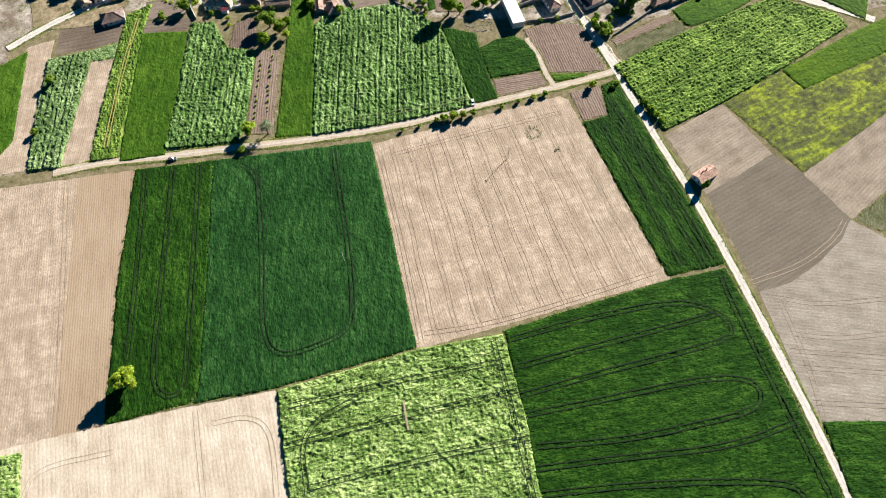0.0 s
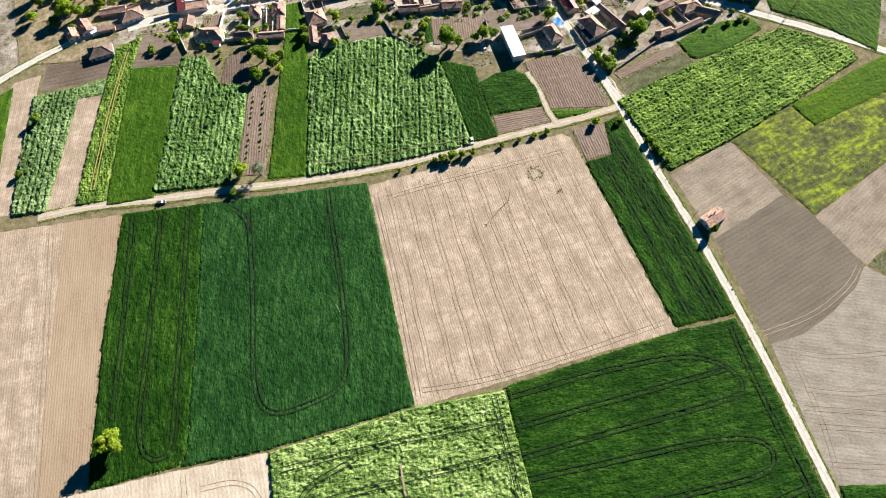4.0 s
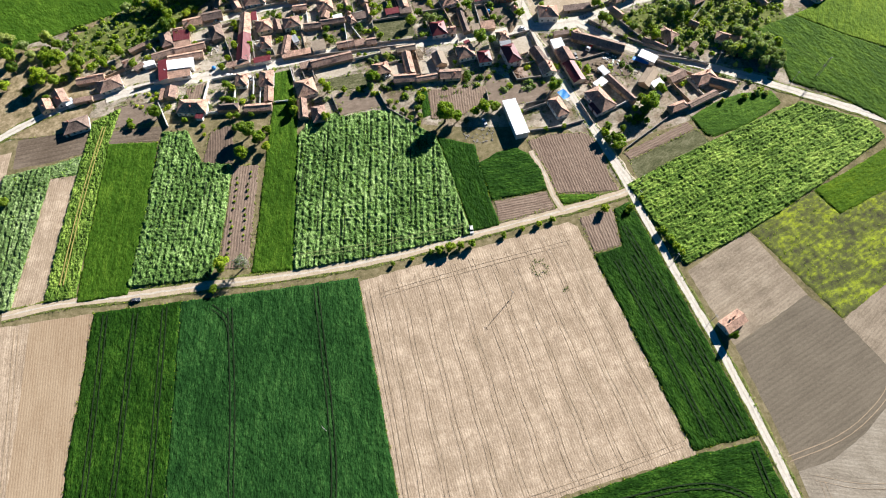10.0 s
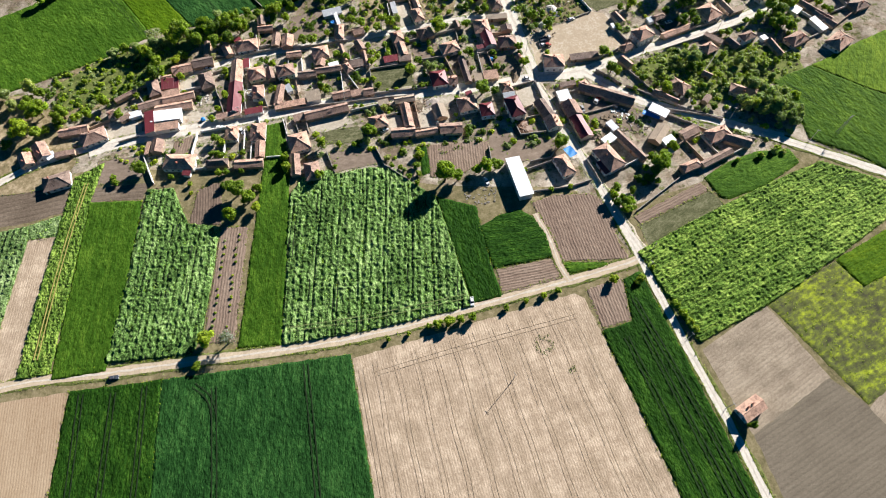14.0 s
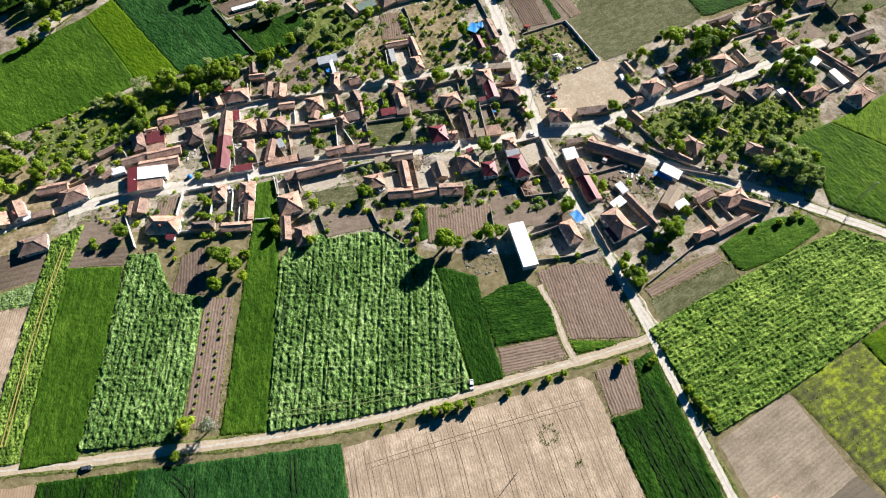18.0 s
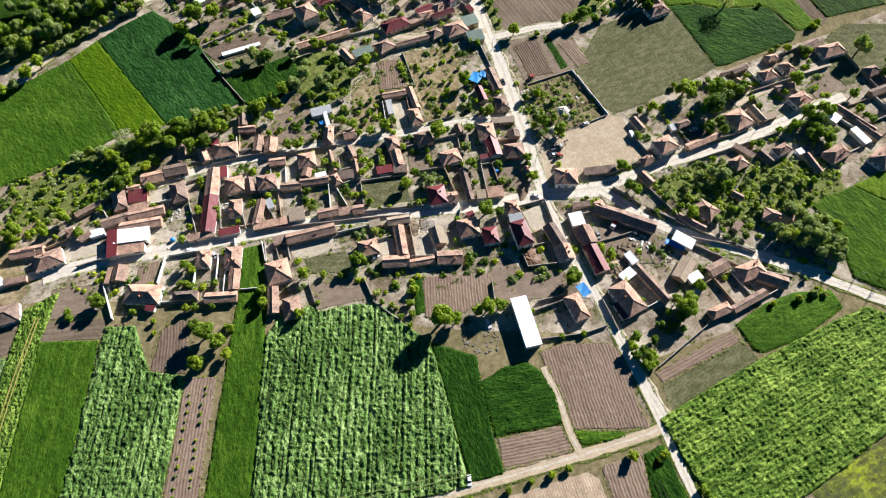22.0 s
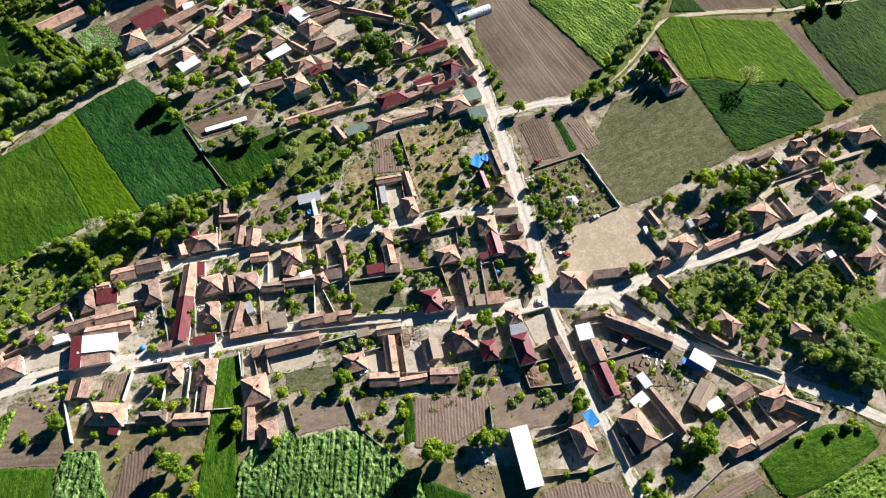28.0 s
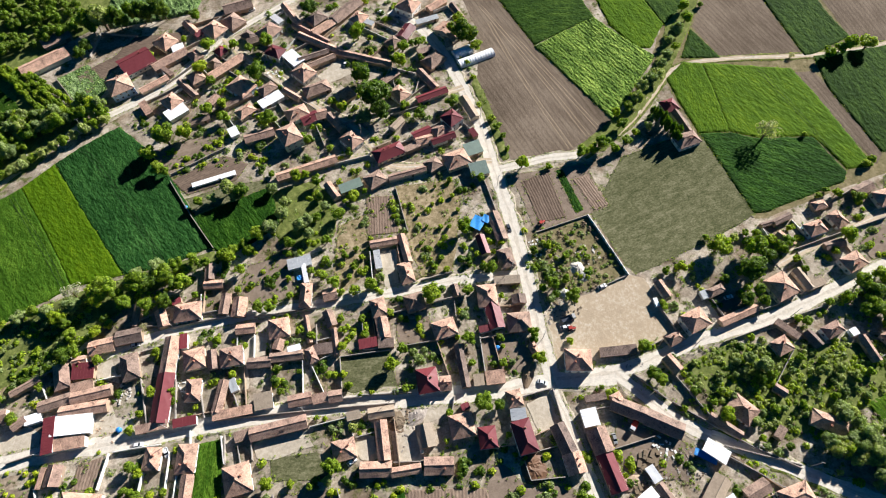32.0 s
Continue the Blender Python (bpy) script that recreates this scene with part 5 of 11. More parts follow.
def wood(label, poly, gap, r, kind):
    """Trees set unevenly within an outline, joined, for the far thickets that nobody could count."""
    xs, ys = [p[0] for p in poly], [p[1] for p in poly]
    verts, faces, count = [], [], 0
    y = min(ys)
    while y < max(ys):
        x = min(xs)
        while x < max(xs):
            px, py = x + grown.uniform(-0.45, 0.45) * gap, y + grown.uniform(-0.45, 0.45) * gap
            if inside(np.array([px]), np.array([py]), poly)[0] and grown.random() < 0.85:
                k, w = r * grown.uniform(0.65, 1.35), grown.uniform(0, 6.283)
                for data, up in ((FAR_CROWNS[kind][grown.randrange(3)], 1.05 * k), (TRUNKS[grown.randrange(4)], 0)):
                    co = np.empty(3 * len(data.vertices))
                    data.vertices.foreach_get("co", co)
                    co = co.reshape(-1, 3) * k
                    c, s = math.cos(w), math.sin(w)
                    verts.append(np.stack([px + c * co[:, 0] - s * co[:, 1], py + s * co[:, 0] + c * co[:, 1], up + co[:, 2]], 1))
                    faces += [tuple(count + i for i in f.vertices) for f in data.polygons]
                    count += len(co)
            x += gap
        y += gap
    d = bpy.data.meshes.new("thicket")
    d.from_pydata(np.concatenate(verts).tolist(), [], faces)
    d.materials.append(LEAVES[kind])
    tagged(new("thicket", d), label, "trees", kind="stuff")


# ---- weeds, tufts and verges ----
def taken(x, y):
    for bx, by, hx, hy, turn in footprints:
        c, s = math.cos(radians(turn)), math.sin(radians(turn))
        if abs(c * (x - bx) + s * (y - by)) < hx and abs(-s * (x - bx) + c * (y - by)) < hy:
            return True
    for q, width in lanes:
        if np.min(np.hypot(q[:, 0] - x, q[:, 1] - y)) < width / 2 + 0.9:
            return True
    return False


def tuft_sheet(name, label, spots, mat, seed, n=16, base=0.1, tall=1.0, category="plants"):
    """Low leafy clumps at the spots (x, y, radius), joined into one object."""
    rnd = np.random.RandomState(seed)
    spots = np.array(spots)
    m = len(spots)
    w, d, e = rnd.uniform(0, 6.283, (m, n)), np.sqrt(rnd.rand(m, n)), rnd.uniform(0.55, 1.0, (m, n))
    r = spots[:, 2:3]
    cx, cy, cz = spots[:, 0:1] + r * d * np.cos(w), spots[:, 1:2] + r * d * np.sin(w), base + r * tall * e * (1.05 - d * d * 0.85)
    lean, a, size = d * 1.2 + rnd.normal(0, 0.3, (m, n)), w + rnd.normal(0, 0.4, (m, n)), r * rnd.uniform(0.18, 0.4, (m, n))
    u = np.stack([np.cos(a) * np.cos(lean), np.sin(a) * np.cos(lean), -np.sin(lean)], -1) * size[..., None]
    v = np.stack([-np.sin(a), np.cos(a), rnd.uniform(-0.25, 0.25, (m, n))], -1) * size[..., None] * 0.75
    c = np.stack([cx, cy, cz], -1)
    verts = np.stack([c - u, c - v, c + u, c + v], 2).reshape(-1, 3)
    data = bpy.data.meshes.new(name)
    data.vertices.add(len(verts))
    data.vertices.foreach_set("co", verts.ravel())
    data.loops.add(len(verts))
    data.loops.foreach_set("vertex_index", np.arange(len(verts), dtype=np.int32))
    data.polygons.add(len(verts) // 4)
    data.polygons.foreach_set("loop_start", np.arange(0, len(verts), 4, dtype=np.int32))
    data.update(calc_edges=True)
    data.materials.append(mat)
    return tagged(new(name, data), label, category, kind="stuff")


def crop_spots(label_kind, per, low, high, seed):
    """Plants all over the fields of one kind."""
    rnd, spots = np.random.RandomState(seed), []
    for (poly, top, kind), (turn, ruts) in zip(outlines, rows_of):
        if kind == label_kind:
            xs, ys = [p[0] for p in poly], [p[1] for p in poly]
            n = int((max(xs) - min(xs)) * (max(ys) - min(ys)) * per)
            x, y = rnd.uniform(min(xs), max(xs), n), rnd.uniform(min(ys), max(ys), n)
            lane = (-math.sin(radians(turn)) * x + math.cos(radians(turn)) * y) / 3.1 + 0.4 * value_noise(x / 7, y / 7)
            ok = inside(x, y, poly) & (value_noise(x / 1.9, y / 1.9) > 0.3) & (abs(lane % 1 - 0.5) < 0.41)
            if ruts:
                c, s = math.cos(radians(turn)), math.sin(radians(turn))
                ok &= rut_depth(c * x + s * y, c * y - s * x, ruts) < 0.25
            spots.append(np.stack([x, y, low + (high - low) * rnd.rand(n) ** 1.6 * (0.45 + 1.0 * value_noise(x / 6 + 9, y / 6))], 1)[ok])
    return np.concatenate(spots)


def scatter(poly, count, low, high, seed):
    rnd = random.Random(seed)
    xs, ys = [p[0] for p in poly], [p[1] for p in poly]
    spots = []
    bare = [o for o, h, k in outlines if h > 0.25 or k in ("yard", "tan", "pale", "square", "sparse")]
    while len(spots) < count:
        x, y = rnd.uniform(min(xs), max(xs)), rnd.uniform(min(ys), max(ys))
        if inside(np.array([x]), np.array([y]), poly)[0] and not taken(x, y) and not any(inside(np.array([x]), np.array([y]), o)[0] for o in bare):
            for k in range(rnd.randrange(1, 5)):
                spots.append((x + rnd.gauss(0, 1.2), y + rnd.gauss(0, 1.2), rnd.uniform(low, high)))
    return spots


def edge_spots(chance, seed):
    """Along the edges of the fields and roads."""
    rnd, spots = random.Random(seed), []
    for poly, high, kind in outlines:
        if kind in ("tan", "brown", "pale", "grey_pale", "margin", "square", "yard", "fan", "meadow", "grey_soil", "bare"):
            continue
        for (x0, y0), (x1, y1) in zip(poly, poly[1:] + poly[:1]):
            far = math.hypot(x1 - x0, y1 - y0)
            for k in range(int(far / 1.1)):
                if rnd.random() < chance:
                    f = rnd.random()
                    spots.append((x0 + (x1 - x0) * f + rnd.gauss(0, 0.35), y0 + (y1 - y0) * f + rnd.gauss(0, 0.35), rnd.uniform(0.25, 0.6)))
    for q, width in lanes:
        for (x0, y0), (x1, y1) in zip(q, q[1:]):
            far = math.hypot(x1 - x0, y1 - y0) + 1e-6
            for side in (-1, 1):
                for k in range(2):
                    if rnd.random() < chance * 1.3:
                        f, o = rnd.random(), side * (width / 2 + abs(rnd.gauss(0.3, 0.5)))
                        spots.append((x0 + (x1 - x0) * f - (y1 - y0) / far * o, y0 + (y1 - y0) * f + (x1 - x0) / far * o, rnd.uniform(0.25, 0.65)))
    p = np.array(spots)
    free = np.ones(len(p), bool)
    for q, width in lanes:
        far = np.min(np.hypot(p[:, 0:1] - q[:, 0], p[:, 1:2] - q[:, 1]), 1)
        free &= far > width / 2 + 0.05
    return p[free]


# ---- walls, poles, vehicles and yard things ----
def yard_wall(label, pts, high, mat, thick=0.26):
    own = thing("yard_wall", pts[0][0], pts[0][1], 0, 0, label, "wall", "walls of the yards")
    x0, y0 = pts[0]
    for (ax, ay), (bx, by) in zip(pts, pts[1:]):
        far, turn = math.hypot(bx - ax, by - ay), math.degrees(math.atan2(by - ay, bx - ax))
        n = max(1, int(far / 5))
        for k in range(n):
            h = high * (1 + 0.08 * math.sin(k * 2.3 + ax))
            s = Shape().box(0, -thick / 2, 0, far / n, thick / 2, h)
            s.box(0, -thick / 2 - 0.04, h, far / n, thick / 2 + 0.04, h + 0.08)
            at = pose(ax - x0, ay - y0, 0, 0, 0, turn) @ pose(far * k / n, 0, 0)
            part("wall_panel", s.data("wall_panel", mat), own, at)
    return own


MAST = Shape().beam((0, 0, 0), (0, 0, 8.6), 0.15, 0.09, 8).data("mast", CONCRETE)
ARM = Shape().box(-0.9, -0.06, 0, 0.9, 0.06, 0.12).data("crossarm", STEEL)
CUP = Shape().beam((0, 0, 0), (0, 0, 0.22), 0.07, 0.04, 6).data("insulator", FRAME)
LAMP = Shape().beam((0, 0, 0), (1.2, 0, 0.25), 0.035, 0.03, 5).box(1.1, -0.12, 0.2, 1.6, 0.12, 0.32).data("lamp_arm", STEEL)


def pole(x, y, turn, lit=False):
    own = thing("utility_pole", x, y, 0, turn, "tall grey concrete utility pole with a steel crossarm", "pole", "utility poles")
    part("mast", MAST, own)
    arm = part("crossarm", ARM, own, pose(0, 0, 8.2))
    for dx in (-0.8, 0, 0.8):
        part("insulator", CUP, arm, pose(dx, 0, 0.12))
    if lit:
        part("lamp_arm", LAMP, own, pose(0, 0, 7.2))
    return own


def lattice_mast(x, y, high):
    own = thing("lattice_mast", x, y, 0, 20, "slender galvanised steel lattice mast", "mast", "utility poles")
    for sx, sy in ((-1, -1), (1, -1), (1, 1), (-1, 1)):
        part("leg", Shape().beam((sx * 0.7, sy * 0.7, 0), (sx * 0.2, sy * 0.2, high), 0.05, 0.04, 5).data("leg", STEEL), own)
    for k in range(7):
        w, z = 0.7 - 0.5 * k / 7, high * k / 7
        w2, z2 = 0.7 - 0.5 * (k + 1) / 7, high * (k + 1) / 7
        s = Shape()
        for (ax, ay), (bx, by) in (((-1, -1), (1, -1)), ((1, -1), (1, 1)), ((1, 1), (-1, 1)), ((-1, 1), (-1, -1))):
            s.beam((ax * w, ay * w, z), (bx * w2, by * w2, z2), 0.03, 0.03, 4)
        part("brace", s.data("brace", STEEL), own)
    part("crossarm", Shape().box(-1.4, -0.08, 0, 1.4, 0.08, 0.14).data("crossarm", STEEL), own, pose(0, 0, high - 0.5))


def profile(width, pts, bevel=0.12):
    """A body drawn from its side outline, narrowed towards the top."""
    s, n = Shape(), len(pts)
    top = max(p[1] for p in pts)
    for side in (-1, 1):
        for x, z in pts:
            s.v.append((x, side * (width / 2 - bevel * (z / top) ** 2), z))
    s.f += [tuple(reversed(range(n))), tuple(range(n, 2 * n))] + [(k, (k + 1) % n, n + (k + 1) % n, n + k) for k in range(n)]
    s.mi += [0] * (n + 2)
    return s


TYRE = Shape().beam((0, -0.11, 0), (0, 0.11, 0), 0.32, 0.32, 14).data("tyre", RUBBER)
RIM = Shape().beam((0, -0.12, 0), (0, 0.12, 0), 0.19, 0.19, 10).data("rim", STEEL)


def wheels(own, spots, size=1.0):
    for x, y in spots:
        w = part("wheel", TYRE, own, pose(x, y, 0.32 * size) @ Matrix.Diagonal((size, size, size, 1)))
        part("rim", RIM, w)


def car(x, y, turn, paint, label):
    own = thing("car", x, y, 0.0, turn, label, "car", "parked vehicles")
    body = [(-2.05, 0.3), (2.05, 0.3), (2.1, 0.62), (1.95, 0.8), (0.95, 0.92), (-1.7, 0.95), (-2.05, 0.9)]
    part("body", profile(1.72, body, 0.06).data("body", paint), own)
    part("cabin", profile(1.58, [(-1.75, 0.94), (1.0, 0.91), (0.35, 1.42), (-1.2, 1.45)], 0.16).data("cabin", GLASS), own)
    part("car_roof", profile(1.34, [(-1.25, 1.44), (0.4, 1.41), (0.3, 1.48), (-1.15, 1.5)], 0.04).data("car_roof", paint), own)
    wheels(own, [(sx * 1.3, sy * 0.78) for sx in (-1, 1) for sy in (-1, 1)])
    for sy in (-0.6, 0.6):
        part("headlight", Shape().box(2.0, sy - 0.17, 0.58, 2.1, sy + 0.17, 0.74).data("headlight", FRAME), own)
        part("tail_light", Shape().box(-2.1, sy - 0.15, 0.6, -2.03, sy + 0.15, 0.8).data("tail_light", RED_PAINT), own)
    return own


def lorry(x, y, turn, cab, bed, label):
    own = thing("lorry", x, y, 0, turn, label, "lorry", "parked vehicles")
    part("chassis", Shape().box(-3.2, -0.5, 0.6, 3.0, 0.5, 0.85).data("chassis", CAR_DARK), own)
    part("cab", profile(2.2, [(1.5, 0.7), (3.2, 0.7), (3.25, 1.5), (2.9, 2.5), (1.5, 2.55)], 0.1).data("cab", cab), own)
    part("windscreen", Shape().face((3.27, -0.9, 1.6), (3.27, 0.9, 1.6), (3.0, 0.85, 2.35), (3.0, -0.85, 2.35)).data("windscreen", GLASS), own)
    part("load_floor", Shape().box(-3.3, -1.15, 0.9, 1.35, 1.15, 1.05).data("load_floor", bed), own)
    for sy in (-1.15, 1.07):
        part("side_board", Shape().box(-3.3, sy, 1.05, 1.35, sy + 0.08, 1.7).data("side_board", bed), own)
    part("tail_board", Shape().box(-3.3, -1.07, 1.05, -3.22, 1.07, 1.7).data("tail_board", bed), own)
    wheels(own, [(sx, sy) for sx in (-2.2, 2.2) for sy in (-0.95, 0.95)], 1.4)


def tractor(x, y, turn, label):
    own = thing("tractor", x, y, 0, turn, label, "tractor", "parked vehicles")
    part("bonnet", profile(0.8, [(0.2, 0.7), (2.0, 0.7), (2.0, 1.4), (0.2, 1.55)], 0.08).data("bonnet", RED_PAINT), own)
    part("cab", profile(1.4, [(-1.3, 0.9), (0.3, 0.9), (0.2, 2.4), (-1.1, 2.4)], 0.12).data("cab", GLASS), own)
    part("cab_roof", Shape().box(-1.3, -0.75, 2.4, 0.4, 0.75, 2.52).data("cab_roof", RED_PAINT), own)
    wheels(own, [(-0.9, -0.9), (-0.9, 0.9)], 2.3)
    wheels(own, [(1.5, -0.75), (1.5, 0.75)], 1.3)


def greenhouse(x, y, length, width, turn):
    own = thing("greenhouse", x, y, 0, turn, "white plastic tunnel greenhouse with curved hoops", "greenhouse", "greenhouses by the street")
    s, n = Shape(), 10
    arc = [(-width / 2 * math.cos(math.pi * k / n), 2.8 * math.sin(math.pi * k / n) ** 0.8) for k in range(n + 1)]
    bays = max(4, int(length / 1.6))
    for j in range(bays):
        for (y0, z0), (y1, z1) in zip(arc, arc[1:]):
            xa, xb = -length / 2 + length * j / bays, -length / 2 + length * (j + 1) / bays
            xm = (xa + xb) / 2
            s.face((xa, y0, z0), (xm, y0 * 0.98, z0 * 0.965), (xm, y1 * 0.98, z1 * 0.965), (xa, y1, z1))
            s.face((xm, y0 * 0.98, z0 * 0.965), (xb, y0, z0), (xb, y1, z1), (xm, y1 * 0.98, z1 * 0.965))
    for sx in (-length / 2, length / 2):
        s.face(*[(sx, yy, zz) for yy, zz in (arc if sx > 0 else arc[::-1])])
    part("cover", s.data("cover", WHITE_ROOF), own)
    for j in range(0, bays + 1, 2):
        h = Shape()
        for (y0, z0), (y1, z1) in zip(arc, arc[1:]):
            xa = -length / 2 + length * j / bays
            h.beam((xa, y0 * 1.01, z0 * 1.01), (xa, y1 * 1.01, z1 * 1.01), 0.04, 0.04, 4)
        part("hoop", h.data("hoop", STEEL), own)


def heap(name, label, x, y, rx, ry, high, mat, seed, category="heap"):
    """A pile of loose stuff with an uneven outline."""
    rnd, s, n = random.Random(seed), Shape(), 18
    rings = [[(rx * f * math.cos(6.283 * k / n) * rnd.uniform(0.85, 1.12), ry * f * math.sin(6.283 * k / n) * rnd.uniform(0.85, 1.12), high * (1 - f**1.4) * rnd.uniform(0.75, 1.2)) for k in range(n)] for f in (1.0, 0.78, 0.55, 0.3)]
    for a, b in zip(rings, rings[1:]):
        for k in range(n):
            s.face(a[k], a[(k + 1) % n], b[(k + 1) % n], b[k])
    for k in range(n):
        s.face(rings[-1][k], rings[-1][(k + 1) % n], (0, 0, high))
    ob = new(name, s.data(name, mat))
    ob.matrix_basis = pose(x, y, 0.05, 0, 0, rnd.uniform(0, 180))
    return tagged(ob, label, category, kind="stuff")


def litter(name, label, x, y, r, count, mat, seed, low=0.15, big=0.6):
    """Loose blocks, boards and rubble lying about."""
    rnd, s = random.Random(seed), Shape()
    for k in range(count):
        w, d = rnd.uniform(0, 6.283), r * math.sqrt(rnd.random())
        a, b, h = rnd.uniform(low, big), rnd.uniform(low, big) * 0.6, rnd.uniform(0.1, big * 0.7)
        cx, cy = d * math.cos(w), d * math.sin(w)
        s.box(cx - a, cy - b, 0, cx + a, cy + b, h, rnd.uniform(0, 180))
    ob = new(name, s.data(name, mat))
    ob.matrix_basis = pose(x, y, 0.0)
    return tagged(ob, label, "rubble", kind="stuff")


def canopy(label, x, y, length, width, turn, high, mat):
    """A sheet stretched over four posts."""
    own = thing("tarpaulin_shelter", x, y, 0, turn, label, "shelter")
    s, n = Shape(), 6
    for i in range(n):
        for j in range(n):
            q = []
            for a, b in ((i, j), (i + 1, j), (i + 1, j + 1), (i, j + 1)):
                u, v = a / n - 0.5, b / n - 0.5
                q.append((u * length, v * width, high + 0.5 * (0.25 - u * u) - 0.3 * (0.25 - v * v) + 0.12 * math.sin(9 * u + 5 * v)))
            s.face(*q)
    part("sheet", s.data("sheet", mat), own)
    for sx in (-1, 1):
        for sy in (-1, 1):
            part("post", Shape().beam((0, 0, 0), (0, 0, high - 0.02), 0.05, 0.05, 6).data("post", STEEL), own, pose(sx * length * 0.47, sy * width * 0.47, 0))


def tank(label, x, y, r, high, mat):
    own = thing("water_tank", x, y, 0, 0, label, "tank")
    s = Shape().beam((0, 0, 0), (0, 0, high * 0.75), r, r, 14).beam((0, 0, high * 0.75), (0, 0, high), r, r * 0.55, 14)
    part("drum", s.data("drum", mat), own)
    part("lid", Shape().beam((0, 0, high), (0, 0, high + 0.08), r * 0.4, r * 0.35, 10).data("lid", mat), own)

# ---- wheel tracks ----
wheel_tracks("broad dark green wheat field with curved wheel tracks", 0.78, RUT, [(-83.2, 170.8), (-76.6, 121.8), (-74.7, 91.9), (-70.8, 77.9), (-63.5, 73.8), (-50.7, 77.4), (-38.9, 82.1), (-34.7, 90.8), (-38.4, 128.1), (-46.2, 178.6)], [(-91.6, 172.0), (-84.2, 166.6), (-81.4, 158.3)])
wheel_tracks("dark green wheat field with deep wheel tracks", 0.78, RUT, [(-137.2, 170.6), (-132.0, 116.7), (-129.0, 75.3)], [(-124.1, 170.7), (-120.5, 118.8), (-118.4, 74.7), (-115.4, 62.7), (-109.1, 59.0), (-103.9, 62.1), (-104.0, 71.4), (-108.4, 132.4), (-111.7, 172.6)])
wheel_tracks("large bare pinkish-tan field with a grid of faint tracks", 0.135, SOIL_RUT, [(-17.7, 178.6), (-13.9, 162.3), (-12.0, 144.7), (-8.3, 129.0), (-6.8, 114.2), (-3.4, 99.9), (-2.4, 88.2), (0.3, 77.7)], [(-9.6, 180.5), (-5.6, 164.3), (-3.5, 146.7), (0.3, 131.0), (2.0, 116.2), (5.5, 102.0), (6.6, 90.3), (9.5, 79.8)], [(-1.5, 182.5), (2.7, 166.3), (5.0, 148.8), (9.0, 133.1), (10.8, 118.3), (14.5, 104.0), (15.8, 92.3), (18.7, 81.8)], [(6.7, 184.5), (11.1, 168.3), (13.6, 150.9), (17.8, 135.2), (19.7, 120.4), (23.6, 106.2), (25.0, 94.5), (28.1, 84.0)], [(15.0, 186.6), (19.5, 170.4), (22.2, 152.9), (26.6, 137.3), (28.7, 122.5), (32.8, 108.3), (34.3, 96.6), (37.5, 86.1)], [(23.3, 188.6), (28.0, 172.4), (30.9, 155.0), (35.5, 139.4), (37.8, 124.6), (42.0, 110.4), (43.7, 98.7), (47.0, 88.2)], [(31.7, 190.6), (36.6, 174.5), (39.7, 157.1), (44.4, 141.5), (46.9, 126.8), (51.3, 112.6), (53.1, 100.9), (56.6, 90.4)], [(40.1, 192.7), (45.2, 176.6), (48.5, 159.3), (53.5, 143.7), (56.1, 128.9), (60.7, 114.7), (62.6, 103.1), (66.2, 92.6)], [(48.6, 194.8), (53.9, 178.7), (57.4, 161.4), (62.6, 145.8), (65.4, 131.1), (70.2, 116.9), (72.3, 105.3), (76.0, 94.8)], [(57.1, 196.9), (62.7, 180.8), (66.4, 163.6), (71.8, 148.0), (74.8, 133.3), (79.7, 119.1), (82.0, 107.5), (85.9, 97.0)], [(65.7, 199.0), (71.5, 183.0), (75.4, 165.7), (81.0, 150.2), (84.2, 135.5), (89.4, 121.4), (91.8, 109.7), (95.8, 99.3)], width=0.16)
wheel_tracks("large bare pinkish-tan field with a grid of faint tracks", 0.15, SOIL_RUT, [(-5.1, 80.3), (21.1, 82.5), (56.2, 90.7), (101.5, 103.3)], [(-18.3, 172.8), (12.9, 181.1), (70.3, 194.3)], [(-23.3, 175.5), (-13.9, 126.8), (-6.8, 77.9)], [(20.3, 149.1), (33.6, 161.2), (41.2, 167.3)], width=0.2)
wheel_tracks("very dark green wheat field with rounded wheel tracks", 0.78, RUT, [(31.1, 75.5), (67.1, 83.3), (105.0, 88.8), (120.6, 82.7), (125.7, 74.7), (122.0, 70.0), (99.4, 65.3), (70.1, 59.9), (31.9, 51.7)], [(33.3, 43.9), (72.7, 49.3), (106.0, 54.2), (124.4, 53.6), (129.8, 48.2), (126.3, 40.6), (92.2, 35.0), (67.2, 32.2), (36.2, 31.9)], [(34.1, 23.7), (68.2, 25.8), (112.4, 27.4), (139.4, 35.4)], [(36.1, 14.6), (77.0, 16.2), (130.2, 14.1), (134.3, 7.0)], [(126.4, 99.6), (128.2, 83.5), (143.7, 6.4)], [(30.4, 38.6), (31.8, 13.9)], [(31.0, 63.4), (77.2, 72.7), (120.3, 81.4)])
# Raised ribbons; their near-black colour stands for shade down in the ruts.
wheel_tracks("lodged light green fodder crop with dark ruts", 1.25, SHADED_RUT, [(-61.0, 52.7), (-17.9, 60.4), (26.6, 66.0)], [(-51.6, 18.7), (-56.0, 43.6), (-31.7, 55.5)], [(-61.2, 37.5), (-18.2, 45.8), (33.3, 53.9)], [(-51.7, 21.7), (-9.9, 29.3), (34.4, 35.1)], [(23.3, 75.9), (28.0, 47.5), (32.7, 12.8)], width=0.36)
wheel_tracks("lodged light green fodder crop with dark ruts", 1.3, SOIL_RUT, [(-14.9, 52.2), (-13.2, 40.7)], width=0.7, single=True)
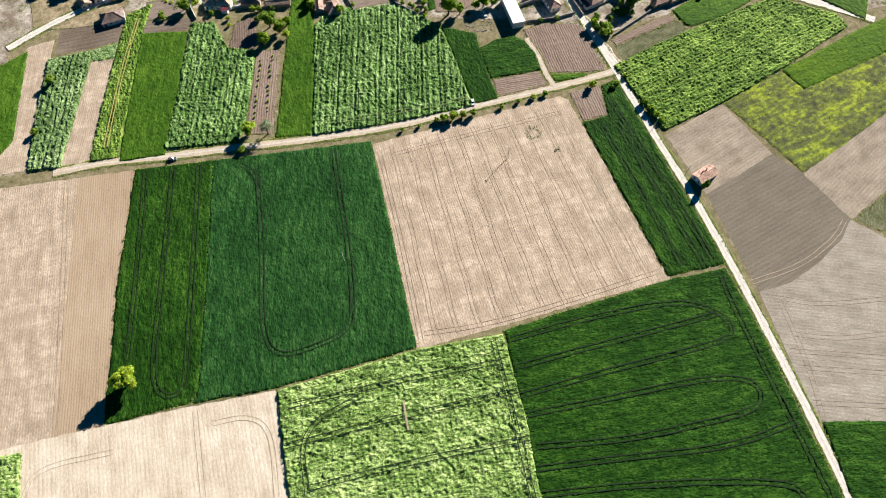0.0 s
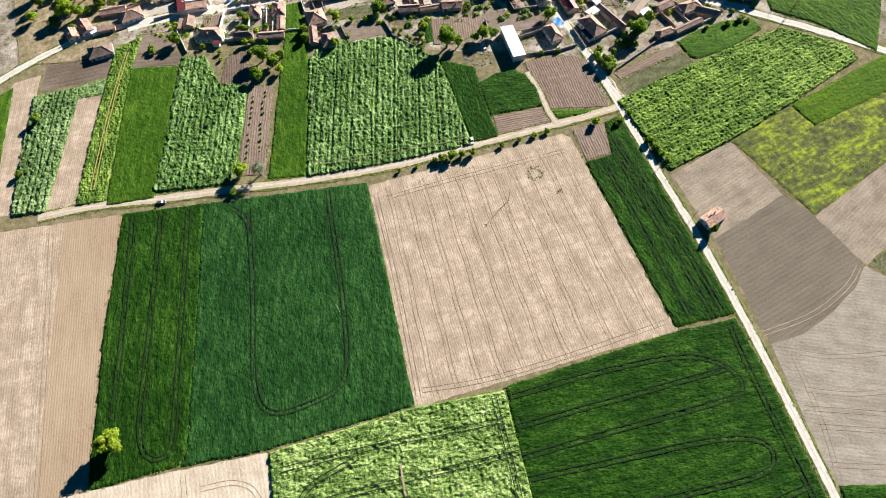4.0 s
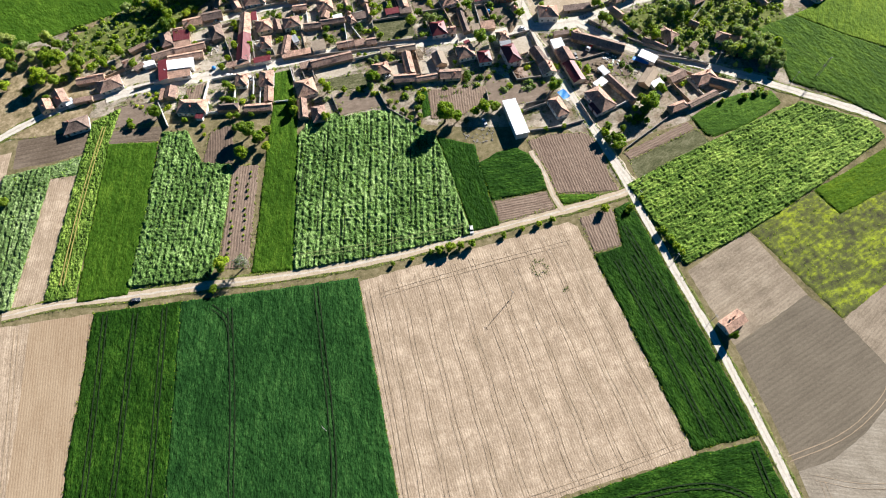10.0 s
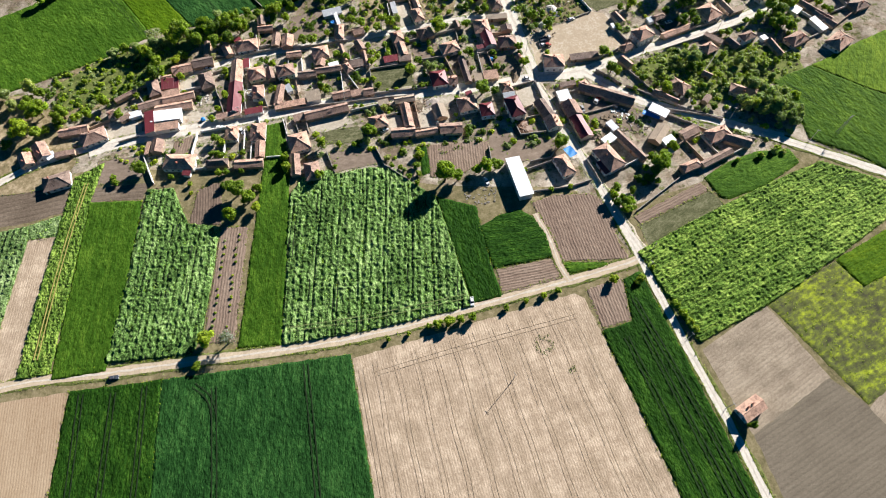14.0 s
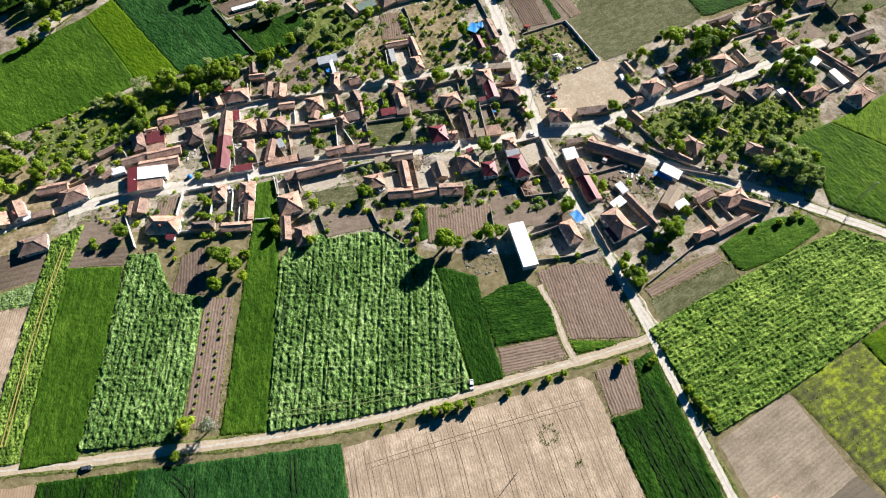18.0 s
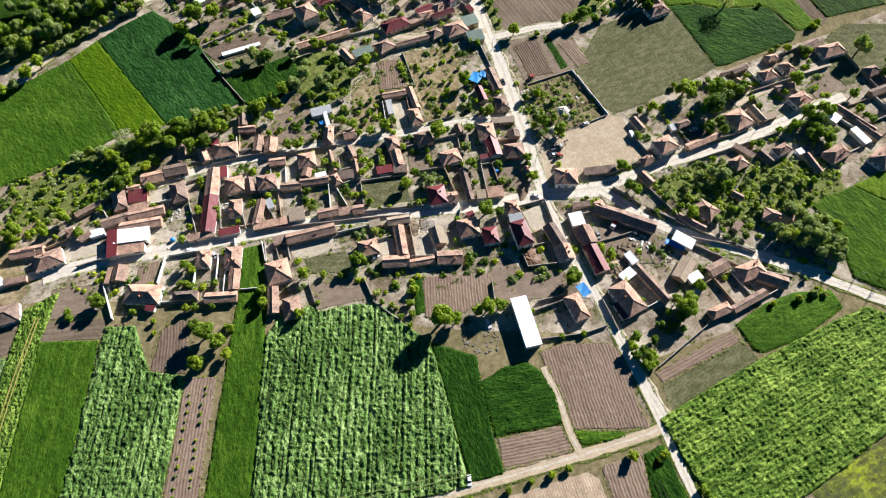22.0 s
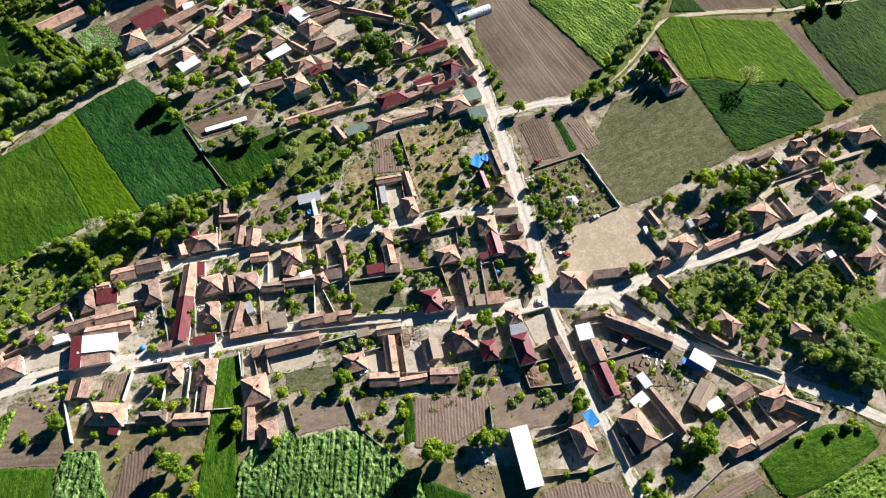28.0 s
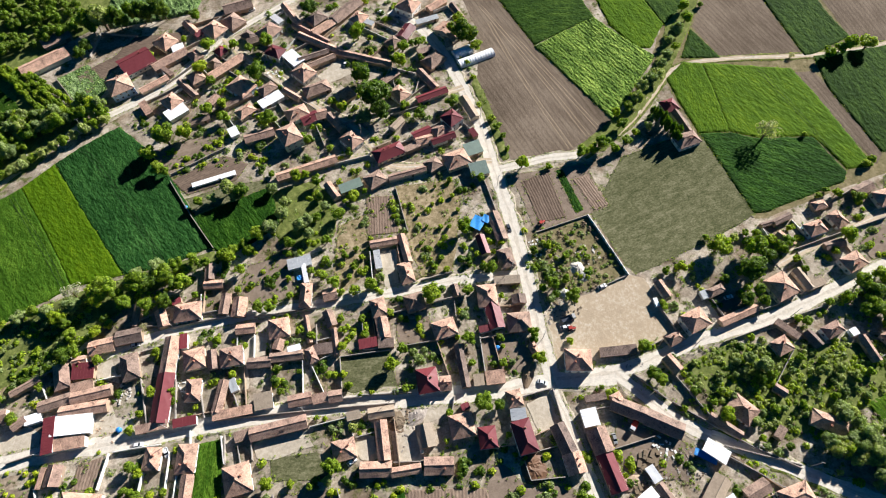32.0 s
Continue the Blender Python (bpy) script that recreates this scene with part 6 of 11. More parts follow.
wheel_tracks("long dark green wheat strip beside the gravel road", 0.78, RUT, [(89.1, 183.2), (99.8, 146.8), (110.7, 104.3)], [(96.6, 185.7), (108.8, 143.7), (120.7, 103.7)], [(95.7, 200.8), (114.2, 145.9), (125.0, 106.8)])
wheel_tracks("freshly ploughed light brown field with fine furrows", 0.13, SOIL_RUT, [(-174.6, 166.1), (-159.2, 87.0), (-152.6, 48.3)])
wheel_tracks("pale grey bare field with faint tracks", 0.15, SOIL_RUT, [(149.0, 71.0), (167.0, 67.5), (188.6, 68.6)], [(148.9, 56.5), (182.1, 52.2)], [(148.8, 42.2), (176.9, 39.2)], [(146.9, 87.8), (165.1, 82.8), (194.8, 84.1)], [(149.0, 86.4), (152.0, 58.7), (150.7, 35.9)], [(146.6, 63.8), (184.6, 58.6)], width=0.14)
wheel_tracks("pale straw-coloured stubble field", 0.13, SOIL_RUT, [(-159.1, 24.0), (-157.6, 34.9), (-128.3, 39.4)], [(-98.4, 53.3), (-90.9, 20.0)], [(-91.0, 48.0), (-76.8, 50.4), (-67.3, 44.4), (-63.4, 19.4)], width=0.15)
wheel_tracks("mid green crop field with wheel tracks", 0.78, RUT, [(-189.4, 424.1), (-169.5, 401.6), (-149.7, 376.4)], width=0.2)
wheel_tracks("dark bluish green wheat field", 0.78, RUT, [(-163.8, 453.9), (-155.7, 448.0), (-139.0, 428.7), (-114.2, 398.1), (-106.5, 387.4)], width=0.2)
wheel_tracks("large brown ploughed field crossed by tracks", 0.13, SOIL_RUT, [(50.1, 545.7), (68.3, 496.4), (88.5, 452.7)], [(62.9, 536.1), (84.2, 500.4), (104.5, 465.2)], [(45.6, 560.3), (73.9, 509.1), (98.1, 460.7)], width=0.28)
wheel_tracks("deep green crop field east of the village", 0.78, RUT, [(199.8, 319.8), (216.2, 301.5), (228.5, 284.5)], width=0.2)
wheel_tracks("bright green lodged crop field", 0.8, RUT, [(197.4, 507.0), (212.2, 472.3), (221.1, 444.5)], width=0.2)
wheel_tracks("broad trampled leafy green crop with pale ruts", 1.25, PALE_RUT, [(-54.7, 193.9), (-19.8, 197.6), (22.9, 205.5)], width=0.35)
wheel_tracks("weedy yellow-green grass strip", 1.0, WORN, [(-158.6, 275.0), (-160.3, 245.0), (-160.2, 215.0), (-159.6, 186.0)], gauge=1.5, width=0.5)
wheel_tracks("grey-brown fan-shaped ploughed field", 0.13, SOIL_RUT, [(139.1, 95.0), (164.0, 101.7), (183.9, 114.6), (190.9, 123.1)], width=0.3)

# ---- buildings: x, y, length, width, turn, wall height ----
building("barn", "long white plastered farm barn with a gabled pinkish clay-tile roof", "barn", -200.8, 514.1, 26.5, 9.8, 39, 3.5, "gable", TILE, PLASTER, 1)
building("lean_to", "plain mud-brick lean-to shed with a single-pitch weathered brown tile roof", "shed", -199.9, 532.3, 16.4, 7.7, 38, 3.0, "mono", OLD_TILE, MUD, 2)
building("house", "large cream plastered village house with a gabled dark red metal roof", "house", -148.8, 513.6, 18.2, 14.8, 40, 3.5, "gable", RED_TILE, CREAM, 3)
building("house", "large pale blue village house with a hipped pinkish clay-tile roof", "house", -152.4, 494.2, 13.4, 12.7, 123, 5.0, "hip", TILE, BLUE_WALL, 4)
building("barn", "long cream plastered farm barn with a gabled pinkish clay-tile roof", "barn", -135.1, 496.8, 16.8, 4.6, 39, 3.0, "gable", TILE, CREAM, 5)
building("house", "plain cream plastered village house with a hipped pinkish clay-tile roof", "house", -135.7, 528.8, 11.5, 10.6, 145, 3.5, "hip", TILE, CREAM, 6)
building("barn", "long narrow mud-brick farm barn with a gabled pinkish clay-tile roof", "barn", -130.5, 515.7, 21.3, 6.8, 40, 3.0, "gable", TILE, MUD, 7)
building("lean_to", "long mud-brick lean-to shed with a single-pitch weathered brown tile roof", "shed", -131.0, 507.4, 11.3, 2.6, -40, 2.6, "mono", OLD_TILE, MUD, 8)
building("shed", "plain white plastered yard shed with a flat white sheet-metal roof", "shed", -127.4, 523.6, 6.9, 7.1, 25, 3.0, "flat", WHITE_ROOF, PLASTER, 9)
building("house", "plain white plastered village house with a hipped pinkish clay-tile roof", "house", -122.4, 484.0, 10.4, 8.6, 141, 3.5, "hip", TILE, PLASTER, 10)
building("shed", "plain white plastered yard shed with a flat white sheet-metal roof", "shed", -118.7, 477.0, 11.5, 7.7, 43, 3.0, "flat", WHITE_ROOF, PLASTER, 11)
building("lean_to", "small mud-brick lean-to shed with a single-pitch pinkish clay-tile roof", "shed", -135.7, 479.8, 10.6, 4.1, -53, 2.6, "mono", TILE, MUD, 12)
building("barn", "long mud-brick farm barn with a gabled weathered brown tile roof", "barn", -115.9, 493.4, 16.8, 3.7, -44, 3.0, "gable", OLD_TILE, MUD, 13)
building("house", "plain cream plastered village house with a hipped pinkish clay-tile roof", "house", -112.7, 501.6, 9.1, 8.4, 128, 3.2, "hip", TILE, CREAM, 14)
building("house", "plain white plastered village house with a hipped pinkish clay-tile roof", "house", -109.6, 538.7, 12.7, 11.2, 143, 3.5, "hip", TILE, PLASTER, 15)
building("barn", "long narrow mud-brick farm barn with a gabled pinkish clay-tile roof", "barn", -123.4, 540.5, 14.5, 4.9, -47, 2.8, "gable", TILE, MUD, 16)
building("house", "small cream plastered village house with a hipped dark red metal roof", "house", -102.9, 521.6, 6.8, 6.2, 143, 3.0, "hip", RED_TILE, CREAM, 17)
building("house", "plain cream plastered village house with a hipped pinkish clay-tile roof", "house", -116.9, 518.5, 8.6, 6.3, 135, 3.0, "hip", TILE, CREAM, 18)
building("barn", "large mud-brick farm barn with a gabled weathered brown tile roof", "barn", -99.3, 558.9, 17.3, 9.1, 22, 3.0, "gable", OLD_TILE, MUD, 19)
building("outbuilding", "plain mud-brick farm outbuilding with a hipped weathered brown tile roof", "outbuilding", -99.9, 545.6, 12.2, 10.8, 138, 3.0, "hip", OLD_TILE, MUD, 20)
building("shed", "small white plastered yard shed with a flat pale grey sheet roof", "shed", -74.5, 547.6, 4.3, 8.2, 48, 2.6, "flat", GREY_ROOF, PLASTER, 21)
building("house", "plain white plastered village house with a hipped pinkish clay-tile roof", "house", -77.5, 537.0, 12.1, 10.9, 55, 3.5, "hip", TILE, PLASTER, 22)
building("barn", "long cream plastered farm barn with a gabled pinkish clay-tile roof", "barn", -66.7, 551.5, 20.9, 4.0, -57, 3.0, "gable", TILE, CREAM, 23)
building("outbuilding", "plain mud-brick farm outbuilding with a hipped weathered brown tile roof", "outbuilding", -51.3, 547.8, 10.9, 9.1, 47, 3.0, "hip", OLD_TILE, MUD, 24)
building("barn", "long narrow mud-brick farm barn with a gabled pinkish clay-tile roof", "barn", -45.0, 541.7, 19.4, 6.4, 43, 3.0, "gable", TILE, MUD, 25)
building("barn", "long mud-brick farm barn with a gabled weathered brown tile roof", "barn", -34.3, 554.5, 22.4, 8.3, 52, 3.0, "gable", OLD_TILE, MUD, 26)
building("barn", "long narrow mud-brick farm barn with a gabled pinkish clay-tile roof", "barn", -53.3, 535.8, 27.5, 3.6, -35, 2.8, "gable", TILE, MUD, 27)
building("house", "plain white plastered village house with a hipped pinkish clay-tile roof", "house", -26.2, 546.9, 9.4, 8.9, 58, 4.0, "hip", TILE, PLASTER, 28)
building("house", "plain white plastered village house with a hipped pinkish clay-tile roof", "house", 2.4, 556.5, 12.2, 11.2, 152, 4.5, "hip", TILE, PLASTER, 29)
building("house", "cream plastered village house with a gabled dark red metal roof", "house", 1.9, 535.9, 11.6, 7.4, 64, 3.0, "gable", RED_TILE, CREAM, 30)
building("barn", "long narrow mud-brick farm barn with a gabled pinkish clay-tile roof", "barn", -47.2, 527.7, 31.0, 4.4, -29, 2.8, "gable", TILE, MUD, 31)
building("barn", "long narrow mud-brick farm barn with a gabled pinkish clay-tile roof", "barn", -21.1, 515.6, 33.4, 5.0, -18, 2.8, "gable", TILE, MUD, 32)
building("house", "white plastered village house with a hipped dark red metal roof", "house", -71.5, 519.9, 10.0, 8.3, 154, 4.0, "hip", RED_TILE, PLASTER, 33)
building("shed", "plain white plastered yard shed with a flat white sheet-metal roof", "shed", -61.0, 515.6, 12.1, 7.5, -47, 3.0, "flat", WHITE_ROOF, PLASTER, 34)
building("barn", "long mud-brick farm barn with a gabled weathered brown tile roof", "barn", -49.8, 517.7, 17.8, 4.2, 24, 3.0, "gable", OLD_TILE, MUD, 35)
building("barn", "long mud-brick farm barn with a gabled weathered brown tile roof", "barn", -45.6, 513.1, 18.1, 4.0, 30, 3.0, "gable", OLD_TILE, MUD, 36)
building("house", "plain white plastered village house with a hipped pinkish clay-tile roof", "house", -53.6, 503.6, 11.5, 10.2, 138, 4.0, "hip", TILE, PLASTER, 37)
building("outbuilding", "plain mud-brick farm outbuilding with a hipped weathered brown tile roof", "outbuilding", -45.6, 492.6, 14.8, 8.4, 27, 3.0, "hip", OLD_TILE, MUD, 38)
building("house", "large pale blue village house with a hipped pinkish clay-tile roof", "house", -86.4, 493.7, 13.8, 11.4, 144, 4.0, "hip", TILE, BLUE_WALL, 39)
building("barn", "long narrow mud-brick farm barn with a gabled pinkish clay-tile roof", "barn", -97.6, 509.7, 22.9, 6.3, 45, 3.0, "gable", TILE, MUD, 40)
building("outbuilding", "plain mud-brick farm outbuilding with a hipped pinkish clay-tile roof", "outbuilding", -72.4, 492.8, 9.8, 6.9, 45, 3.0, "hip", TILE, MUD, 41)
building("shed", "plain white plastered yard shed with a flat white sheet-metal roof", "shed", -69.4, 485.0, 13.4, 6.3, 39, 3.0, "flat", WHITE_ROOF, PLASTER, 42)
building("barn", "long mud-brick farm barn with a gabled weathered brown tile roof", "barn", -88.3, 485.0, 18.3, 4.5, 35, 2.8, "gable", OLD_TILE, MUD, 43)
building("house", "plain cream plastered village house with a hipped pinkish clay-tile roof", "house", -81.8, 476.9, 10.1, 7.1, 44, 3.0, "hip", TILE, CREAM, 44)
building("barn", "long narrow mud-brick farm barn with a gabled pinkish clay-tile roof", "barn", -58.7, 488.9, 11.6, 3.4, -36, 2.8, "gable", TILE, MUD, 45)
building("house", "plain white plastered village house with a hipped pinkish clay-tile roof", "house", -54.1, 474.9, 12.0, 9.2, 30, 3.5, "hip", TILE, PLASTER, 46)
building("house", "cream plastered village house with a gabled dark red metal roof", "house", -47.1, 471.8, 9.6, 7.1, 32, 3.0, "gable", RED_TILE, CREAM, 47)
building("outbuilding", "small mud-brick farm outbuilding with a gabled pinkish clay-tile roof", "outbuilding", -41.1, 474.5, 6.5, 6.8, 19, 3.0, "gable", TILE, MUD, 48)
building("barn", "long mud-brick farm barn with a gabled weathered brown tile roof", "barn", -33.5, 469.4, 14.1, 4.5, -49, 3.0, "gable", OLD_TILE, MUD, 49)
building("outbuilding", "low mud-brick farm outbuilding with a hipped weathered brown tile roof", "outbuilding", -28.7, 489.0, 8.5, 7.4, 132, 2.8, "hip", OLD_TILE, MUD, 50)
building("house", "plain white plastered village house with a hipped pinkish clay-tile roof", "house", -0.3, 488.1, 10.1, 8.3, 135, 3.5, "hip", TILE, PLASTER, 51)
building("barn", "long cream plastered farm barn with a gabled dark red metal roof", "barn", 17.0, 487.6, 18.0, 4.9, 25, 3.0, "gable", RED_TILE, CREAM, 52)
building("barn", "long narrow mud-brick farm barn with a gabled pinkish clay-tile roof", "barn", 14.6, 499.0, 16.8, 4.6, -54, 3.0, "gable", TILE, MUD, 53)
building("outbuilding", "plain mud-brick farm outbuilding with a hipped weathered brown tile roof", "outbuilding", 17.9, 513.6, 12.8, 9.5, 46, 3.0, "hip", OLD_TILE, MUD, 54)
building("lean_to", "long mud-brick lean-to shed with a single-pitch weathered brown tile roof", "shed", -5.7, 500.9, 11.2, 4.2, 44, 2.6, "mono", OLD_TILE, MUD, 55)
building("barn", "plain mud-brick farm barn with a gabled pinkish clay-tile roof", "barn", 19.2, 559.0, 13.3, 5.5, 41, 3.0, "gable", TILE, MUD, 56)
building("house", "large cream plastered village house with a gabled pinkish clay-tile roof", "house", 26.1, 535.8, 9.6, 15.7, 49, 3.0, "gable", TILE, CREAM, 57)
building("barn", "long narrow mud-brick farm barn with a gabled pinkish clay-tile roof", "barn", -71.9, 460.4, 15.6, 5.9, 21, 3.2, "gable", TILE, MUD, 58)
building("shed", "small white plastered yard shed with a flat white sheet-metal roof", "shed", -85.9, 463.1, 4.9, 6.3, 31, 2.8, "flat", WHITE_ROOF, PLASTER, 59)
building("house", "plain pale green village house with a hipped pinkish clay-tile roof", "house", -55.7, 458.6, 12.6, 10.5, 123, 5.5, "hip", TILE, GREEN_WALL, 60)
building("barn", "long narrow mud-brick farm barn with a gabled pinkish clay-tile roof", "barn", -45.2, 439.6, 31.0, 5.3, 22, 3.0, "gable", TILE, MUD, 61)
building("house", "plain white plastered village house with a hipped pinkish clay-tile roof", "house", -23.9, 456.5, 10.5, 8.4, 137, 4.0, "hip", TILE, PLASTER, 62)
building("house", "cream plastered village house with a hipped dark red metal roof", "house", -4.5, 449.0, 15.9, 8.2, 27, 3.2, "hip", RED_TILE, CREAM, 63)
building("lean_to", "small mud-brick lean-to shed with a single-pitch weathered brown tile roof", "shed", 7.0, 452.2, 8.9, 4.3, -153, 2.8, "mono", OLD_TILE, MUD, 64)
building("barn", "white plastered farm barn with a gabled dark red metal roof", "barn", 12.1, 461.4, 10.6, 5.6, 28, 3.0, "gable", RED_TILE, PLASTER, 65)
building("house", "plain cream plastered village house with a gabled pinkish clay-tile roof", "house", 13.4, 456.9, 9.1, 6.1, 15, 3.0, "gable", TILE, CREAM, 66)
building("house", "plain cream plastered village house with a hipped pinkish clay-tile roof", "house", 21.7, 463.1, 9.3, 6.8, 36, 3.5, "hip", TILE, CREAM, 67)
building("barn", "long white plastered farm barn with a gabled dark red metal roof", "barn", 23.1, 457.7, 13.4, 4.6, 23, 3.2, "gable", RED_TILE, PLASTER, 68)
building("outbuilding", "plain mud-brick farm outbuilding with a hipped weathered brown tile roof", "outbuilding", -10.6, 432.3, 9.9, 8.5, 35, 3.0, "hip", OLD_TILE, MUD, 69)
building("barn", "long cream plastered farm barn with a gabled pinkish clay-tile roof", "barn", 5.2, 436.1, 19.6, 3.6, 18, 2.8, "gable", TILE, CREAM, 70)
building("barn", "small cream plastered farm barn with a gabled pinkish clay-tile roof", "barn", -31.3, 425.9, 10.5, 4.2, -55, 3.0, "gable", TILE, CREAM, 71)
building("lean_to", "plain cream plastered lean-to shed with a single-pitch grey-green sheet roof", "shed", -22.4, 428.4, 11.4, 5.1, 25, 3.0, "mono", GREEN_ROOF, CREAM, 72)
building("barn", "long narrow mud-brick farm barn with a gabled pinkish clay-tile roof", "barn", -4.7, 396.7, 12.8, 3.9, 11, 3.0, "gable", TILE, MUD, 73)
building("barn", "long narrow mud-brick farm barn with a gabled pinkish clay-tile roof", "barn", 5.1, 393.5, 15.3, 3.9, -74, 3.0, "gable", TILE, MUD, 74)
building("outbuilding", "plain mud-brick farm outbuilding with a hipped weathered brown tile roof", "outbuilding", 18.1, 441.4, 7.9, 7.3, 37, 3.0, "hip", OLD_TILE, MUD, 75)
building("shed", "white plastered yard shed with a flat pale grey sheet roof", "shed", -42.9, 386.6, 11.0, 5.5, 16, 2.6, "flat", GREY_ROOF, PLASTER, 76)
building("shed", "long white plastered yard shed with a flat white sheet-metal roof", "shed", -39.8, 381.1, 9.9, 2.2, -74, 2.6, "flat", WHITE_ROOF, PLASTER, 77)
building("house", "plain white plastered village house with a hipped pinkish clay-tile roof", "house", -38.1, 369.8, 11.8, 5.3, 90, 3.2, "hip", TILE, PLASTER, 78)
building("outbuilding", "small mud-brick farm outbuilding with a gabled pinkish clay-tile roof", "outbuilding", -27.5, 370.5, 6.3, 6.0, 13, 2.6, "gable", TILE, MUD, 79)
building("shed", "long white plastered yard shed with a flat pale grey sheet roof", "shed", -7.1, 387.9, 9.7, 3.1, -79, 2.6, "flat", GREY_ROOF, PLASTER, 80)
building("house", "plain white plastered village house with a hipped pinkish clay-tile roof", "house", 6.1, 380.7, 10.9, 6.5, -73, 3.2, "hip", TILE, PLASTER, 81)
building("house", "plain cream plastered village house with a hipped pinkish clay-tile roof", "house", -5.5, 363.9, 8.8, 6.8, -73, 3.2, "hip", TILE, CREAM, 82)
building("barn", "low mud-brick farm barn with a gabled pinkish clay-tile roof", "barn", -3.2, 354.6, 10.0, 5.7, -77, 2.8, "gable", TILE, MUD, 83)
building("lean_to", "small mud-brick lean-to shed with a single-pitch dark red metal roof", "shed", -9.2, 347.6, 7.9, 4.3, 11, 2.6, "mono", RED_TILE, MUD, 84)
building("lean_to", "small mud-brick lean-to shed with a single-pitch weathered brown tile roof", "shed", -1.5, 347.6, 6.8, 4.0, 6, 2.6, "mono", OLD_TILE, MUD, 85)
building("outbuilding", "plain mud-brick farm outbuilding with a hipped weathered brown tile roof", "outbuilding", 10.3, 366.4, 8.8, 8.4, 19, 3.0, "hip", OLD_TILE, MUD, 86)
building("house", "plain white plastered village house with a hipped pinkish clay-tile roof", "house", 23.3, 353.9, 10.3, 8.2, 18, 3.5, "hip", TILE, PLASTER, 87)
building("outbuilding", "plain mud-brick farm outbuilding with a gabled pinkish clay-tile roof", "outbuilding", -66.8, 364.4, 9.3, 6.4, 92, 3.0, "gable", TILE, MUD, 88)
building("barn", "plain mud-brick farm barn with a gabled weathered brown tile roof", "barn", -73.4, 366.0, 9.9, 4.6, 90, 3.0, "gable", OLD_TILE, MUD, 89)
building("barn", "small mud-brick farm barn with a gabled pinkish clay-tile roof", "barn", -62.5, 354.4, 8.3, 4.7, 7, 2.8, "gable", TILE, MUD, 90)
building("house", "plain cream plastered village house with a hipped pinkish clay-tile roof", "house", -47.9, 354.4, 9.1, 9.1, -79, 3.5, "hip", TILE, CREAM, 91)
building("outbuilding", "small mud-brick farm outbuilding with a gabled pinkish clay-tile roof", "outbuilding", -47.2, 347.2, 5.1, 4.9, 78, 2.8, "gable", TILE, MUD, 92)
building("barn", "long mud-brick farm barn with a gabled weathered brown tile roof", "barn", -43.3, 342.1, 14.1, 4.5, 7, 2.8, "gable", OLD_TILE, MUD, 93)
building("shed", "small white plastered yard shed with a flat white sheet-metal roof", "shed", -40.4, 345.4, 5.6, 2.8, 16, 3.0, "flat", WHITE_ROOF, PLASTER, 94)
building("house", "small cream plastered village house with a hipped pinkish clay-tile roof", "house", -32.8, 342.4, 7.2, 4.3, 119, 3.0, "hip", TILE, CREAM, 95)
building("barn", "long narrow mud-brick farm barn with a gabled pinkish clay-tile roof", "barn", -35.6, 354.2, 12.9, 2.3, -75, 2.6, "gable", TILE, MUD, 96)
building("barn", "small mud-brick farm barn with a gabled weathered brown tile roof", "barn", -26.5, 359.0, 8.1, 4.6, -66, 2.8, "gable", OLD_TILE, MUD, 97)
building("barn", "long narrow mud-brick farm barn with a gabled pinkish clay-tile roof", "barn", -23.2, 348.6, 12.2, 2.5, -79, 2.6, "gable", TILE, MUD, 98)
building("lean_to", "small mud-brick lean-to shed with a single-pitch weathered brown tile roof", "shed", -27.9, 345.3, 7.5, 4.8, 8, 2.4, "mono", OLD_TILE, MUD, 99)
building("house", "plain white plastered village house with a hipped pinkish clay-tile roof", "house", -66.2, 341.7, 9.7, 8.6, 12, 4.0, "hip", TILE, PLASTER, 100)
building("barn", "low mud-brick farm barn with a gabled weathered brown tile roof", "barn", -54.4, 339.4, 10.1, 4.7, 5, 2.8, "gable", OLD_TILE, MUD, 101)
building("barn", "small mud-brick farm barn with a gabled weathered brown tile roof", "barn", -83.2, 381.9, 7.9, 4.5, 99, 2.8, "gable", OLD_TILE, MUD, 102)
building("barn", "small mud-brick farm barn with a gabled pinkish clay-tile roof", "barn", -80.3, 375.7, 8.7, 4.2, 5, 2.8, "gable", TILE, MUD, 103)
building("house", "plain white plastered village house with a hipped pinkish clay-tile roof", "house", -88.9, 362.2, 12.0, 8.7, 10, 3.5, "hip", TILE, PLASTER, 104)
building("lean_to", "small mud-brick lean-to shed with a single-pitch dark red metal roof", "shed", -95.3, 367.6, 4.0, 3.1, -155, 2.4, "mono", RED_TILE, MUD, 105)
building("barn", "small mud-brick farm barn with a gabled pinkish clay-tile roof", "barn", -99.9, 359.3, 8.9, 4.9, -64, 2.8, "gable", TILE, MUD, 106)
building("barn", "long mud-brick farm barn with a gabled weathered brown tile roof", "barn", -111.5, 361.2, 11.1, 3.4, 92, 2.8, "gable", OLD_TILE, MUD, 107)
building("outbuilding", "plain mud-brick farm outbuilding with a gabled weathered brown tile roof", "outbuilding", -112.1, 351.2, 11.3, 6.9, 13, 3.0, "gable", OLD_TILE, MUD, 108)
building("house", "plain cream plastered village house with a gabled pinkish clay-tile roof", "house", -122.7, 346.8, 10.7, 6.8, 14, 3.0, "gable", TILE, CREAM, 109)
building("outbuilding", "plain mud-brick farm outbuilding with a hipped weathered brown tile roof", "outbuilding", -108.4, 337.7, 11.9, 7.4, -70, 3.0, "hip", OLD_TILE, MUD, 110)
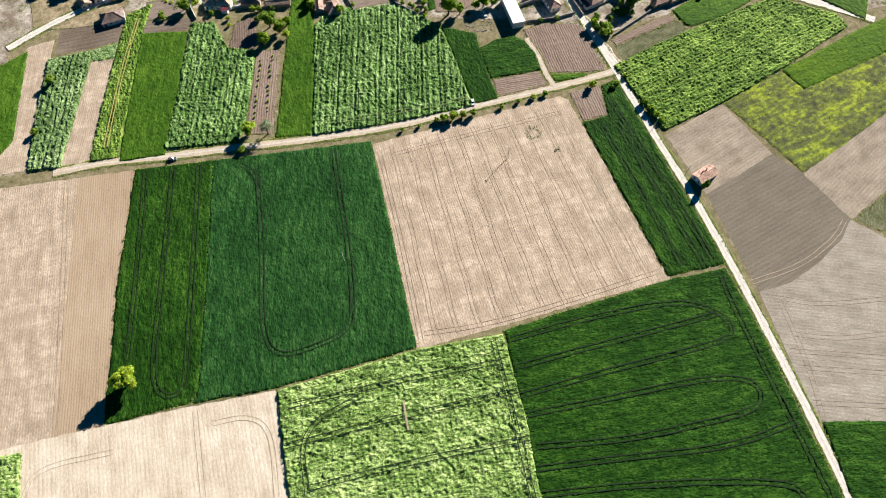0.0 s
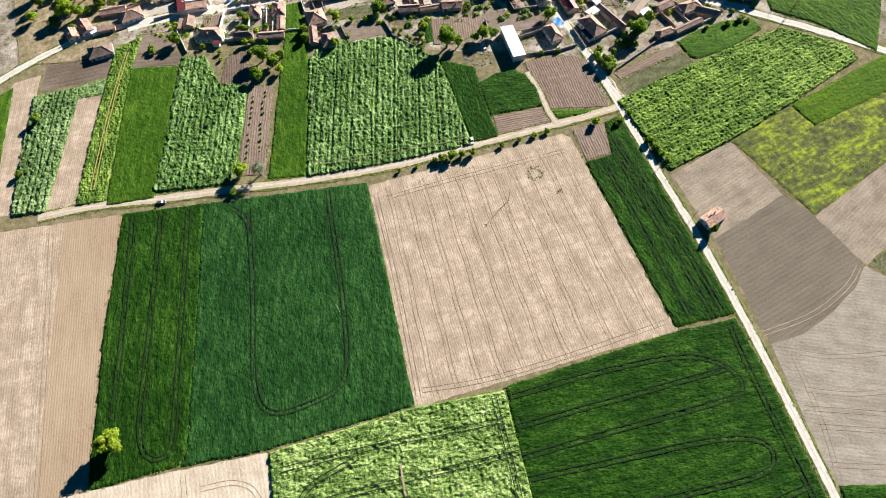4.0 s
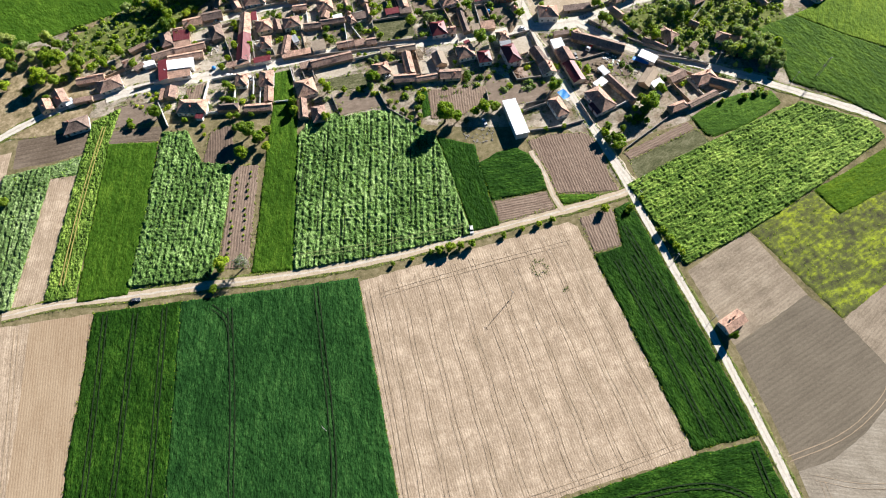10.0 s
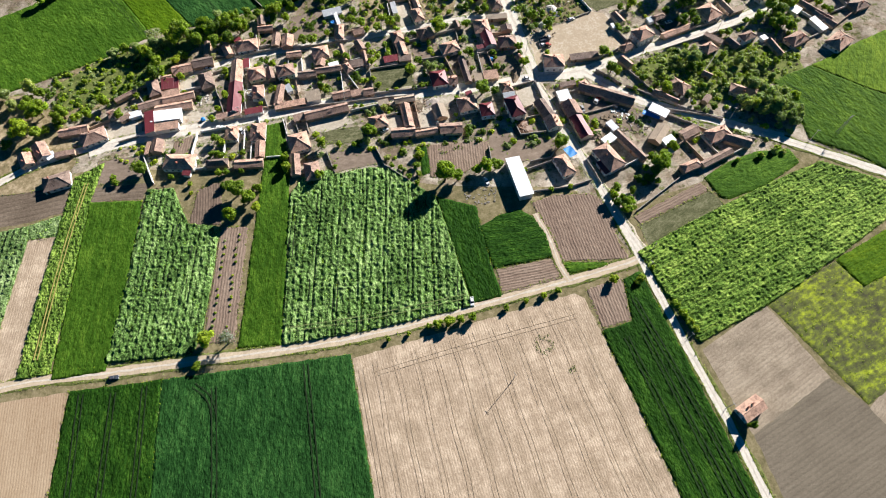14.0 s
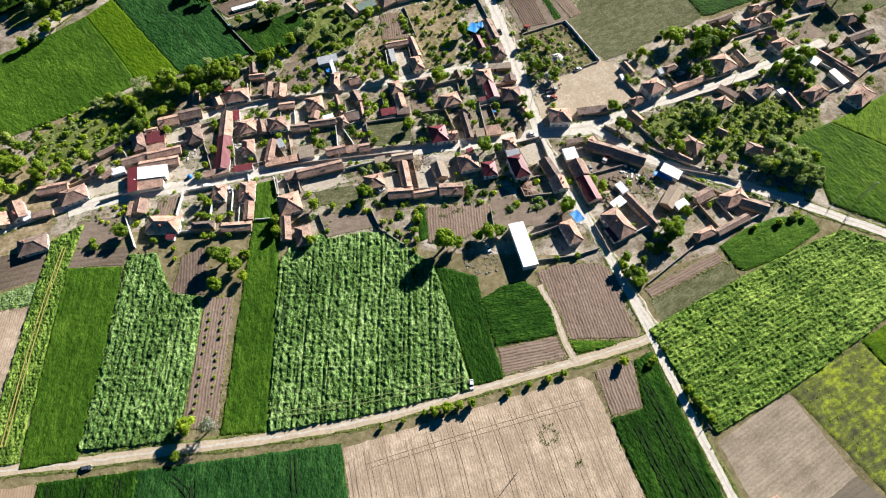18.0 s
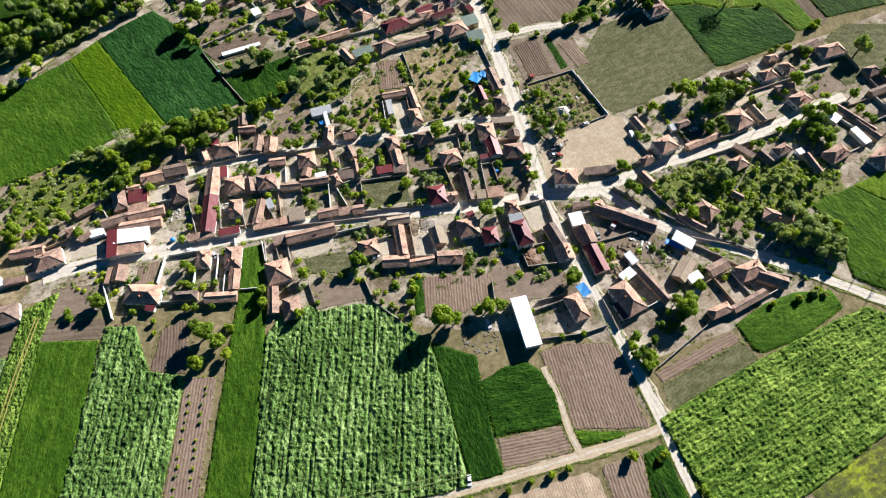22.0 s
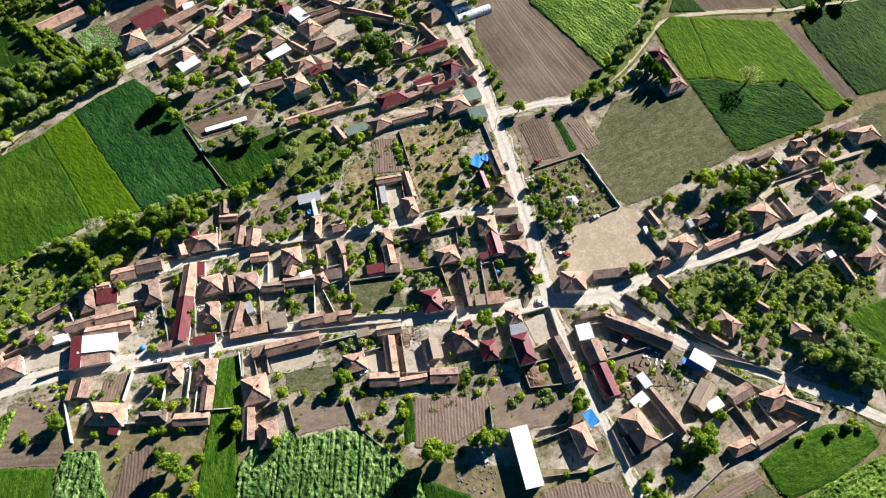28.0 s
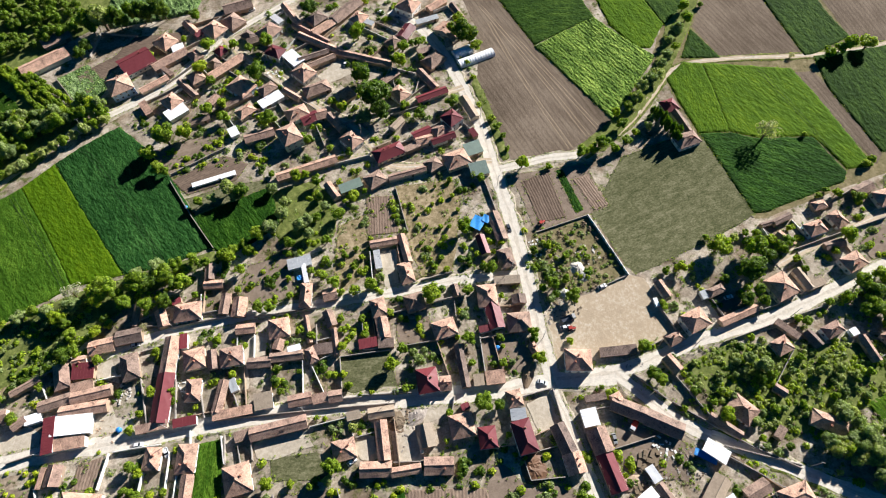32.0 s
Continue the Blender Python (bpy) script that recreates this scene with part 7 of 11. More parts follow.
building("lean_to", "plain mud-brick lean-to shed with a single-pitch dark red metal roof", "shed", -127.3, 335.9, 9.1, 6.8, 6, 3.0, "mono", RED_TILE, MUD, 111)
building("house", "small cream plastered village house with a gabled pinkish clay-tile roof", "house", -130.1, 340.3, 6.0, 4.8, 12, 3.0, "gable", TILE, CREAM, 112)
building("outbuilding", "plain mud-brick farm outbuilding with a hipped pinkish clay-tile roof", "outbuilding", -135.8, 333.8, 11.8, 6.5, -69, 3.2, "hip", TILE, MUD, 113)
building("shed", "small white plastered yard shed with a flat dark red metal roof", "shed", -88.1, 348.8, 3.2, 6.7, 9, 3.0, "flat", RED_TILE, PLASTER, 114)
building("barn", "plain white plastered farm barn with a gabled pinkish clay-tile roof", "barn", -92.6, 342.5, 16.6, 6.8, -87, 3.0, "gable", TILE, PLASTER, 115)
building("barn", "long white plastered farm barn with a gabled dark red metal roof", "barn", -91.7, 324.6, 20.6, 7.4, -87, 3.0, "gable", RED_TILE, PLASTER, 116)
building("house", "plain cream plastered village house with a hipped pinkish clay-tile roof", "house", -82.0, 340.9, 9.1, 9.3, 15, 3.2, "hip", TILE, CREAM, 117)
building("barn", "small mud-brick farm barn with a gabled weathered brown tile roof", "barn", -74.2, 340.6, 8.8, 4.4, -75, 3.0, "gable", OLD_TILE, MUD, 118)
building("barn", "long mud-brick farm barn with a gabled weathered brown tile roof", "barn", -150.0, 329.6, 12.1, 3.0, 35, 2.8, "gable", OLD_TILE, MUD, 119)
building("lean_to", "small mud-brick lean-to shed with a single-pitch pinkish clay-tile roof", "shed", -126.1, 329.4, 9.1, 4.3, 14, 2.8, "mono", TILE, MUD, 120)
building("barn", "long mud-brick farm barn with a gabled weathered brown tile roof", "barn", -135.3, 322.9, 13.1, 5.0, 19, 3.0, "gable", OLD_TILE, MUD, 121)
building("barn", "long narrow mud-brick farm barn with a gabled pinkish clay-tile roof", "barn", -121.4, 326.3, 16.5, 5.3, 14, 3.0, "gable", TILE, MUD, 122)
building("barn", "long narrow mud-brick farm barn with a gabled pinkish clay-tile roof", "barn", -122.9, 320.2, 19.2, 5.4, 10, 3.0, "gable", TILE, MUD, 123)
building("lean_to", "long white plastered lean-to shed with a single-pitch dark red metal roof", "shed", -133.2, 309.6, 14.6, 4.9, -78, 4.0, "mono", RED_TILE, PLASTER, 124)
building("lean_to", "plain white plastered lean-to shed with a single-pitch white sheet-metal roof", "shed", -125.3, 313.8, 15.1, 8.2, -174, 3.4, "mono", WHITE_ROOF, PLASTER, 125)
building("lean_to", "long white plastered lean-to shed with a single-pitch pinkish clay-tile roof", "shed", -124.7, 306.7, 13.0, 4.7, 10, 3.4, "mono", TILE, PLASTER, 126)
building("shed", "small white plastered yard shed with a flat white sheet-metal roof", "shed", -142.4, 316.4, 6.4, 4.0, 19, 2.6, "flat", WHITE_ROOF, PLASTER, 127)
building("outbuilding", "small mud-brick farm outbuilding with a gabled weathered brown tile roof", "outbuilding", -147.5, 314.6, 5.9, 3.9, 42, 2.6, "gable", OLD_TILE, MUD, 128)
building("house", "small cream plastered village house with a gabled pinkish clay-tile roof", "house", -154.8, 317.3, 4.1, 6.0, 27, 2.8, "gable", TILE, CREAM, 129)
building("lean_to", "long cream plastered lean-to shed with a single-pitch pinkish clay-tile roof", "shed", -93.6, 313.0, 12.4, 3.5, 13, 2.8, "mono", TILE, CREAM, 130)
building("lean_to", "small white plastered lean-to shed with a single-pitch dark red metal roof", "shed", -80.7, 315.0, 9.3, 3.6, 11, 2.8, "mono", RED_TILE, PLASTER, 131)
building("house", "plain white plastered village house with a hipped pinkish clay-tile roof", "house", -79.7, 327.6, 9.6, 6.4, -85, 3.2, "hip", TILE, PLASTER, 132)
building("barn", "long narrow mud-brick farm barn with a gabled pinkish clay-tile roof", "barn", -68.2, 325.3, 13.6, 4.4, -95, 2.8, "gable", TILE, MUD, 133)
building("lean_to", "long narrow mud-brick lean-to shed with a single-pitch pinkish clay-tile roof", "shed", -62.2, 318.5, 16.0, 3.8, 11, 2.6, "mono", TILE, MUD, 134)
building("outbuilding", "plain mud-brick farm outbuilding with a gabled pinkish clay-tile roof", "outbuilding", -127.2, 294.7, 8.1, 6.1, 91, 3.0, "gable", TILE, MUD, 135)
building("lean_to", "long narrow mud-brick lean-to shed with a single-pitch pinkish clay-tile roof", "shed", -131.9, 293.9, 8.1, 2.2, -91, 2.4, "mono", TILE, MUD, 136)
building("house", "plain white plastered village house with a hipped pinkish clay-tile roof", "house", -90.4, 300.8, 8.8, 6.7, -91, 3.2, "hip", TILE, PLASTER, 137)
building("house", "plain white plastered village house with a hipped pinkish clay-tile roof", "house", -77.1, 300.9, 11.2, 7.8, -87, 3.2, "hip", TILE, PLASTER, 138)
building("barn", "low mud-brick farm barn with a gabled pinkish clay-tile roof", "barn", -75.2, 290.0, 10.1, 4.9, -87, 2.8, "gable", TILE, MUD, 139)
building("shed", "small white plastered yard shed with a flat pale grey sheet roof", "shed", -63.9, 329.8, 3.3, 5.8, 27, 2.4, "flat", GREY_ROOF, PLASTER, 140)
building("lean_to", "plain white plastered lean-to shed with a single-pitch earth-grey roof", "shed", -50.2, 323.1, 7.6, 6.8, 12, 3.0, "mono", EARTH_ROOF, PLASTER, 141)
building("barn", "low mud-brick farm barn with a gabled pinkish clay-tile roof", "barn", -35.5, 323.7, 9.8, 5.1, 12, 2.8, "gable", TILE, MUD, 142)
building("lean_to", "small mud-brick lean-to shed with a single-pitch pinkish clay-tile roof", "shed", -27.4, 324.2, 6.3, 4.1, 13, 2.6, "mono", TILE, MUD, 143)
building("outbuilding", "small mud-brick farm outbuilding with a gabled pinkish clay-tile roof", "outbuilding", -21.2, 325.1, 5.8, 5.1, 9, 2.6, "gable", TILE, MUD, 144)
building("barn", "long narrow mud-brick farm barn with a gabled pinkish clay-tile roof", "barn", -42.8, 312.4, 22.9, 5.9, 14, 3.0, "gable", TILE, MUD, 145)
building("lean_to", "small mud-brick lean-to shed with a single-pitch weathered brown tile roof", "shed", -56.9, 309.5, 6.1, 4.2, 17, 2.4, "mono", OLD_TILE, MUD, 146)
building("house", "plain white plastered village house with a hipped pinkish clay-tile roof", "house", -56.0, 293.2, 11.5, 10.7, -73, 3.2, "hip", TILE, PLASTER, 147)
building("house", "plain cream plastered village house with a hipped pinkish clay-tile roof", "house", -16.0, 304.0, 9.4, 8.3, 15, 3.2, "hip", TILE, CREAM, 148)
building("shed", "small mud-brick yard shed with a flat earth-grey roof", "shed", -13.4, 317.3, 5.6, 3.7, 14, 2.2, "flat", EARTH_ROOF, MUD, 149)
building("barn", "low mud-brick farm barn with a gabled earth-grey roof", "barn", -2.2, 318.5, 10.7, 4.7, 9, 2.6, "gable", EARTH_ROOF, MUD, 150)
building("barn", "long narrow mud-brick farm barn with a gabled pinkish clay-tile roof", "barn", -1.2, 307.5, 15.7, 5.3, -81, 2.8, "gable", TILE, MUD, 151)
building("barn", "low mud-brick farm barn with a gabled pinkish clay-tile roof", "barn", -3.2, 296.7, 12.4, 6.1, 2, 2.8, "gable", TILE, MUD, 152)
building("barn", "long narrow mud-brick farm barn with a gabled pinkish clay-tile roof", "barn", 8.5, 296.3, 11.9, 3.9, 9, 2.6, "gable", TILE, MUD, 153)
building("house", "low cream plastered village house with a gabled pinkish clay-tile roof", "house", 21.1, 297.9, 11.6, 6.9, 1, 2.8, "gable", TILE, CREAM, 154)
building("outbuilding", "low mud-brick farm outbuilding with a gabled earth-grey roof", "outbuilding", 15.8, 309.1, 9.3, 6.9, -77, 2.8, "gable", EARTH_ROOF, MUD, 155)
building("house", "plain white plastered village house with a hipped pinkish clay-tile roof", "house", 30.2, 313.0, 9.6, 9.8, -78, 3.5, "hip", TILE, PLASTER, 156)
building("house", "white plastered village house with a hipped dark red metal roof", "house", 16.3, 331.1, 10.5, 8.8, -80, 4.0, "hip", RED_TILE, PLASTER, 157)
building("house", "small white plastered village house with a gabled pinkish clay-tile roof", "house", 23.8, 330.1, 4.9, 6.4, 5, 3.0, "gable", TILE, PLASTER, 158)
building("barn", "long mud-brick farm barn with a gabled weathered brown tile roof", "barn", 31.3, 553.9, 13.6, 3.9, -63, 2.6, "gable", OLD_TILE, MUD, 159)
building("barn", "long cream plastered farm barn with a gabled pinkish clay-tile roof", "barn", 25.8, 531.1, 16.6, 4.0, -81, 2.8, "gable", TILE, CREAM, 160)
building("barn", "long narrow cream plastered farm barn with a gabled earth-grey roof", "barn", 36.8, 478.5, 16.0, 5.5, -65, 3.0, "gable", EARTH_ROOF, CREAM, 161)
building("house", "white plastered village house with a hipped dark red metal roof", "house", 27.6, 469.3, 8.9, 9.2, 42, 5.0, "hip", RED_TILE, PLASTER, 162)
building("house", "plain cream plastered village house with a hipped pinkish clay-tile roof", "house", 29.8, 444.1, 12.9, 10.2, 23, 3.5, "hip", TILE, CREAM, 163)
building("shed", "plain cream plastered yard shed with a flat grey-green sheet roof", "shed", 38.3, 450.8, 8.7, 7.9, 21, 3.5, "flat", GREEN_ROOF, CREAM, 164)
building("shed", "plain cream plastered yard shed with a flat grey-green sheet roof", "shed", 40.8, 438.1, 9.2, 8.1, 14, 3.5, "flat", GREEN_ROOF, CREAM, 165)
building("lean_to", "small mud-brick lean-to shed with a single-pitch dark red metal roof", "shed", 38.7, 461.4, 5.8, 3.1, -61, 2.6, "mono", RED_TILE, MUD, 166)
building("barn", "long cream plastered farm barn with a gabled weathered brown tile roof", "barn", 48.6, 405.2, 15.9, 5.8, -74, 3.0, "gable", OLD_TILE, CREAM, 167)
building("barn", "cream plastered farm barn with a gabled dark red metal roof", "barn", 41.3, 395.2, 10.5, 4.5, -74, 3.0, "gable", RED_TILE, CREAM, 168)
building("house", "plain white plastered village house with a hipped pinkish clay-tile roof", "house", 147.5, 455.5, 12.9, 8.5, 22, 3.5, "hip", TILE, PLASTER, 169)
building("barn", "long narrow white farm wing with a weathered brown tile roof", "barn", 147.3, 468.2, 15.5, 4.6, -71, 2.9, "gable", OLD_TILE, PLASTER, 1169)
building("house", "white plastered village house with a hipped dark red metal roof", "house", 142.8, 478.3, 8.5, 8.2, 21, 3.5, "hip", RED_TILE, PLASTER, 170)
building("barn", "low mud-brick farm barn with a gabled weathered brown tile roof", "barn", 227.2, 425.2, 10.6, 5.7, 27, 2.8, "gable", OLD_TILE, MUD, 171)
building("house", "plain white plastered village house with a hipped pinkish clay-tile roof", "house", 237.7, 420.2, 14.9, 8.9, 16, 3.2, "hip", TILE, PLASTER, 172)
building("barn", "long mud-brick farm barn with a gabled weathered brown tile roof", "barn", 183.2, 408.1, 10.3, 3.3, 26, 2.8, "gable", OLD_TILE, MUD, 173)
building("barn", "long mud-brick farm barn with a gabled weathered brown tile roof", "barn", 175.5, 405.6, 7.1, 2.4, 18, 2.6, "gable", OLD_TILE, MUD, 174)
building("house", "plain pale blue village house with a hipped pinkish clay-tile roof", "house", 196.6, 402.4, 9.8, 7.0, 19, 4.0, "hip", TILE, BLUE_WALL, 175)
building("outbuilding", "small mud-brick farm outbuilding with a hipped pinkish clay-tile roof", "outbuilding", 202.9, 415.6, 7.4, 4.8, 16, 3.0, "hip", TILE, MUD, 176)
building("house", "plain cream plastered village house with a hipped pinkish clay-tile roof", "house", 209.2, 407.7, 8.7, 7.1, 117, 3.0, "hip", TILE, CREAM, 177)
building("outbuilding", "low mud-brick farm outbuilding with a gabled pinkish clay-tile roof", "outbuilding", 181.3, 396.8, 9.0, 5.6, -50, 2.8, "gable", TILE, MUD, 178)
building("barn", "small mud-brick farm barn with a gabled weathered brown tile roof", "barn", 203.6, 394.2, 10.3, 4.2, 14, 2.8, "gable", OLD_TILE, MUD, 179)
building("house", "plain white plastered village house with a hipped pinkish clay-tile roof", "house", 172.9, 372.8, 11.6, 11.6, 27, 3.5, "hip", TILE, PLASTER, 180)
building("barn", "low mud-brick farm barn with a gabled earth-grey roof", "barn", 184.1, 376.9, 10.8, 4.5, -67, 2.8, "gable", EARTH_ROOF, MUD, 181)
building("lean_to", "small mud-brick lean-to shed with a single-pitch earth-grey roof", "shed", 188.9, 374.2, 8.9, 3.6, 21, 2.8, "mono", EARTH_ROOF, MUD, 182)
building("house", "plain white plastered village house with a hipped pinkish clay-tile roof", "house", 208.6, 384.7, 10.8, 8.0, 27, 4.0, "hip", TILE, PLASTER, 183)
building("outbuilding", "small mud-brick farm outbuilding with a hipped weathered brown tile roof", "outbuilding", 143.8, 371.2, 8.3, 4.2, 24, 2.8, "hip", OLD_TILE, MUD, 184)
building("shed", "small white plastered yard shed with a flat pale grey sheet roof", "shed", 138.6, 369.5, 3.6, 4.0, 18, 2.4, "flat", GREY_ROOF, PLASTER, 185)
building("house", "plain white plastered village house with a hipped pinkish clay-tile roof", "house", 130.9, 356.3, 10.6, 9.1, 26, 5.0, "hip", TILE, PLASTER, 186)
building("barn", "long narrow mud-brick farm barn with a gabled pinkish clay-tile roof", "barn", 151.2, 359.6, 19.0, 4.2, 23, 3.0, "gable", TILE, MUD, 187)
building("house", "small cream plastered village house with a hipped pinkish clay-tile roof", "house", 121.5, 349.0, 7.8, 5.0, 26, 3.0, "hip", TILE, CREAM, 188)
building("barn", "small cream plastered farm barn with a gabled pinkish clay-tile roof", "barn", 120.6, 372.0, 8.9, 4.2, -65, 3.0, "gable", TILE, CREAM, 189)
building("shed", "small white plastered yard shed with a flat white sheet-metal roof", "shed", 116.6, 365.9, 4.1, 1.8, -78, 2.4, "flat", WHITE_ROOF, PLASTER, 190)
building("lean_to", "long mud-brick lean-to shed with a single-pitch weathered brown tile roof", "shed", 170.4, 353.0, 11.0, 3.1, -43, 2.6, "mono", OLD_TILE, MUD, 191)
building("house", "plain white plastered village house with a hipped pinkish clay-tile roof", "house", 165.9, 345.5, 8.4, 7.0, 26, 3.0, "hip", TILE, PLASTER, 192)
building("barn", "small mud-brick farm barn with a gabled weathered brown tile roof", "barn", 180.1, 348.7, 8.2, 4.6, -57, 2.8, "gable", OLD_TILE, MUD, 193)
building("house", "plain pale blue village house with a hipped pinkish clay-tile roof", "house", 188.9, 352.3, 9.2, 5.7, 26, 4.0, "hip", TILE, BLUE_WALL, 194)
building("shed", "small white plastered yard shed with a flat white sheet-metal roof", "shed", 198.4, 351.7, 3.5, 3.3, 22, 2.6, "flat", WHITE_ROOF, PLASTER, 195)
building("barn", "long narrow mud-brick farm barn with a gabled pinkish clay-tile roof", "barn", 202.3, 344.2, 12.0, 4.2, -73, 3.0, "gable", TILE, MUD, 196)
building("outbuilding", "small mud-brick farm outbuilding with a gabled pinkish clay-tile roof", "outbuilding", 118.4, 338.0, 7.9, 5.2, -56, 2.8, "gable", TILE, MUD, 197)
building("house", "cream plastered village house with a hipped weathered brown tile roof", "house", 51.6, 388.1, 9.7, 7.1, -77, 3.0, "hip", OLD_TILE, CREAM, 198)
building("house", "plain white plastered village house with a hipped pinkish clay-tile roof", "house", 42.3, 369.1, 10.9, 8.8, -85, 3.5, "hip", TILE, PLASTER, 199)
building("barn", "white plastered farm barn with a gabled dark red metal roof", "barn", 45.0, 360.0, 12.7, 6.8, -78, 3.2, "gable", RED_TILE, PLASTER, 200)
building("shed", "small white plastered yard shed with a flat dark red metal roof", "shed", 40.7, 353.9, 5.0, 3.0, 12, 2.6, "flat", RED_TILE, PLASTER, 201)
building("house", "red brick village house with a hipped weathered brown tile roof", "house", 55.7, 356.8, 10.2, 9.0, 5, 3.2, "hip", OLD_TILE, BRICK, 202)
building("outbuilding", "small mud-brick farm outbuilding with a gabled weathered brown tile roof", "outbuilding", 56.3, 367.7, 4.6, 6.5, -84, 2.6, "gable", OLD_TILE, MUD, 203)
building("shed", "long narrow mud-brick yard shed with a flat earth-grey roof", "shed", 51.6, 377.1, 12.0, 3.9, 4, 2.6, "flat", EARTH_ROOF, MUD, 204)
building("house", "plain white plastered village house with a hipped pinkish clay-tile roof", "house", 79.0, 339.2, 11.1, 9.4, -1, 4.5, "hip", TILE, PLASTER, 205)
building("lean_to", "long mud-brick lean-to shed with a single-pitch weathered brown tile roof", "shed", 96.6, 343.6, 16.0, 4.1, 6, 2.6, "mono", OLD_TILE, MUD, 206)
building("house", "small pink plastered village house with a gabled pinkish clay-tile roof", "house", 61.3, 344.9, 5.2, 3.2, -65, 2.6, "gable", TILE, PINK_WALL, 207)
building("barn", "small mud-brick farm barn with a gabled weathered brown tile roof", "barn", 28.4, 372.1, 6.0, 3.4, -75, 2.6, "gable", OLD_TILE, MUD, 208)
building("barn", "long mud-brick farm barn with a gabled weathered brown tile roof", "barn", 30.7, 337.6, 18.9, 3.8, -80, 2.8, "gable", OLD_TILE, MUD, 209)
building("lean_to", "small white plastered lean-to shed with a single-pitch earth-grey roof", "shed", 37.5, 331.4, 4.4, 4.7, 6, 2.6, "mono", EARTH_ROOF, PLASTER, 210)
building("lean_to", "low mud-brick lean-to shed with a single-pitch pinkish clay-tile roof", "shed", 44.3, 332.5, 8.1, 5.7, 7, 2.8, "mono", TILE, MUD, 211)
building("house", "plain white plastered village house with a hipped pinkish clay-tile roof", "house", 51.7, 323.7, 7.1, 6.4, -78, 3.2, "hip", TILE, PLASTER, 212)
building("shed", "small white plastered yard shed with a flat pale grey sheet roof", "shed", 52.8, 317.4, 4.7, 6.3, -85, 3.0, "flat", GREY_ROOF, PLASTER, 213)
building("house", "white plastered village house with a hipped dark red metal roof", "house", 54.5, 308.3, 13.2, 7.8, -75, 5.0, "hip", RED_TILE, PLASTER, 214)
building("house", "pale blue village house with a hipped dark red metal roof", "house", 40.2, 308.3, 8.6, 7.2, -83, 4.0, "hip", RED_TILE, BLUE_WALL, 215)
building("barn", "plain mud-brick farm barn with a gabled weathered brown tile roof", "barn", 70.0, 307.9, 11.9, 6.4, -68, 3.0, "gable", OLD_TILE, MUD, 216)
building("house", "plain white plastered village house with a gabled pinkish clay-tile roof", "house", 73.4, 298.5, 8.0, 7.8, -76, 3.0, "gable", TILE, PLASTER, 217)
building("lean_to", "small mud-brick lean-to shed with a single-pitch dark red metal roof", "shed", 31.7, 320.6, 3.4, 3.0, -159, 2.6, "mono", RED_TILE, MUD, 218)
building("shed", "plain white plastered yard shed with a flat white sheet-metal roof", "shed", 81.3, 316.0, 7.1, 6.5, -79, 3.0, "flat", WHITE_ROOF, PLASTER, 219)
building("outbuilding", "plain mud-brick farm outbuilding with a gabled pinkish clay-tile roof", "outbuilding", 84.2, 307.0, 9.8, 8.2, -74, 3.2, "gable", TILE, MUD, 220)
building("barn", "cream plastered farm barn with a gabled dark red metal roof", "barn", 87.2, 295.1, 14.7, 7.1, -73, 3.0, "gable", RED_TILE, CREAM, 221)
building("barn", "plain mud-brick farm barn with a gabled weathered brown tile roof", "barn", 97.2, 319.4, 14.5, 6.6, -23, 3.0, "gable", OLD_TILE, MUD, 222)
building("barn", "plain mud-brick farm barn with a gabled weathered brown tile roof", "barn", 110.5, 313.3, 15.4, 7.0, -25, 3.0, "gable", OLD_TILE, MUD, 223)
building("outbuilding", "small mud-brick farm outbuilding with a hipped pinkish clay-tile roof", "outbuilding", 93.3, 323.0, 5.7, 5.1, 115, 3.0, "hip", TILE, MUD, 224)
building("lean_to", "long mud-brick lean-to shed with a single-pitch weathered brown tile roof", "shed", 84.6, 324.0, 8.9, 2.7, 9, 2.6, "mono", OLD_TILE, MUD, 225)
building("lean_to", "small white plastered lean-to shed with a single-pitch white sheet-metal roof", "shed", 102.9, 294.6, 6.3, 3.6, -61, 3.0, "mono", WHITE_ROOF, PLASTER, 226)
building("shed", "plain white plastered yard shed with a flat white sheet-metal roof", "shed", 128.6, 302.8, 5.7, 9.8, 55, 3.4, "flat", WHITE_ROOF, PLASTER, 227)
building("house", "plain white plastered village house with a hipped pinkish clay-tile roof", "house", 142.8, 318.9, 11.0, 8.8, -44, 3.0, "hip", TILE, PLASTER, 228)
building("barn", "long mud-brick farm barn with a gabled weathered brown tile roof", "barn", 134.7, 312.6, 13.8, 3.6, -36, 2.8, "gable", OLD_TILE, MUD, 229)
building("outbuilding", "small mud-brick farm outbuilding with a gabled pinkish clay-tile roof", "outbuilding", 160.1, 326.6, 5.5, 4.1, -38, 2.6, "gable", TILE, MUD, 230)
building("outbuilding", "small mud-brick farm outbuilding with a gabled weathered brown tile roof", "outbuilding", 155.6, 309.8, 5.7, 3.5, 49, 2.6, "gable", OLD_TILE, MUD, 231)
building("house", "plain cream plastered village house with a hipped pinkish clay-tile roof", "house", 176.3, 313.2, 15.3, 6.9, -23, 3.5, "hip", TILE, CREAM, 232)
building("house", "plain white plastered village house with a hipped pinkish clay-tile roof", "house", -114.1, 284.0, 15.7, 9.2, -3, 3.5, "hip", TILE, PLASTER, 233)
building("lean_to", "small white plastered lean-to shed with a single-pitch dark red metal roof", "shed", -109.9, 278.1, 4.1, 4.2, -8, 2.6, "mono", RED_TILE, PLASTER, 234)
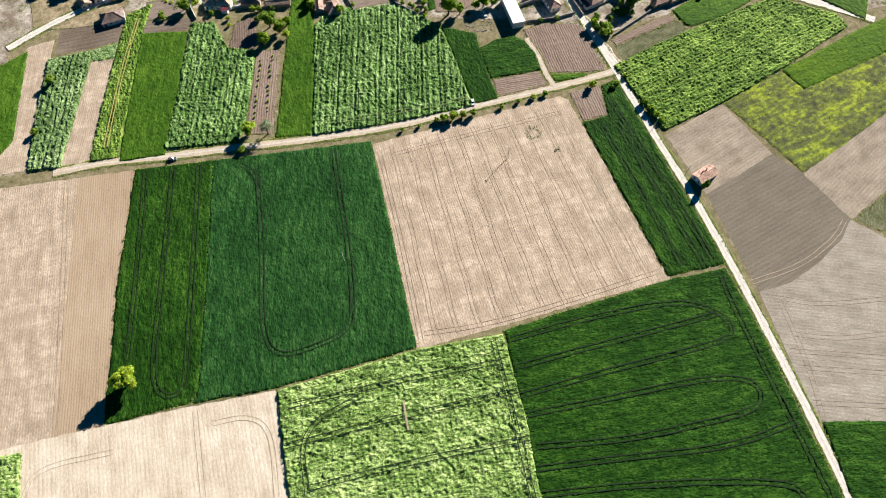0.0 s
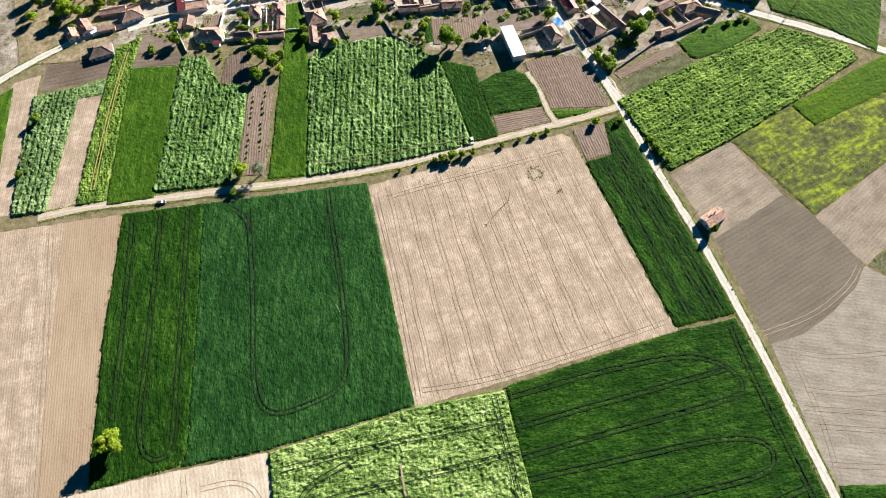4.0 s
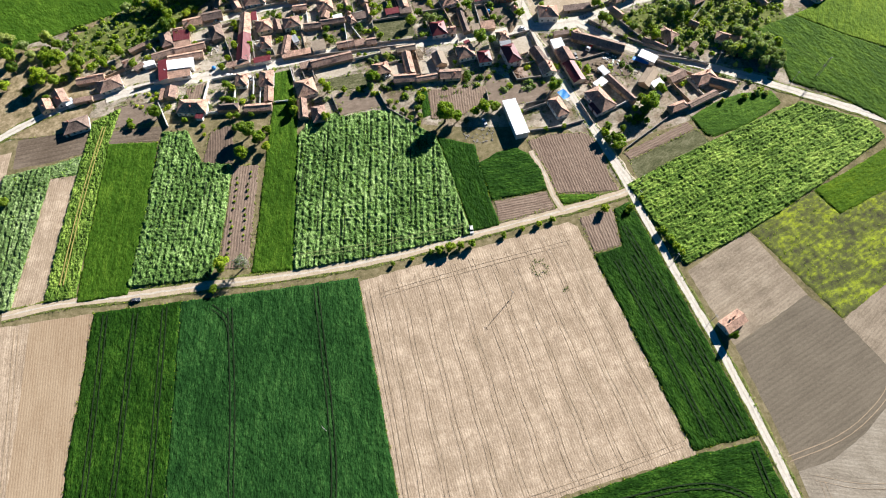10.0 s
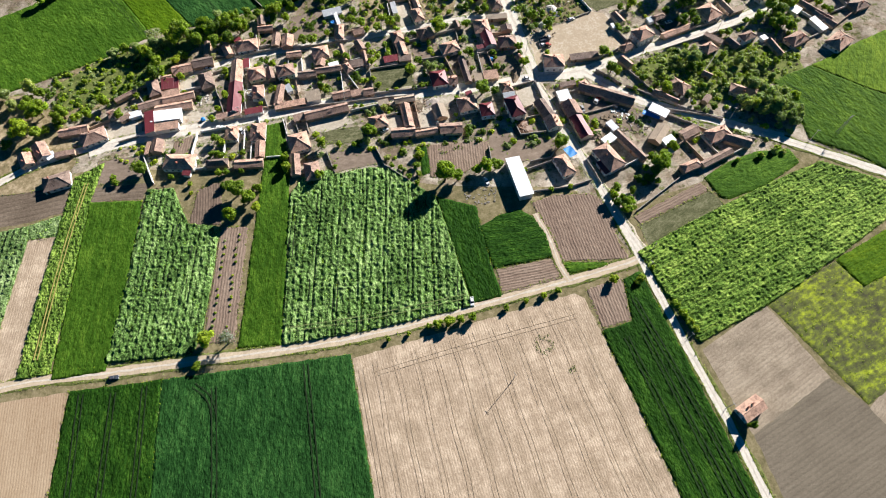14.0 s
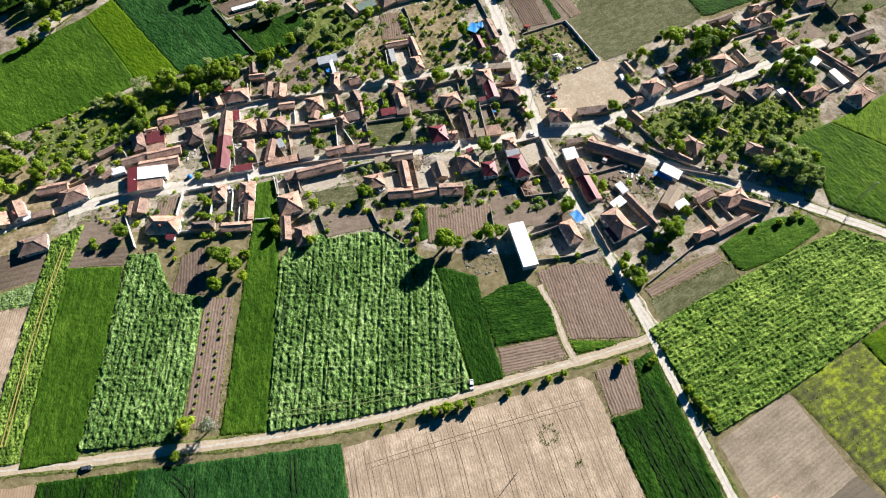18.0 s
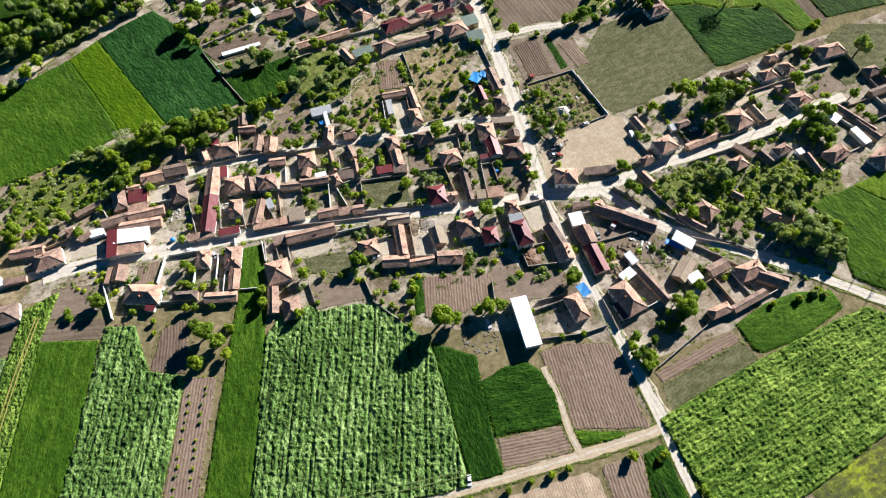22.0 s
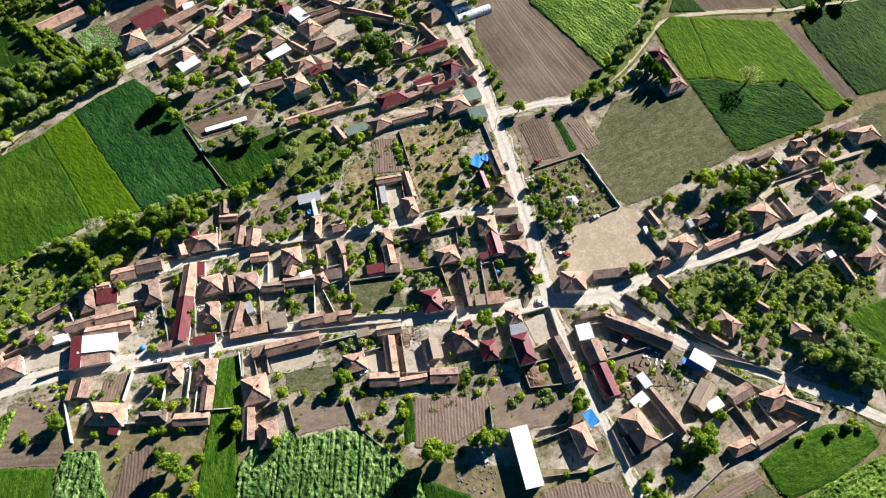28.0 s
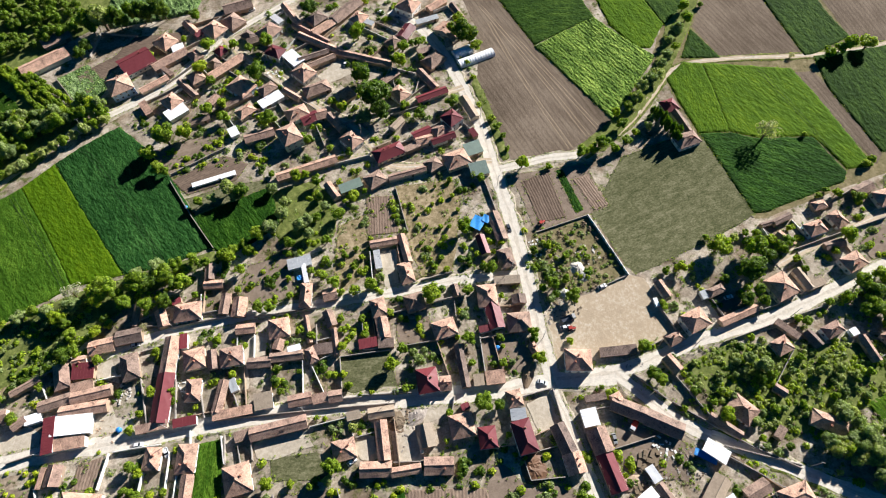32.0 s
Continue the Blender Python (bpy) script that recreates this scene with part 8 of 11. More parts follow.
building("outbuilding", "plain mud-brick farm outbuilding with a hipped weathered brown tile roof", "outbuilding", -95.7, 282.8, 11.0, 4.5, 3, 3.0, "hip", OLD_TILE, MUD, 235)
building("barn", "long narrow mud-brick farm barn with a gabled pinkish clay-tile roof", "barn", -79.9, 281.6, 14.2, 5.2, 2, 2.8, "gable", TILE, MUD, 236)
building("barn", "low mud-brick farm barn with a gabled pinkish clay-tile roof", "barn", -56.9, 279.4, 12.9, 5.1, -83, 2.8, "gable", TILE, MUD, 237)
building("outbuilding", "plain mud-brick farm outbuilding with a hipped pinkish clay-tile roof", "outbuilding", -48.3, 275.2, 10.5, 7.5, -79, 3.0, "hip", TILE, MUD, 238)
building("house", "plain white plastered village house with a hipped pinkish clay-tile roof", "house", -160.7, 302.6, 12.6, 9.2, 25, 3.2, "hip", TILE, PLASTER, 239)
building("barn", "low mud-brick farm barn with a gabled pinkish clay-tile roof", "barn", -169.4, 308.0, 9.4, 5.2, 9, 2.8, "gable", TILE, MUD, 240)
building("barn", "low mud-brick farm barn with a gabled pinkish clay-tile roof", "barn", -173.5, 306.7, 11.3, 5.2, 10, 2.8, "gable", TILE, MUD, 241)
building("house", "white plastered village house with a hipped weathered brown tile roof", "house", -172.7, 275.9, 13.1, 9.3, 19, 3.0, "hip", OLD_TILE, PLASTER, 242)
building("house", "large white plastered village house with a hipped pinkish clay-tile roof", "house", 97.6, 274.9, 15.6, 9.7, -62, 3.8, "hip", TILE, PLASTER, 243)
building("lean_to", "long white plastered lean-to shed with a single-pitch dark red metal roof", "shed", 93.9, 269.4, 8.1, 2.7, -65, 2.6, "mono", RED_TILE, PLASTER, 244)
building("shed", "small white plastered yard shed with a flat white sheet-metal roof", "shed", 99.8, 286.5, 4.7, 7.0, -55, 2.8, "flat", WHITE_ROOF, PLASTER, 245)
building("barn", "long mud-brick farm barn with a gabled weathered brown tile roof", "barn", 109.9, 282.1, 21.3, 4.0, -58, 2.8, "gable", OLD_TILE, MUD, 246)
building("house", "plain white plastered village house with a hipped pinkish clay-tile roof", "house", 75.2, 271.5, 12.3, 7.0, -70, 3.5, "hip", TILE, PLASTER, 247)
building("barn", "long white plastered farm barn with a low-pitched white sheet roof", "barn", 52.3, 265.3, 22.9, 7.2, 102, 4.2, "flat", WHITE_ROOF, PLASTER, 248)
building("barn", "low mud-brick farm barn with a gabled weathered brown tile roof", "barn", 141.1, 288.7, 10.4, 5.7, 27, 2.8, "gable", OLD_TILE, MUD, 249)
building("house", "plain white plastered village house with a hipped pinkish clay-tile roof", "house", 155.2, 286.6, 12.9, 7.9, 19, 3.0, "hip", TILE, PLASTER, 250)
building("barn", "low mud-brick farm barn with a gabled weathered brown tile roof", "barn", 164.0, 282.3, 13.0, 6.1, -24, 2.8, "gable", OLD_TILE, MUD, 251)
building("outbuilding", "plain mud-brick farm outbuilding with a hipped pinkish clay-tile roof", "outbuilding", 136.8, 268.0, 10.6, 5.0, 22, 3.0, "hip", TILE, MUD, 252)
building("barn", "long mud-brick farm barn with a gabled weathered brown tile roof", "barn", 150.8, 272.2, 18.6, 3.8, 26, 2.8, "gable", OLD_TILE, MUD, 253)
building("shed", "small white plastered yard shed with a flat white sheet-metal roof", "shed", 129.6, 284.3, 6.7, 4.4, 27, 2.6, "flat", WHITE_ROOF, PLASTER, 254)
building("shed", "small white plastered yard shed with a flat pale grey sheet roof", "shed", 128.0, 276.9, 5.4, 3.1, 31, 2.4, "flat", GREY_ROOF, PLASTER, 255)
building("house", "plain cream plastered village house with a hipped pinkish clay-tile roof", "house", 238.1, 347.3, 13.2, 5.7, 27, 3.2, "hip", TILE, CREAM, 256)
building("barn", "long mud-brick farm barn with a gabled weathered brown tile roof", "barn", 236.8, 364.1, 14.5, 5.1, -53, 2.8, "gable", OLD_TILE, MUD, 257)
building("house", "plain white plastered village house with a hipped pinkish clay-tile roof", "house", 260.3, 374.2, 10.9, 6.7, 22, 3.0, "hip", TILE, PLASTER, 258)
building("house", "plain white plastered village house with a gabled pinkish clay-tile roof", "house", 132.1, 150.7, 11.2, 6.8, 29, 3.2, "gable", TILE, PLASTER, 259)
building("shed", "long white plastered yard shed with a flat white sheet-metal roof", "shed", -91.0, 433.9, 21.8, 2.7, 21, 1.8, "flat", WHITE_ROOF, PLASTER, 260)
building("house", "plain cream plastered village house with a gabled pinkish clay-tile roof", "house", -191.3, 289.7, 8.6, 6.6, -60, 3.0, "gable", TILE, CREAM, 261)
building("house", "plain white plastered village house with a gabled pinkish clay-tile roof", "house", -185.1, 294.9, 11.0, 7.1, -57, 3.0, "gable", TILE, PLASTER, 262)
building("shed", "small white plastered yard shed with a flat white sheet-metal roof", "shed", -179.8, 291.8, 4.3, 4.3, 37, 2.6, "flat", WHITE_ROOF, PLASTER, 263)
building("lean_to", "long narrow mud-brick lean-to shed with a single-pitch pinkish clay-tile roof", "shed", -172.9, 292.8, 9.6, 3.1, 13, 2.6, "mono", TILE, MUD, 264)
building("barn", "low mud-brick farm barn with a gabled earth-grey roof", "barn", 125.7, 288.5, 12.3, 6.7, 53, 2.8, "gable", EARTH_ROOF, MUD, 265)
building("barn", "long mud-brick farm barn with a gabled weathered brown tile roof", "barn", 193.0, 297.6, 15.8, 4.1, 53, 3.0, "gable", OLD_TILE, MUD, 266)
building("barn", "long mud-brick farm barn with a gabled weathered brown tile roof", "barn", 233.2, 371.8, 22.7, 5.1, -50, 2.8, "gable", OLD_TILE, MUD, 267)
building("shed", "small white plastered yard shed with a flat white sheet-metal roof", "shed", 222.9, 372.5, 6.2, 5.5, 42, 2.8, "flat", WHITE_ROOF, PLASTER, 268)
building("shed", "low white plastered yard shed with a flat white sheet-metal roof", "shed", 232.0, 360.4, 4.3, 10.6, 27, 2.8, "flat", WHITE_ROOF, PLASTER, 269)
building("house", "plain cream plastered village house with a hipped pinkish clay-tile roof", "house", 216.0, 349.5, 12.9, 8.0, 28, 3.2, "hip", TILE, CREAM, 270)
building("house", "plain white plastered village house with a hipped pinkish clay-tile roof", "house", 238.7, 346.5, 14.6, 9.8, 37, 3.2, "hip", TILE, PLASTER, 271)
building("outbuilding", "plain mud-brick farm outbuilding with a hipped weathered brown tile roof", "outbuilding", 254.4, 404.2, 9.0, 6.6, 19, 3.0, "hip", OLD_TILE, MUD, 272)
building("barn", "long mud-brick farm barn with a gabled weathered brown tile roof", "barn", 255.5, 391.1, 17.3, 4.5, 21, 2.8, "gable", OLD_TILE, MUD, 273)
building("outbuilding", "plain mud-brick farm outbuilding with a hipped weathered brown tile roof", "outbuilding", 260.2, 374.2, 11.7, 7.6, 24, 3.0, "hip", OLD_TILE, MUD, 274)
building("house", "small pink plastered village house with a gabled dark red metal roof", "house", -118.4, 535.9, 5.2, 4.4, 52, 2.8, "gable", RED_TILE, PINK_WALL, 275)
building("outbuilding", "plain mud-brick farm outbuilding with a hipped weathered brown tile roof", "outbuilding", -88.7, 533.7, 8.8, 6.5, 143, 3.0, "hip", OLD_TILE, MUD, 276)
building("outbuilding", "small mud-brick farm outbuilding with a gabled weathered brown tile roof", "outbuilding", -86.2, 530.6, 6.8, 5.9, 26, 2.6, "gable", OLD_TILE, MUD, 277)
building("outbuilding", "plain mud-brick farm outbuilding with a hipped weathered brown tile roof", "outbuilding", -104.4, 511.4, 7.9, 6.6, 137, 3.0, "hip", OLD_TILE, MUD, 278)
building("outbuilding", "small mud-brick farm outbuilding with a gabled pinkish clay-tile roof", "outbuilding", -100.5, 485.6, 6.4, 5.2, 57, 2.6, "gable", TILE, MUD, 279)
building("barn", "long pink plastered farm barn with a gabled weathered brown tile roof", "barn", -105.6, 471.1, 11.8, 3.6, 25, 2.6, "gable", OLD_TILE, PINK_WALL, 280)
building("shed", "long cream plastered yard shed with a flat pale grey sheet roof", "shed", -21.5, 544.6, 9.5, 3.5, -28, 3.0, "flat", GREY_ROOF, CREAM, 281)
building("outbuilding", "plain mud-brick farm outbuilding with a hipped weathered brown tile roof", "outbuilding", -5.1, 527.5, 8.4, 8.2, 52, 3.0, "hip", OLD_TILE, MUD, 282)
building("lean_to", "small mud-brick lean-to shed with a single-pitch weathered brown tile roof", "shed", 13.0, 520.8, 8.8, 4.9, -153, 2.8, "mono", OLD_TILE, MUD, 283)
building("lean_to", "long cream plastered lean-to shed with a single-pitch pale grey sheet roof", "shed", 13.9, 546.1, 13.9, 3.4, 22, 2.6, "mono", GREY_ROOF, CREAM, 284)
building("barn", "small cream plastered farm barn with a gabled earth-grey roof", "barn", -0.8, 467.8, 8.4, 4.0, 53, 3.0, "gable", EARTH_ROOF, CREAM, 285)
building("shed", "long narrow cream plastered yard shed with a flat earth-grey roof", "shed", -8.6, 454.1, 10.6, 0.7, 27, 2.6, "flat", EARTH_ROOF, CREAM, 286)

# ---- trees and bushes: x, y, crown radius, kind ----
tree(-173.2, 542.0, 8.2, "grey")
tree(-179.6, 524.3, 4.3, "dark")
tree(-181.7, 518.6, 3.6, "dark")
tree(-157.3, 476.1, 4.4, "bright")
tree(-142.0, 518.2, 2.9, "lime")
tree(-118.5, 456.6, 6.5, "bright")
tree(-109.6, 460.4, 5.6, "bright")
tree(-125.4, 446.9, 5.5, "bright")
tree(-119.4, 438.7, 4.4, "lime")
tree(-115.3, 436.9, 2.8, "bright")
tree(-122.4, 550.0, 3.7, "bright")
tree(-110.7, 525.3, 4.7, "bright")
tree(-126.1, 531.9, 2.2, "bright")
tree(-111.3, 506.7, 4.6, "lime")
tree(-104.1, 498.2, 3.1, "bright")
tree(-94.8, 481.6, 3.4, "bright")
tree(-77.0, 525.8, 5.1, "bright")
tree(-96.3, 525.7, 3.2, "bright")
tree(-86.9, 522.9, 2.9, "lime")
tree(-78.6, 499.7, 5.9, "dark")
tree(-25.7, 532.9, 5.1, "lime")
tree(-18.7, 532.0, 2.2, "lime")
tree(-20.8, 498.7, 6.3, "dark")
tree(-12.8, 482.7, 9.5, "dark")
tree(-9.8, 473.4, 6.7, "dark")
tree(-17.8, 470.6, 4.6, "grey")
tree(-30.5, 479.0, 3.4, "lime")
tree(-36.0, 483.3, 3.0, "bright")
tree(0.3, 522.3, 4.3, "bright")
tree(9.1, 527.1, 3.2, "bright")
tree(10.8, 515.6, 2.5, "dark")
tree(-1.5, 511.0, 4.6, "bright")
tree(-6.2, 522.4, 2.5, "bright")
tree(-102.0, 477.8, 4.0, "bright")
tree(-67.8, 469.9, 4.7, "bright")
tree(-92.2, 472.3, 3.7, "bright")
tree(2.4, 480.2, 3.0, "lime")
tree(10.6, 473.2, 3.7, "dark")
tree(-54.3, 553.3, 5.3, "dark")
tree(-66.0, 494.8, 1.7, "bright")
tree(-46.2, 456.8, 2.9, "lime")
tree(-50.1, 459.7, 2.6, "bright")
tree(-24.9, 449.7, 2.6, "dark")
tree(-35.0, 452.6, 2.3, "lime")
tree(-49.1, 433.2, 3.8, "bright")
tree(-45.5, 435.9, 2.5, "bright")
tree(-39.3, 430.5, 2.8, "dark")
tree(-37.1, 422.2, 2.8, "dark")
tree(-33.7, 416.1, 3.0, "grey")
tree(-26.5, 411.8, 3.6, "bright")
tree(-20.5, 422.0, 3.7, "bright")
tree(-15.5, 426.0, 1.8, "lime")
tree(-37.3, 411.0, 2.7, "bright")
tree(-41.7, 408.5, 3.6, "grey")
tree(-60.2, 426.6, 3.7, "grey")
tree(-52.7, 417.4, 3.7, "grey")
tree(-53.1, 411.3, 4.2, "grey")
tree(-44.6, 405.7, 3.6, "grey")
tree(-40.0, 401.5, 3.0, "grey")
tree(-63.7, 400.9, 4.2, "lime")
tree(-58.5, 403.9, 4.2, "grey")
tree(-67.0, 393.5, 2.6, "lime")
tree(-48.4, 396.5, 3.2, "bright")
tree(-40.1, 397.3, 2.1, "bright")
tree(-31.5, 397.8, 2.9, "bright")
tree(-11.2, 399.1, 1.8, "lime")
tree(-2.0, 399.6, 1.8, "lime")
tree(-81.9, 426.3, 4.3, "grey")
tree(-74.8, 424.6, 4.3, "dark")
tree(-78.7, 422.0, 3.1, "grey")
tree(-62.6, 436.6, 2.2, "lime")
tree(-95.5, 419.1, 2.8, "lime")
tree(-89.2, 421.6, 2.8, "grey")
tree(-126.4, 373.0, 5.7, "bright")
tree(-116.4, 365.4, 4.5, "bright")
tree(-115.9, 381.1, 3.4, "grey")
tree(-106.6, 383.2, 4.6, "grey")
tree(-98.5, 384.9, 4.0, "bright")
tree(-91.7, 388.1, 3.5, "bright")
tree(-96.1, 374.8, 4.5, "dark")
tree(-141.6, 370.9, 4.5, "pale")
tree(-155.9, 362.2, 3.3, "lime")
tree(-144.2, 359.2, 3.9, "bright")
tree(-136.5, 351.6, 3.5, "lime")
tree(-133.2, 344.2, 3.2, "lime")
tree(-127.0, 353.0, 3.0, "lime")
tree(-161.9, 359.3, 3.9, "grey")
tree(-108.7, 374.8, 4.5, "dark")
tree(-99.7, 366.9, 3.9, "dark")
tree(-122.8, 357.1, 2.5, "bright")
tree(-107.3, 355.8, 2.5, "pale")
tree(-87.6, 370.6, 2.0, "bright")
tree(-85.1, 386.1, 2.9, "bright")
tree(-77.8, 390.1, 3.5, "bright")
tree(-74.2, 393.3, 2.9, "bright")
tree(-69.9, 395.7, 2.9, "lime")
tree(-121.7, 370.3, 3.9, "dark")
tree(-115.2, 374.4, 4.0, "dark")
tree(-134.1, 372.9, 3.4, "bright")
tree(-122.5, 340.6, 2.7, "lime")
tree(-144.3, 329.3, 2.3, "lime")
tree(-137.3, 340.1, 2.4, "bright")
tree(-129.7, 337.7, 2.1, "bright")
tree(-69.1, 382.6, 2.9, "bright")
tree(-69.2, 373.2, 2.0, "bright")
tree(-75.0, 388.6, 3.5, "bright")
tree(-58.5, 364.3, 3.3, "lime")
tree(-53.4, 364.4, 3.1, "bright")
tree(-47.1, 378.8, 1.7, "bright")
tree(-45.2, 370.2, 2.2, "bright")
tree(-37.3, 382.8, 2.0, "lime")
tree(-31.3, 388.4, 2.3, "bright")
tree(-31.6, 379.5, 2.8, "bright")
tree(-26.1, 376.3, 3.4, "bright")
tree(-22.9, 371.4, 2.2, "lime")
tree(-16.6, 372.4, 2.8, "bright")
tree(-9.1, 374.5, 3.9, "bright")
tree(-5.7, 378.6, 2.6, "grey")
tree(-0.4, 361.8, 2.2, "lime")
tree(17.4, 369.5, 5.3, "bright")
tree(11.9, 359.2, 1.9, "lime")
tree(-22.0, 359.3, 2.2, "lime")
tree(-20.8, 354.1, 2.2, "bright")
tree(-19.9, 346.2, 2.7, "lime")
tree(-12.6, 359.2, 2.2, "bright")
tree(-10.9, 351.5, 2.2, "bright")
tree(-39.0, 354.1, 2.4, "bright")
tree(-33.9, 351.5, 2.4, "bright")
tree(-44.6, 348.1, 1.6, "bright")
tree(1.2, 337.5, 3.9, "bright")
tree(10.3, 343.8, 2.1, "grey")
tree(5.5, 344.9, 2.7, "bright")
tree(12.8, 339.7, 3.2, "grey")
tree(-18.1, 384.7, 2.0, "lime")
tree(-14.6, 389.2, 1.7, "lime")
tree(-22.4, 390.6, 2.0, "bright")
tree(-17.5, 393.7, 1.7, "bright")
tree(-19.6, 379.2, 1.7, "lime")
tree(-65.1, 334.5, 2.1, "bright")
tree(-46.5, 336.7, 2.4, "dark")
tree(-47.1, 331.9, 2.3, "dark")
tree(-44.2, 327.3, 2.1, "dark")
tree(-37.2, 335.7, 1.6, "bright")
tree(-18.8, 334.2, 2.1, "lime")
tree(-16.1, 329.5, 2.1, "lime")
tree(-11.3, 326.0, 1.3, "lime")
tree(-6.7, 326.6, 1.5, "lime")
tree(-12.9, 312.3, 2.7, "grey")
tree(-10.6, 310.4, 1.2, "lime")
tree(-28.3, 316.7, 1.3, "lime")
tree(-24.8, 316.2, 1.3, "lime")
tree(-19.0, 297.4, 3.2, "bright")
tree(-21.7, 292.8, 2.6, "grey")
tree(-44.5, 291.4, 3.4, "lime")
tree(-35.9, 291.5, 1.9, "bright")
tree(-28.1, 290.5, 1.9, "bright")
tree(7.2, 328.2, 2.1, "lime")
tree(3.2, 327.1, 1.8, "grey")
tree(10.1, 329.2, 1.8, "bright")
tree(-97.3, 327.4, 2.6, "lime")
tree(-88.8, 327.5, 2.1, "lime")
tree(-87.6, 323.4, 1.8, "bright")
tree(-78.0, 321.1, 1.5, "lime")
tree(-79.8, 317.8, 1.3, "bright")
tree(-102.6, 311.7, 2.3, "lime")
tree(-100.0, 318.5, 1.8, "bright")
tree(-98.0, 297.8, 2.7, "bright")
tree(-94.7, 295.5, 2.4, "lime")
tree(-82.5, 304.4, 1.5, "lime")
tree(-83.7, 288.7, 2.2, "lime")
tree(-96.8, 288.7, 2.2, "lime")
tree(-99.2, 344.4, 2.1, "lime")
tree(-83.4, 348.1, 1.3, "lime")
tree(-83.2, 340.3, 1.1, "lime")
tree(-77.6, 350.0, 1.6, "bright")
tree(-89.9, 352.3, 1.4, "lime")
tree(32.2, 531.1, 6.9, "dark")
tree(38.5, 527.5, 6.1, "dark")
tree(31.8, 546.3, 3.3, "lime")
tree(41.7, 523.6, 3.6, "bright")
tree(36.4, 511.9, 1.8, "lime")
tree(39.3, 501.2, 1.7, "bright")
tree(27.9, 481.2, 4.0, "bright")
tree(48.5, 471.5, 2.3, "lime")
tree(51.2, 465.5, 2.6, "lime")
tree(53.9, 460.1, 1.9, "bright")
tree(55.8, 451.4, 1.9, "bright")
tree(62.6, 440.8, 3.8, "lime")
tree(76.0, 440.3, 2.2, "bright")
tree(92.8, 447.5, 3.8, "lime")
tree(98.7, 449.2, 3.8, "bright")
tree(103.4, 452.1, 4.5, "bright")
tree(109.9, 450.0, 2.9, "bright")
tree(116.8, 455.0, 3.2, "lime")
tree(122.5, 461.1, 2.6, "lime")
tree(115.5, 465.7, 3.3, "bright")
tree(120.7, 477.5, 3.3, "lime")
tree(125.5, 482.6, 4.0, "grey")
tree(130.0, 490.5, 4.1, "grey")
tree(135.2, 494.9, 4.4, "grey")
tree(140.1, 499.4, 4.1, "grey")
tree(143.9, 507.7, 3.5, "grey")
tree(148.4, 515.0, 3.5, "grey")
tree(154.2, 521.5, 2.8, "lime")
tree(157.6, 535.3, 4.3, "grey")
tree(164.5, 544.5, 4.4, "bright")
tree(164.7, 553.7, 3.7, "lime")
tree(176.1, 557.6, 2.2, "lime")
tree(151.5, 526.4, 3.2, "grey")
tree(113.6, 472.9, 3.0, "bright")
for k in range(11):
    tree(133.6 + 9.0 * k / 10 + grown.uniform(-0.7, 0.7), 473.5 - 18.5 * k / 10 + grown.uniform(-0.6, 0.6), grown.uniform(1.5, 2.0), "dark", 3.2)
for k in range(6):
    tree(138.3 + 6.0 * k / 5, 470.5 - 10.5 * k / 5, grown.uniform(1.3, 1.8), "dark", 2.6)
tree(131.6, 470.0, 2.6, "grey")
tree(129.2, 463.9, 2.8, "grey")
tree(218.3, 515.5, 2.1, "pale")
tree(238.2, 515.3, 4.2, "bright")
tree(250.2, 519.9, 4.9, "bright")
tree(261.4, 521.5, 5.3, "lime")
tree(246.2, 519.1, 3.5, "bright")
tree(187.1, 457.4, 5.8, "pale")
tree(209.1, 459.4, 1.9, "lime")
tree(234.0, 440.4, 2.5, "lime")
tree(237.9, 443.1, 2.2, "lime")
tree(32.9, 403.6, 4.4, "bright")
tree(44.4, 403.0, 2.1, "lime")
tree(49.9, 396.9, 2.0, "bright")
tree(41.4, 433.5, 2.5, "bright")
tree(38.1, 435.1, 2.2, "bright")
tree(26.0, 432.4, 1.9, "lime")
tree(64.7, 392.0, 2.6, "dark")
tree(71.4, 394.9, 2.6, "bright")
tree(78.8, 389.3, 2.0, "bright")
tree(44.8, 383.1, 3.1, "bright")
tree(38.7, 391.0, 2.0, "bright")
tree(34.7, 387.3, 2.0, "dark")
tree(41.1, 384.3, 2.0, "dark")
tree(27.3, 423.3, 1.5, "lime")
tree(30.0, 415.2, 1.5, "lime")
tree(25.8, 405.7, 1.5, "lime")
tree(27.1, 396.4, 1.8, "lime")
tree(21.8, 389.0, 1.7, "bright")
tree(19.2, 384.6, 1.7, "bright")
tree(24.4, 383.0, 2.0, "bright")
tree(21.8, 405.8, 1.5, "lime")
tree(17.7, 418.7, 1.2, "lime")
tree(11.0, 412.3, 1.2, "bright")
tree(12.6, 396.7, 1.5, "bright")
tree(16.6, 393.6, 1.5, "lime")
tree(15.1, 406.0, 1.2, "bright")
tree(6.8, 418.8, 1.2, "lime")
tree(19.0, 428.6, 1.2, "bright")
tree(72.0, 374.3, 3.4, "bright")
tree(78.1, 377.7, 2.3, "lime")
tree(80.3, 368.7, 3.6, "lime")
tree(70.3, 367.9, 2.5, "grey")
tree(67.6, 373.6, 2.2, "bright")
tree(61.5, 351.9, 3.2, "bright")
tree(63.3, 340.7, 3.2, "bright")
tree(48.8, 369.9, 1.7, "bright")
tree(47.1, 349.9, 2.1, "bright")
tree(48.2, 346.4, 1.3, "bright")
tree(33.8, 372.1, 2.8, "bright")
tree(31.6, 360.0, 2.7, "grey")
tree(33.8, 349.5, 3.2, "bright")
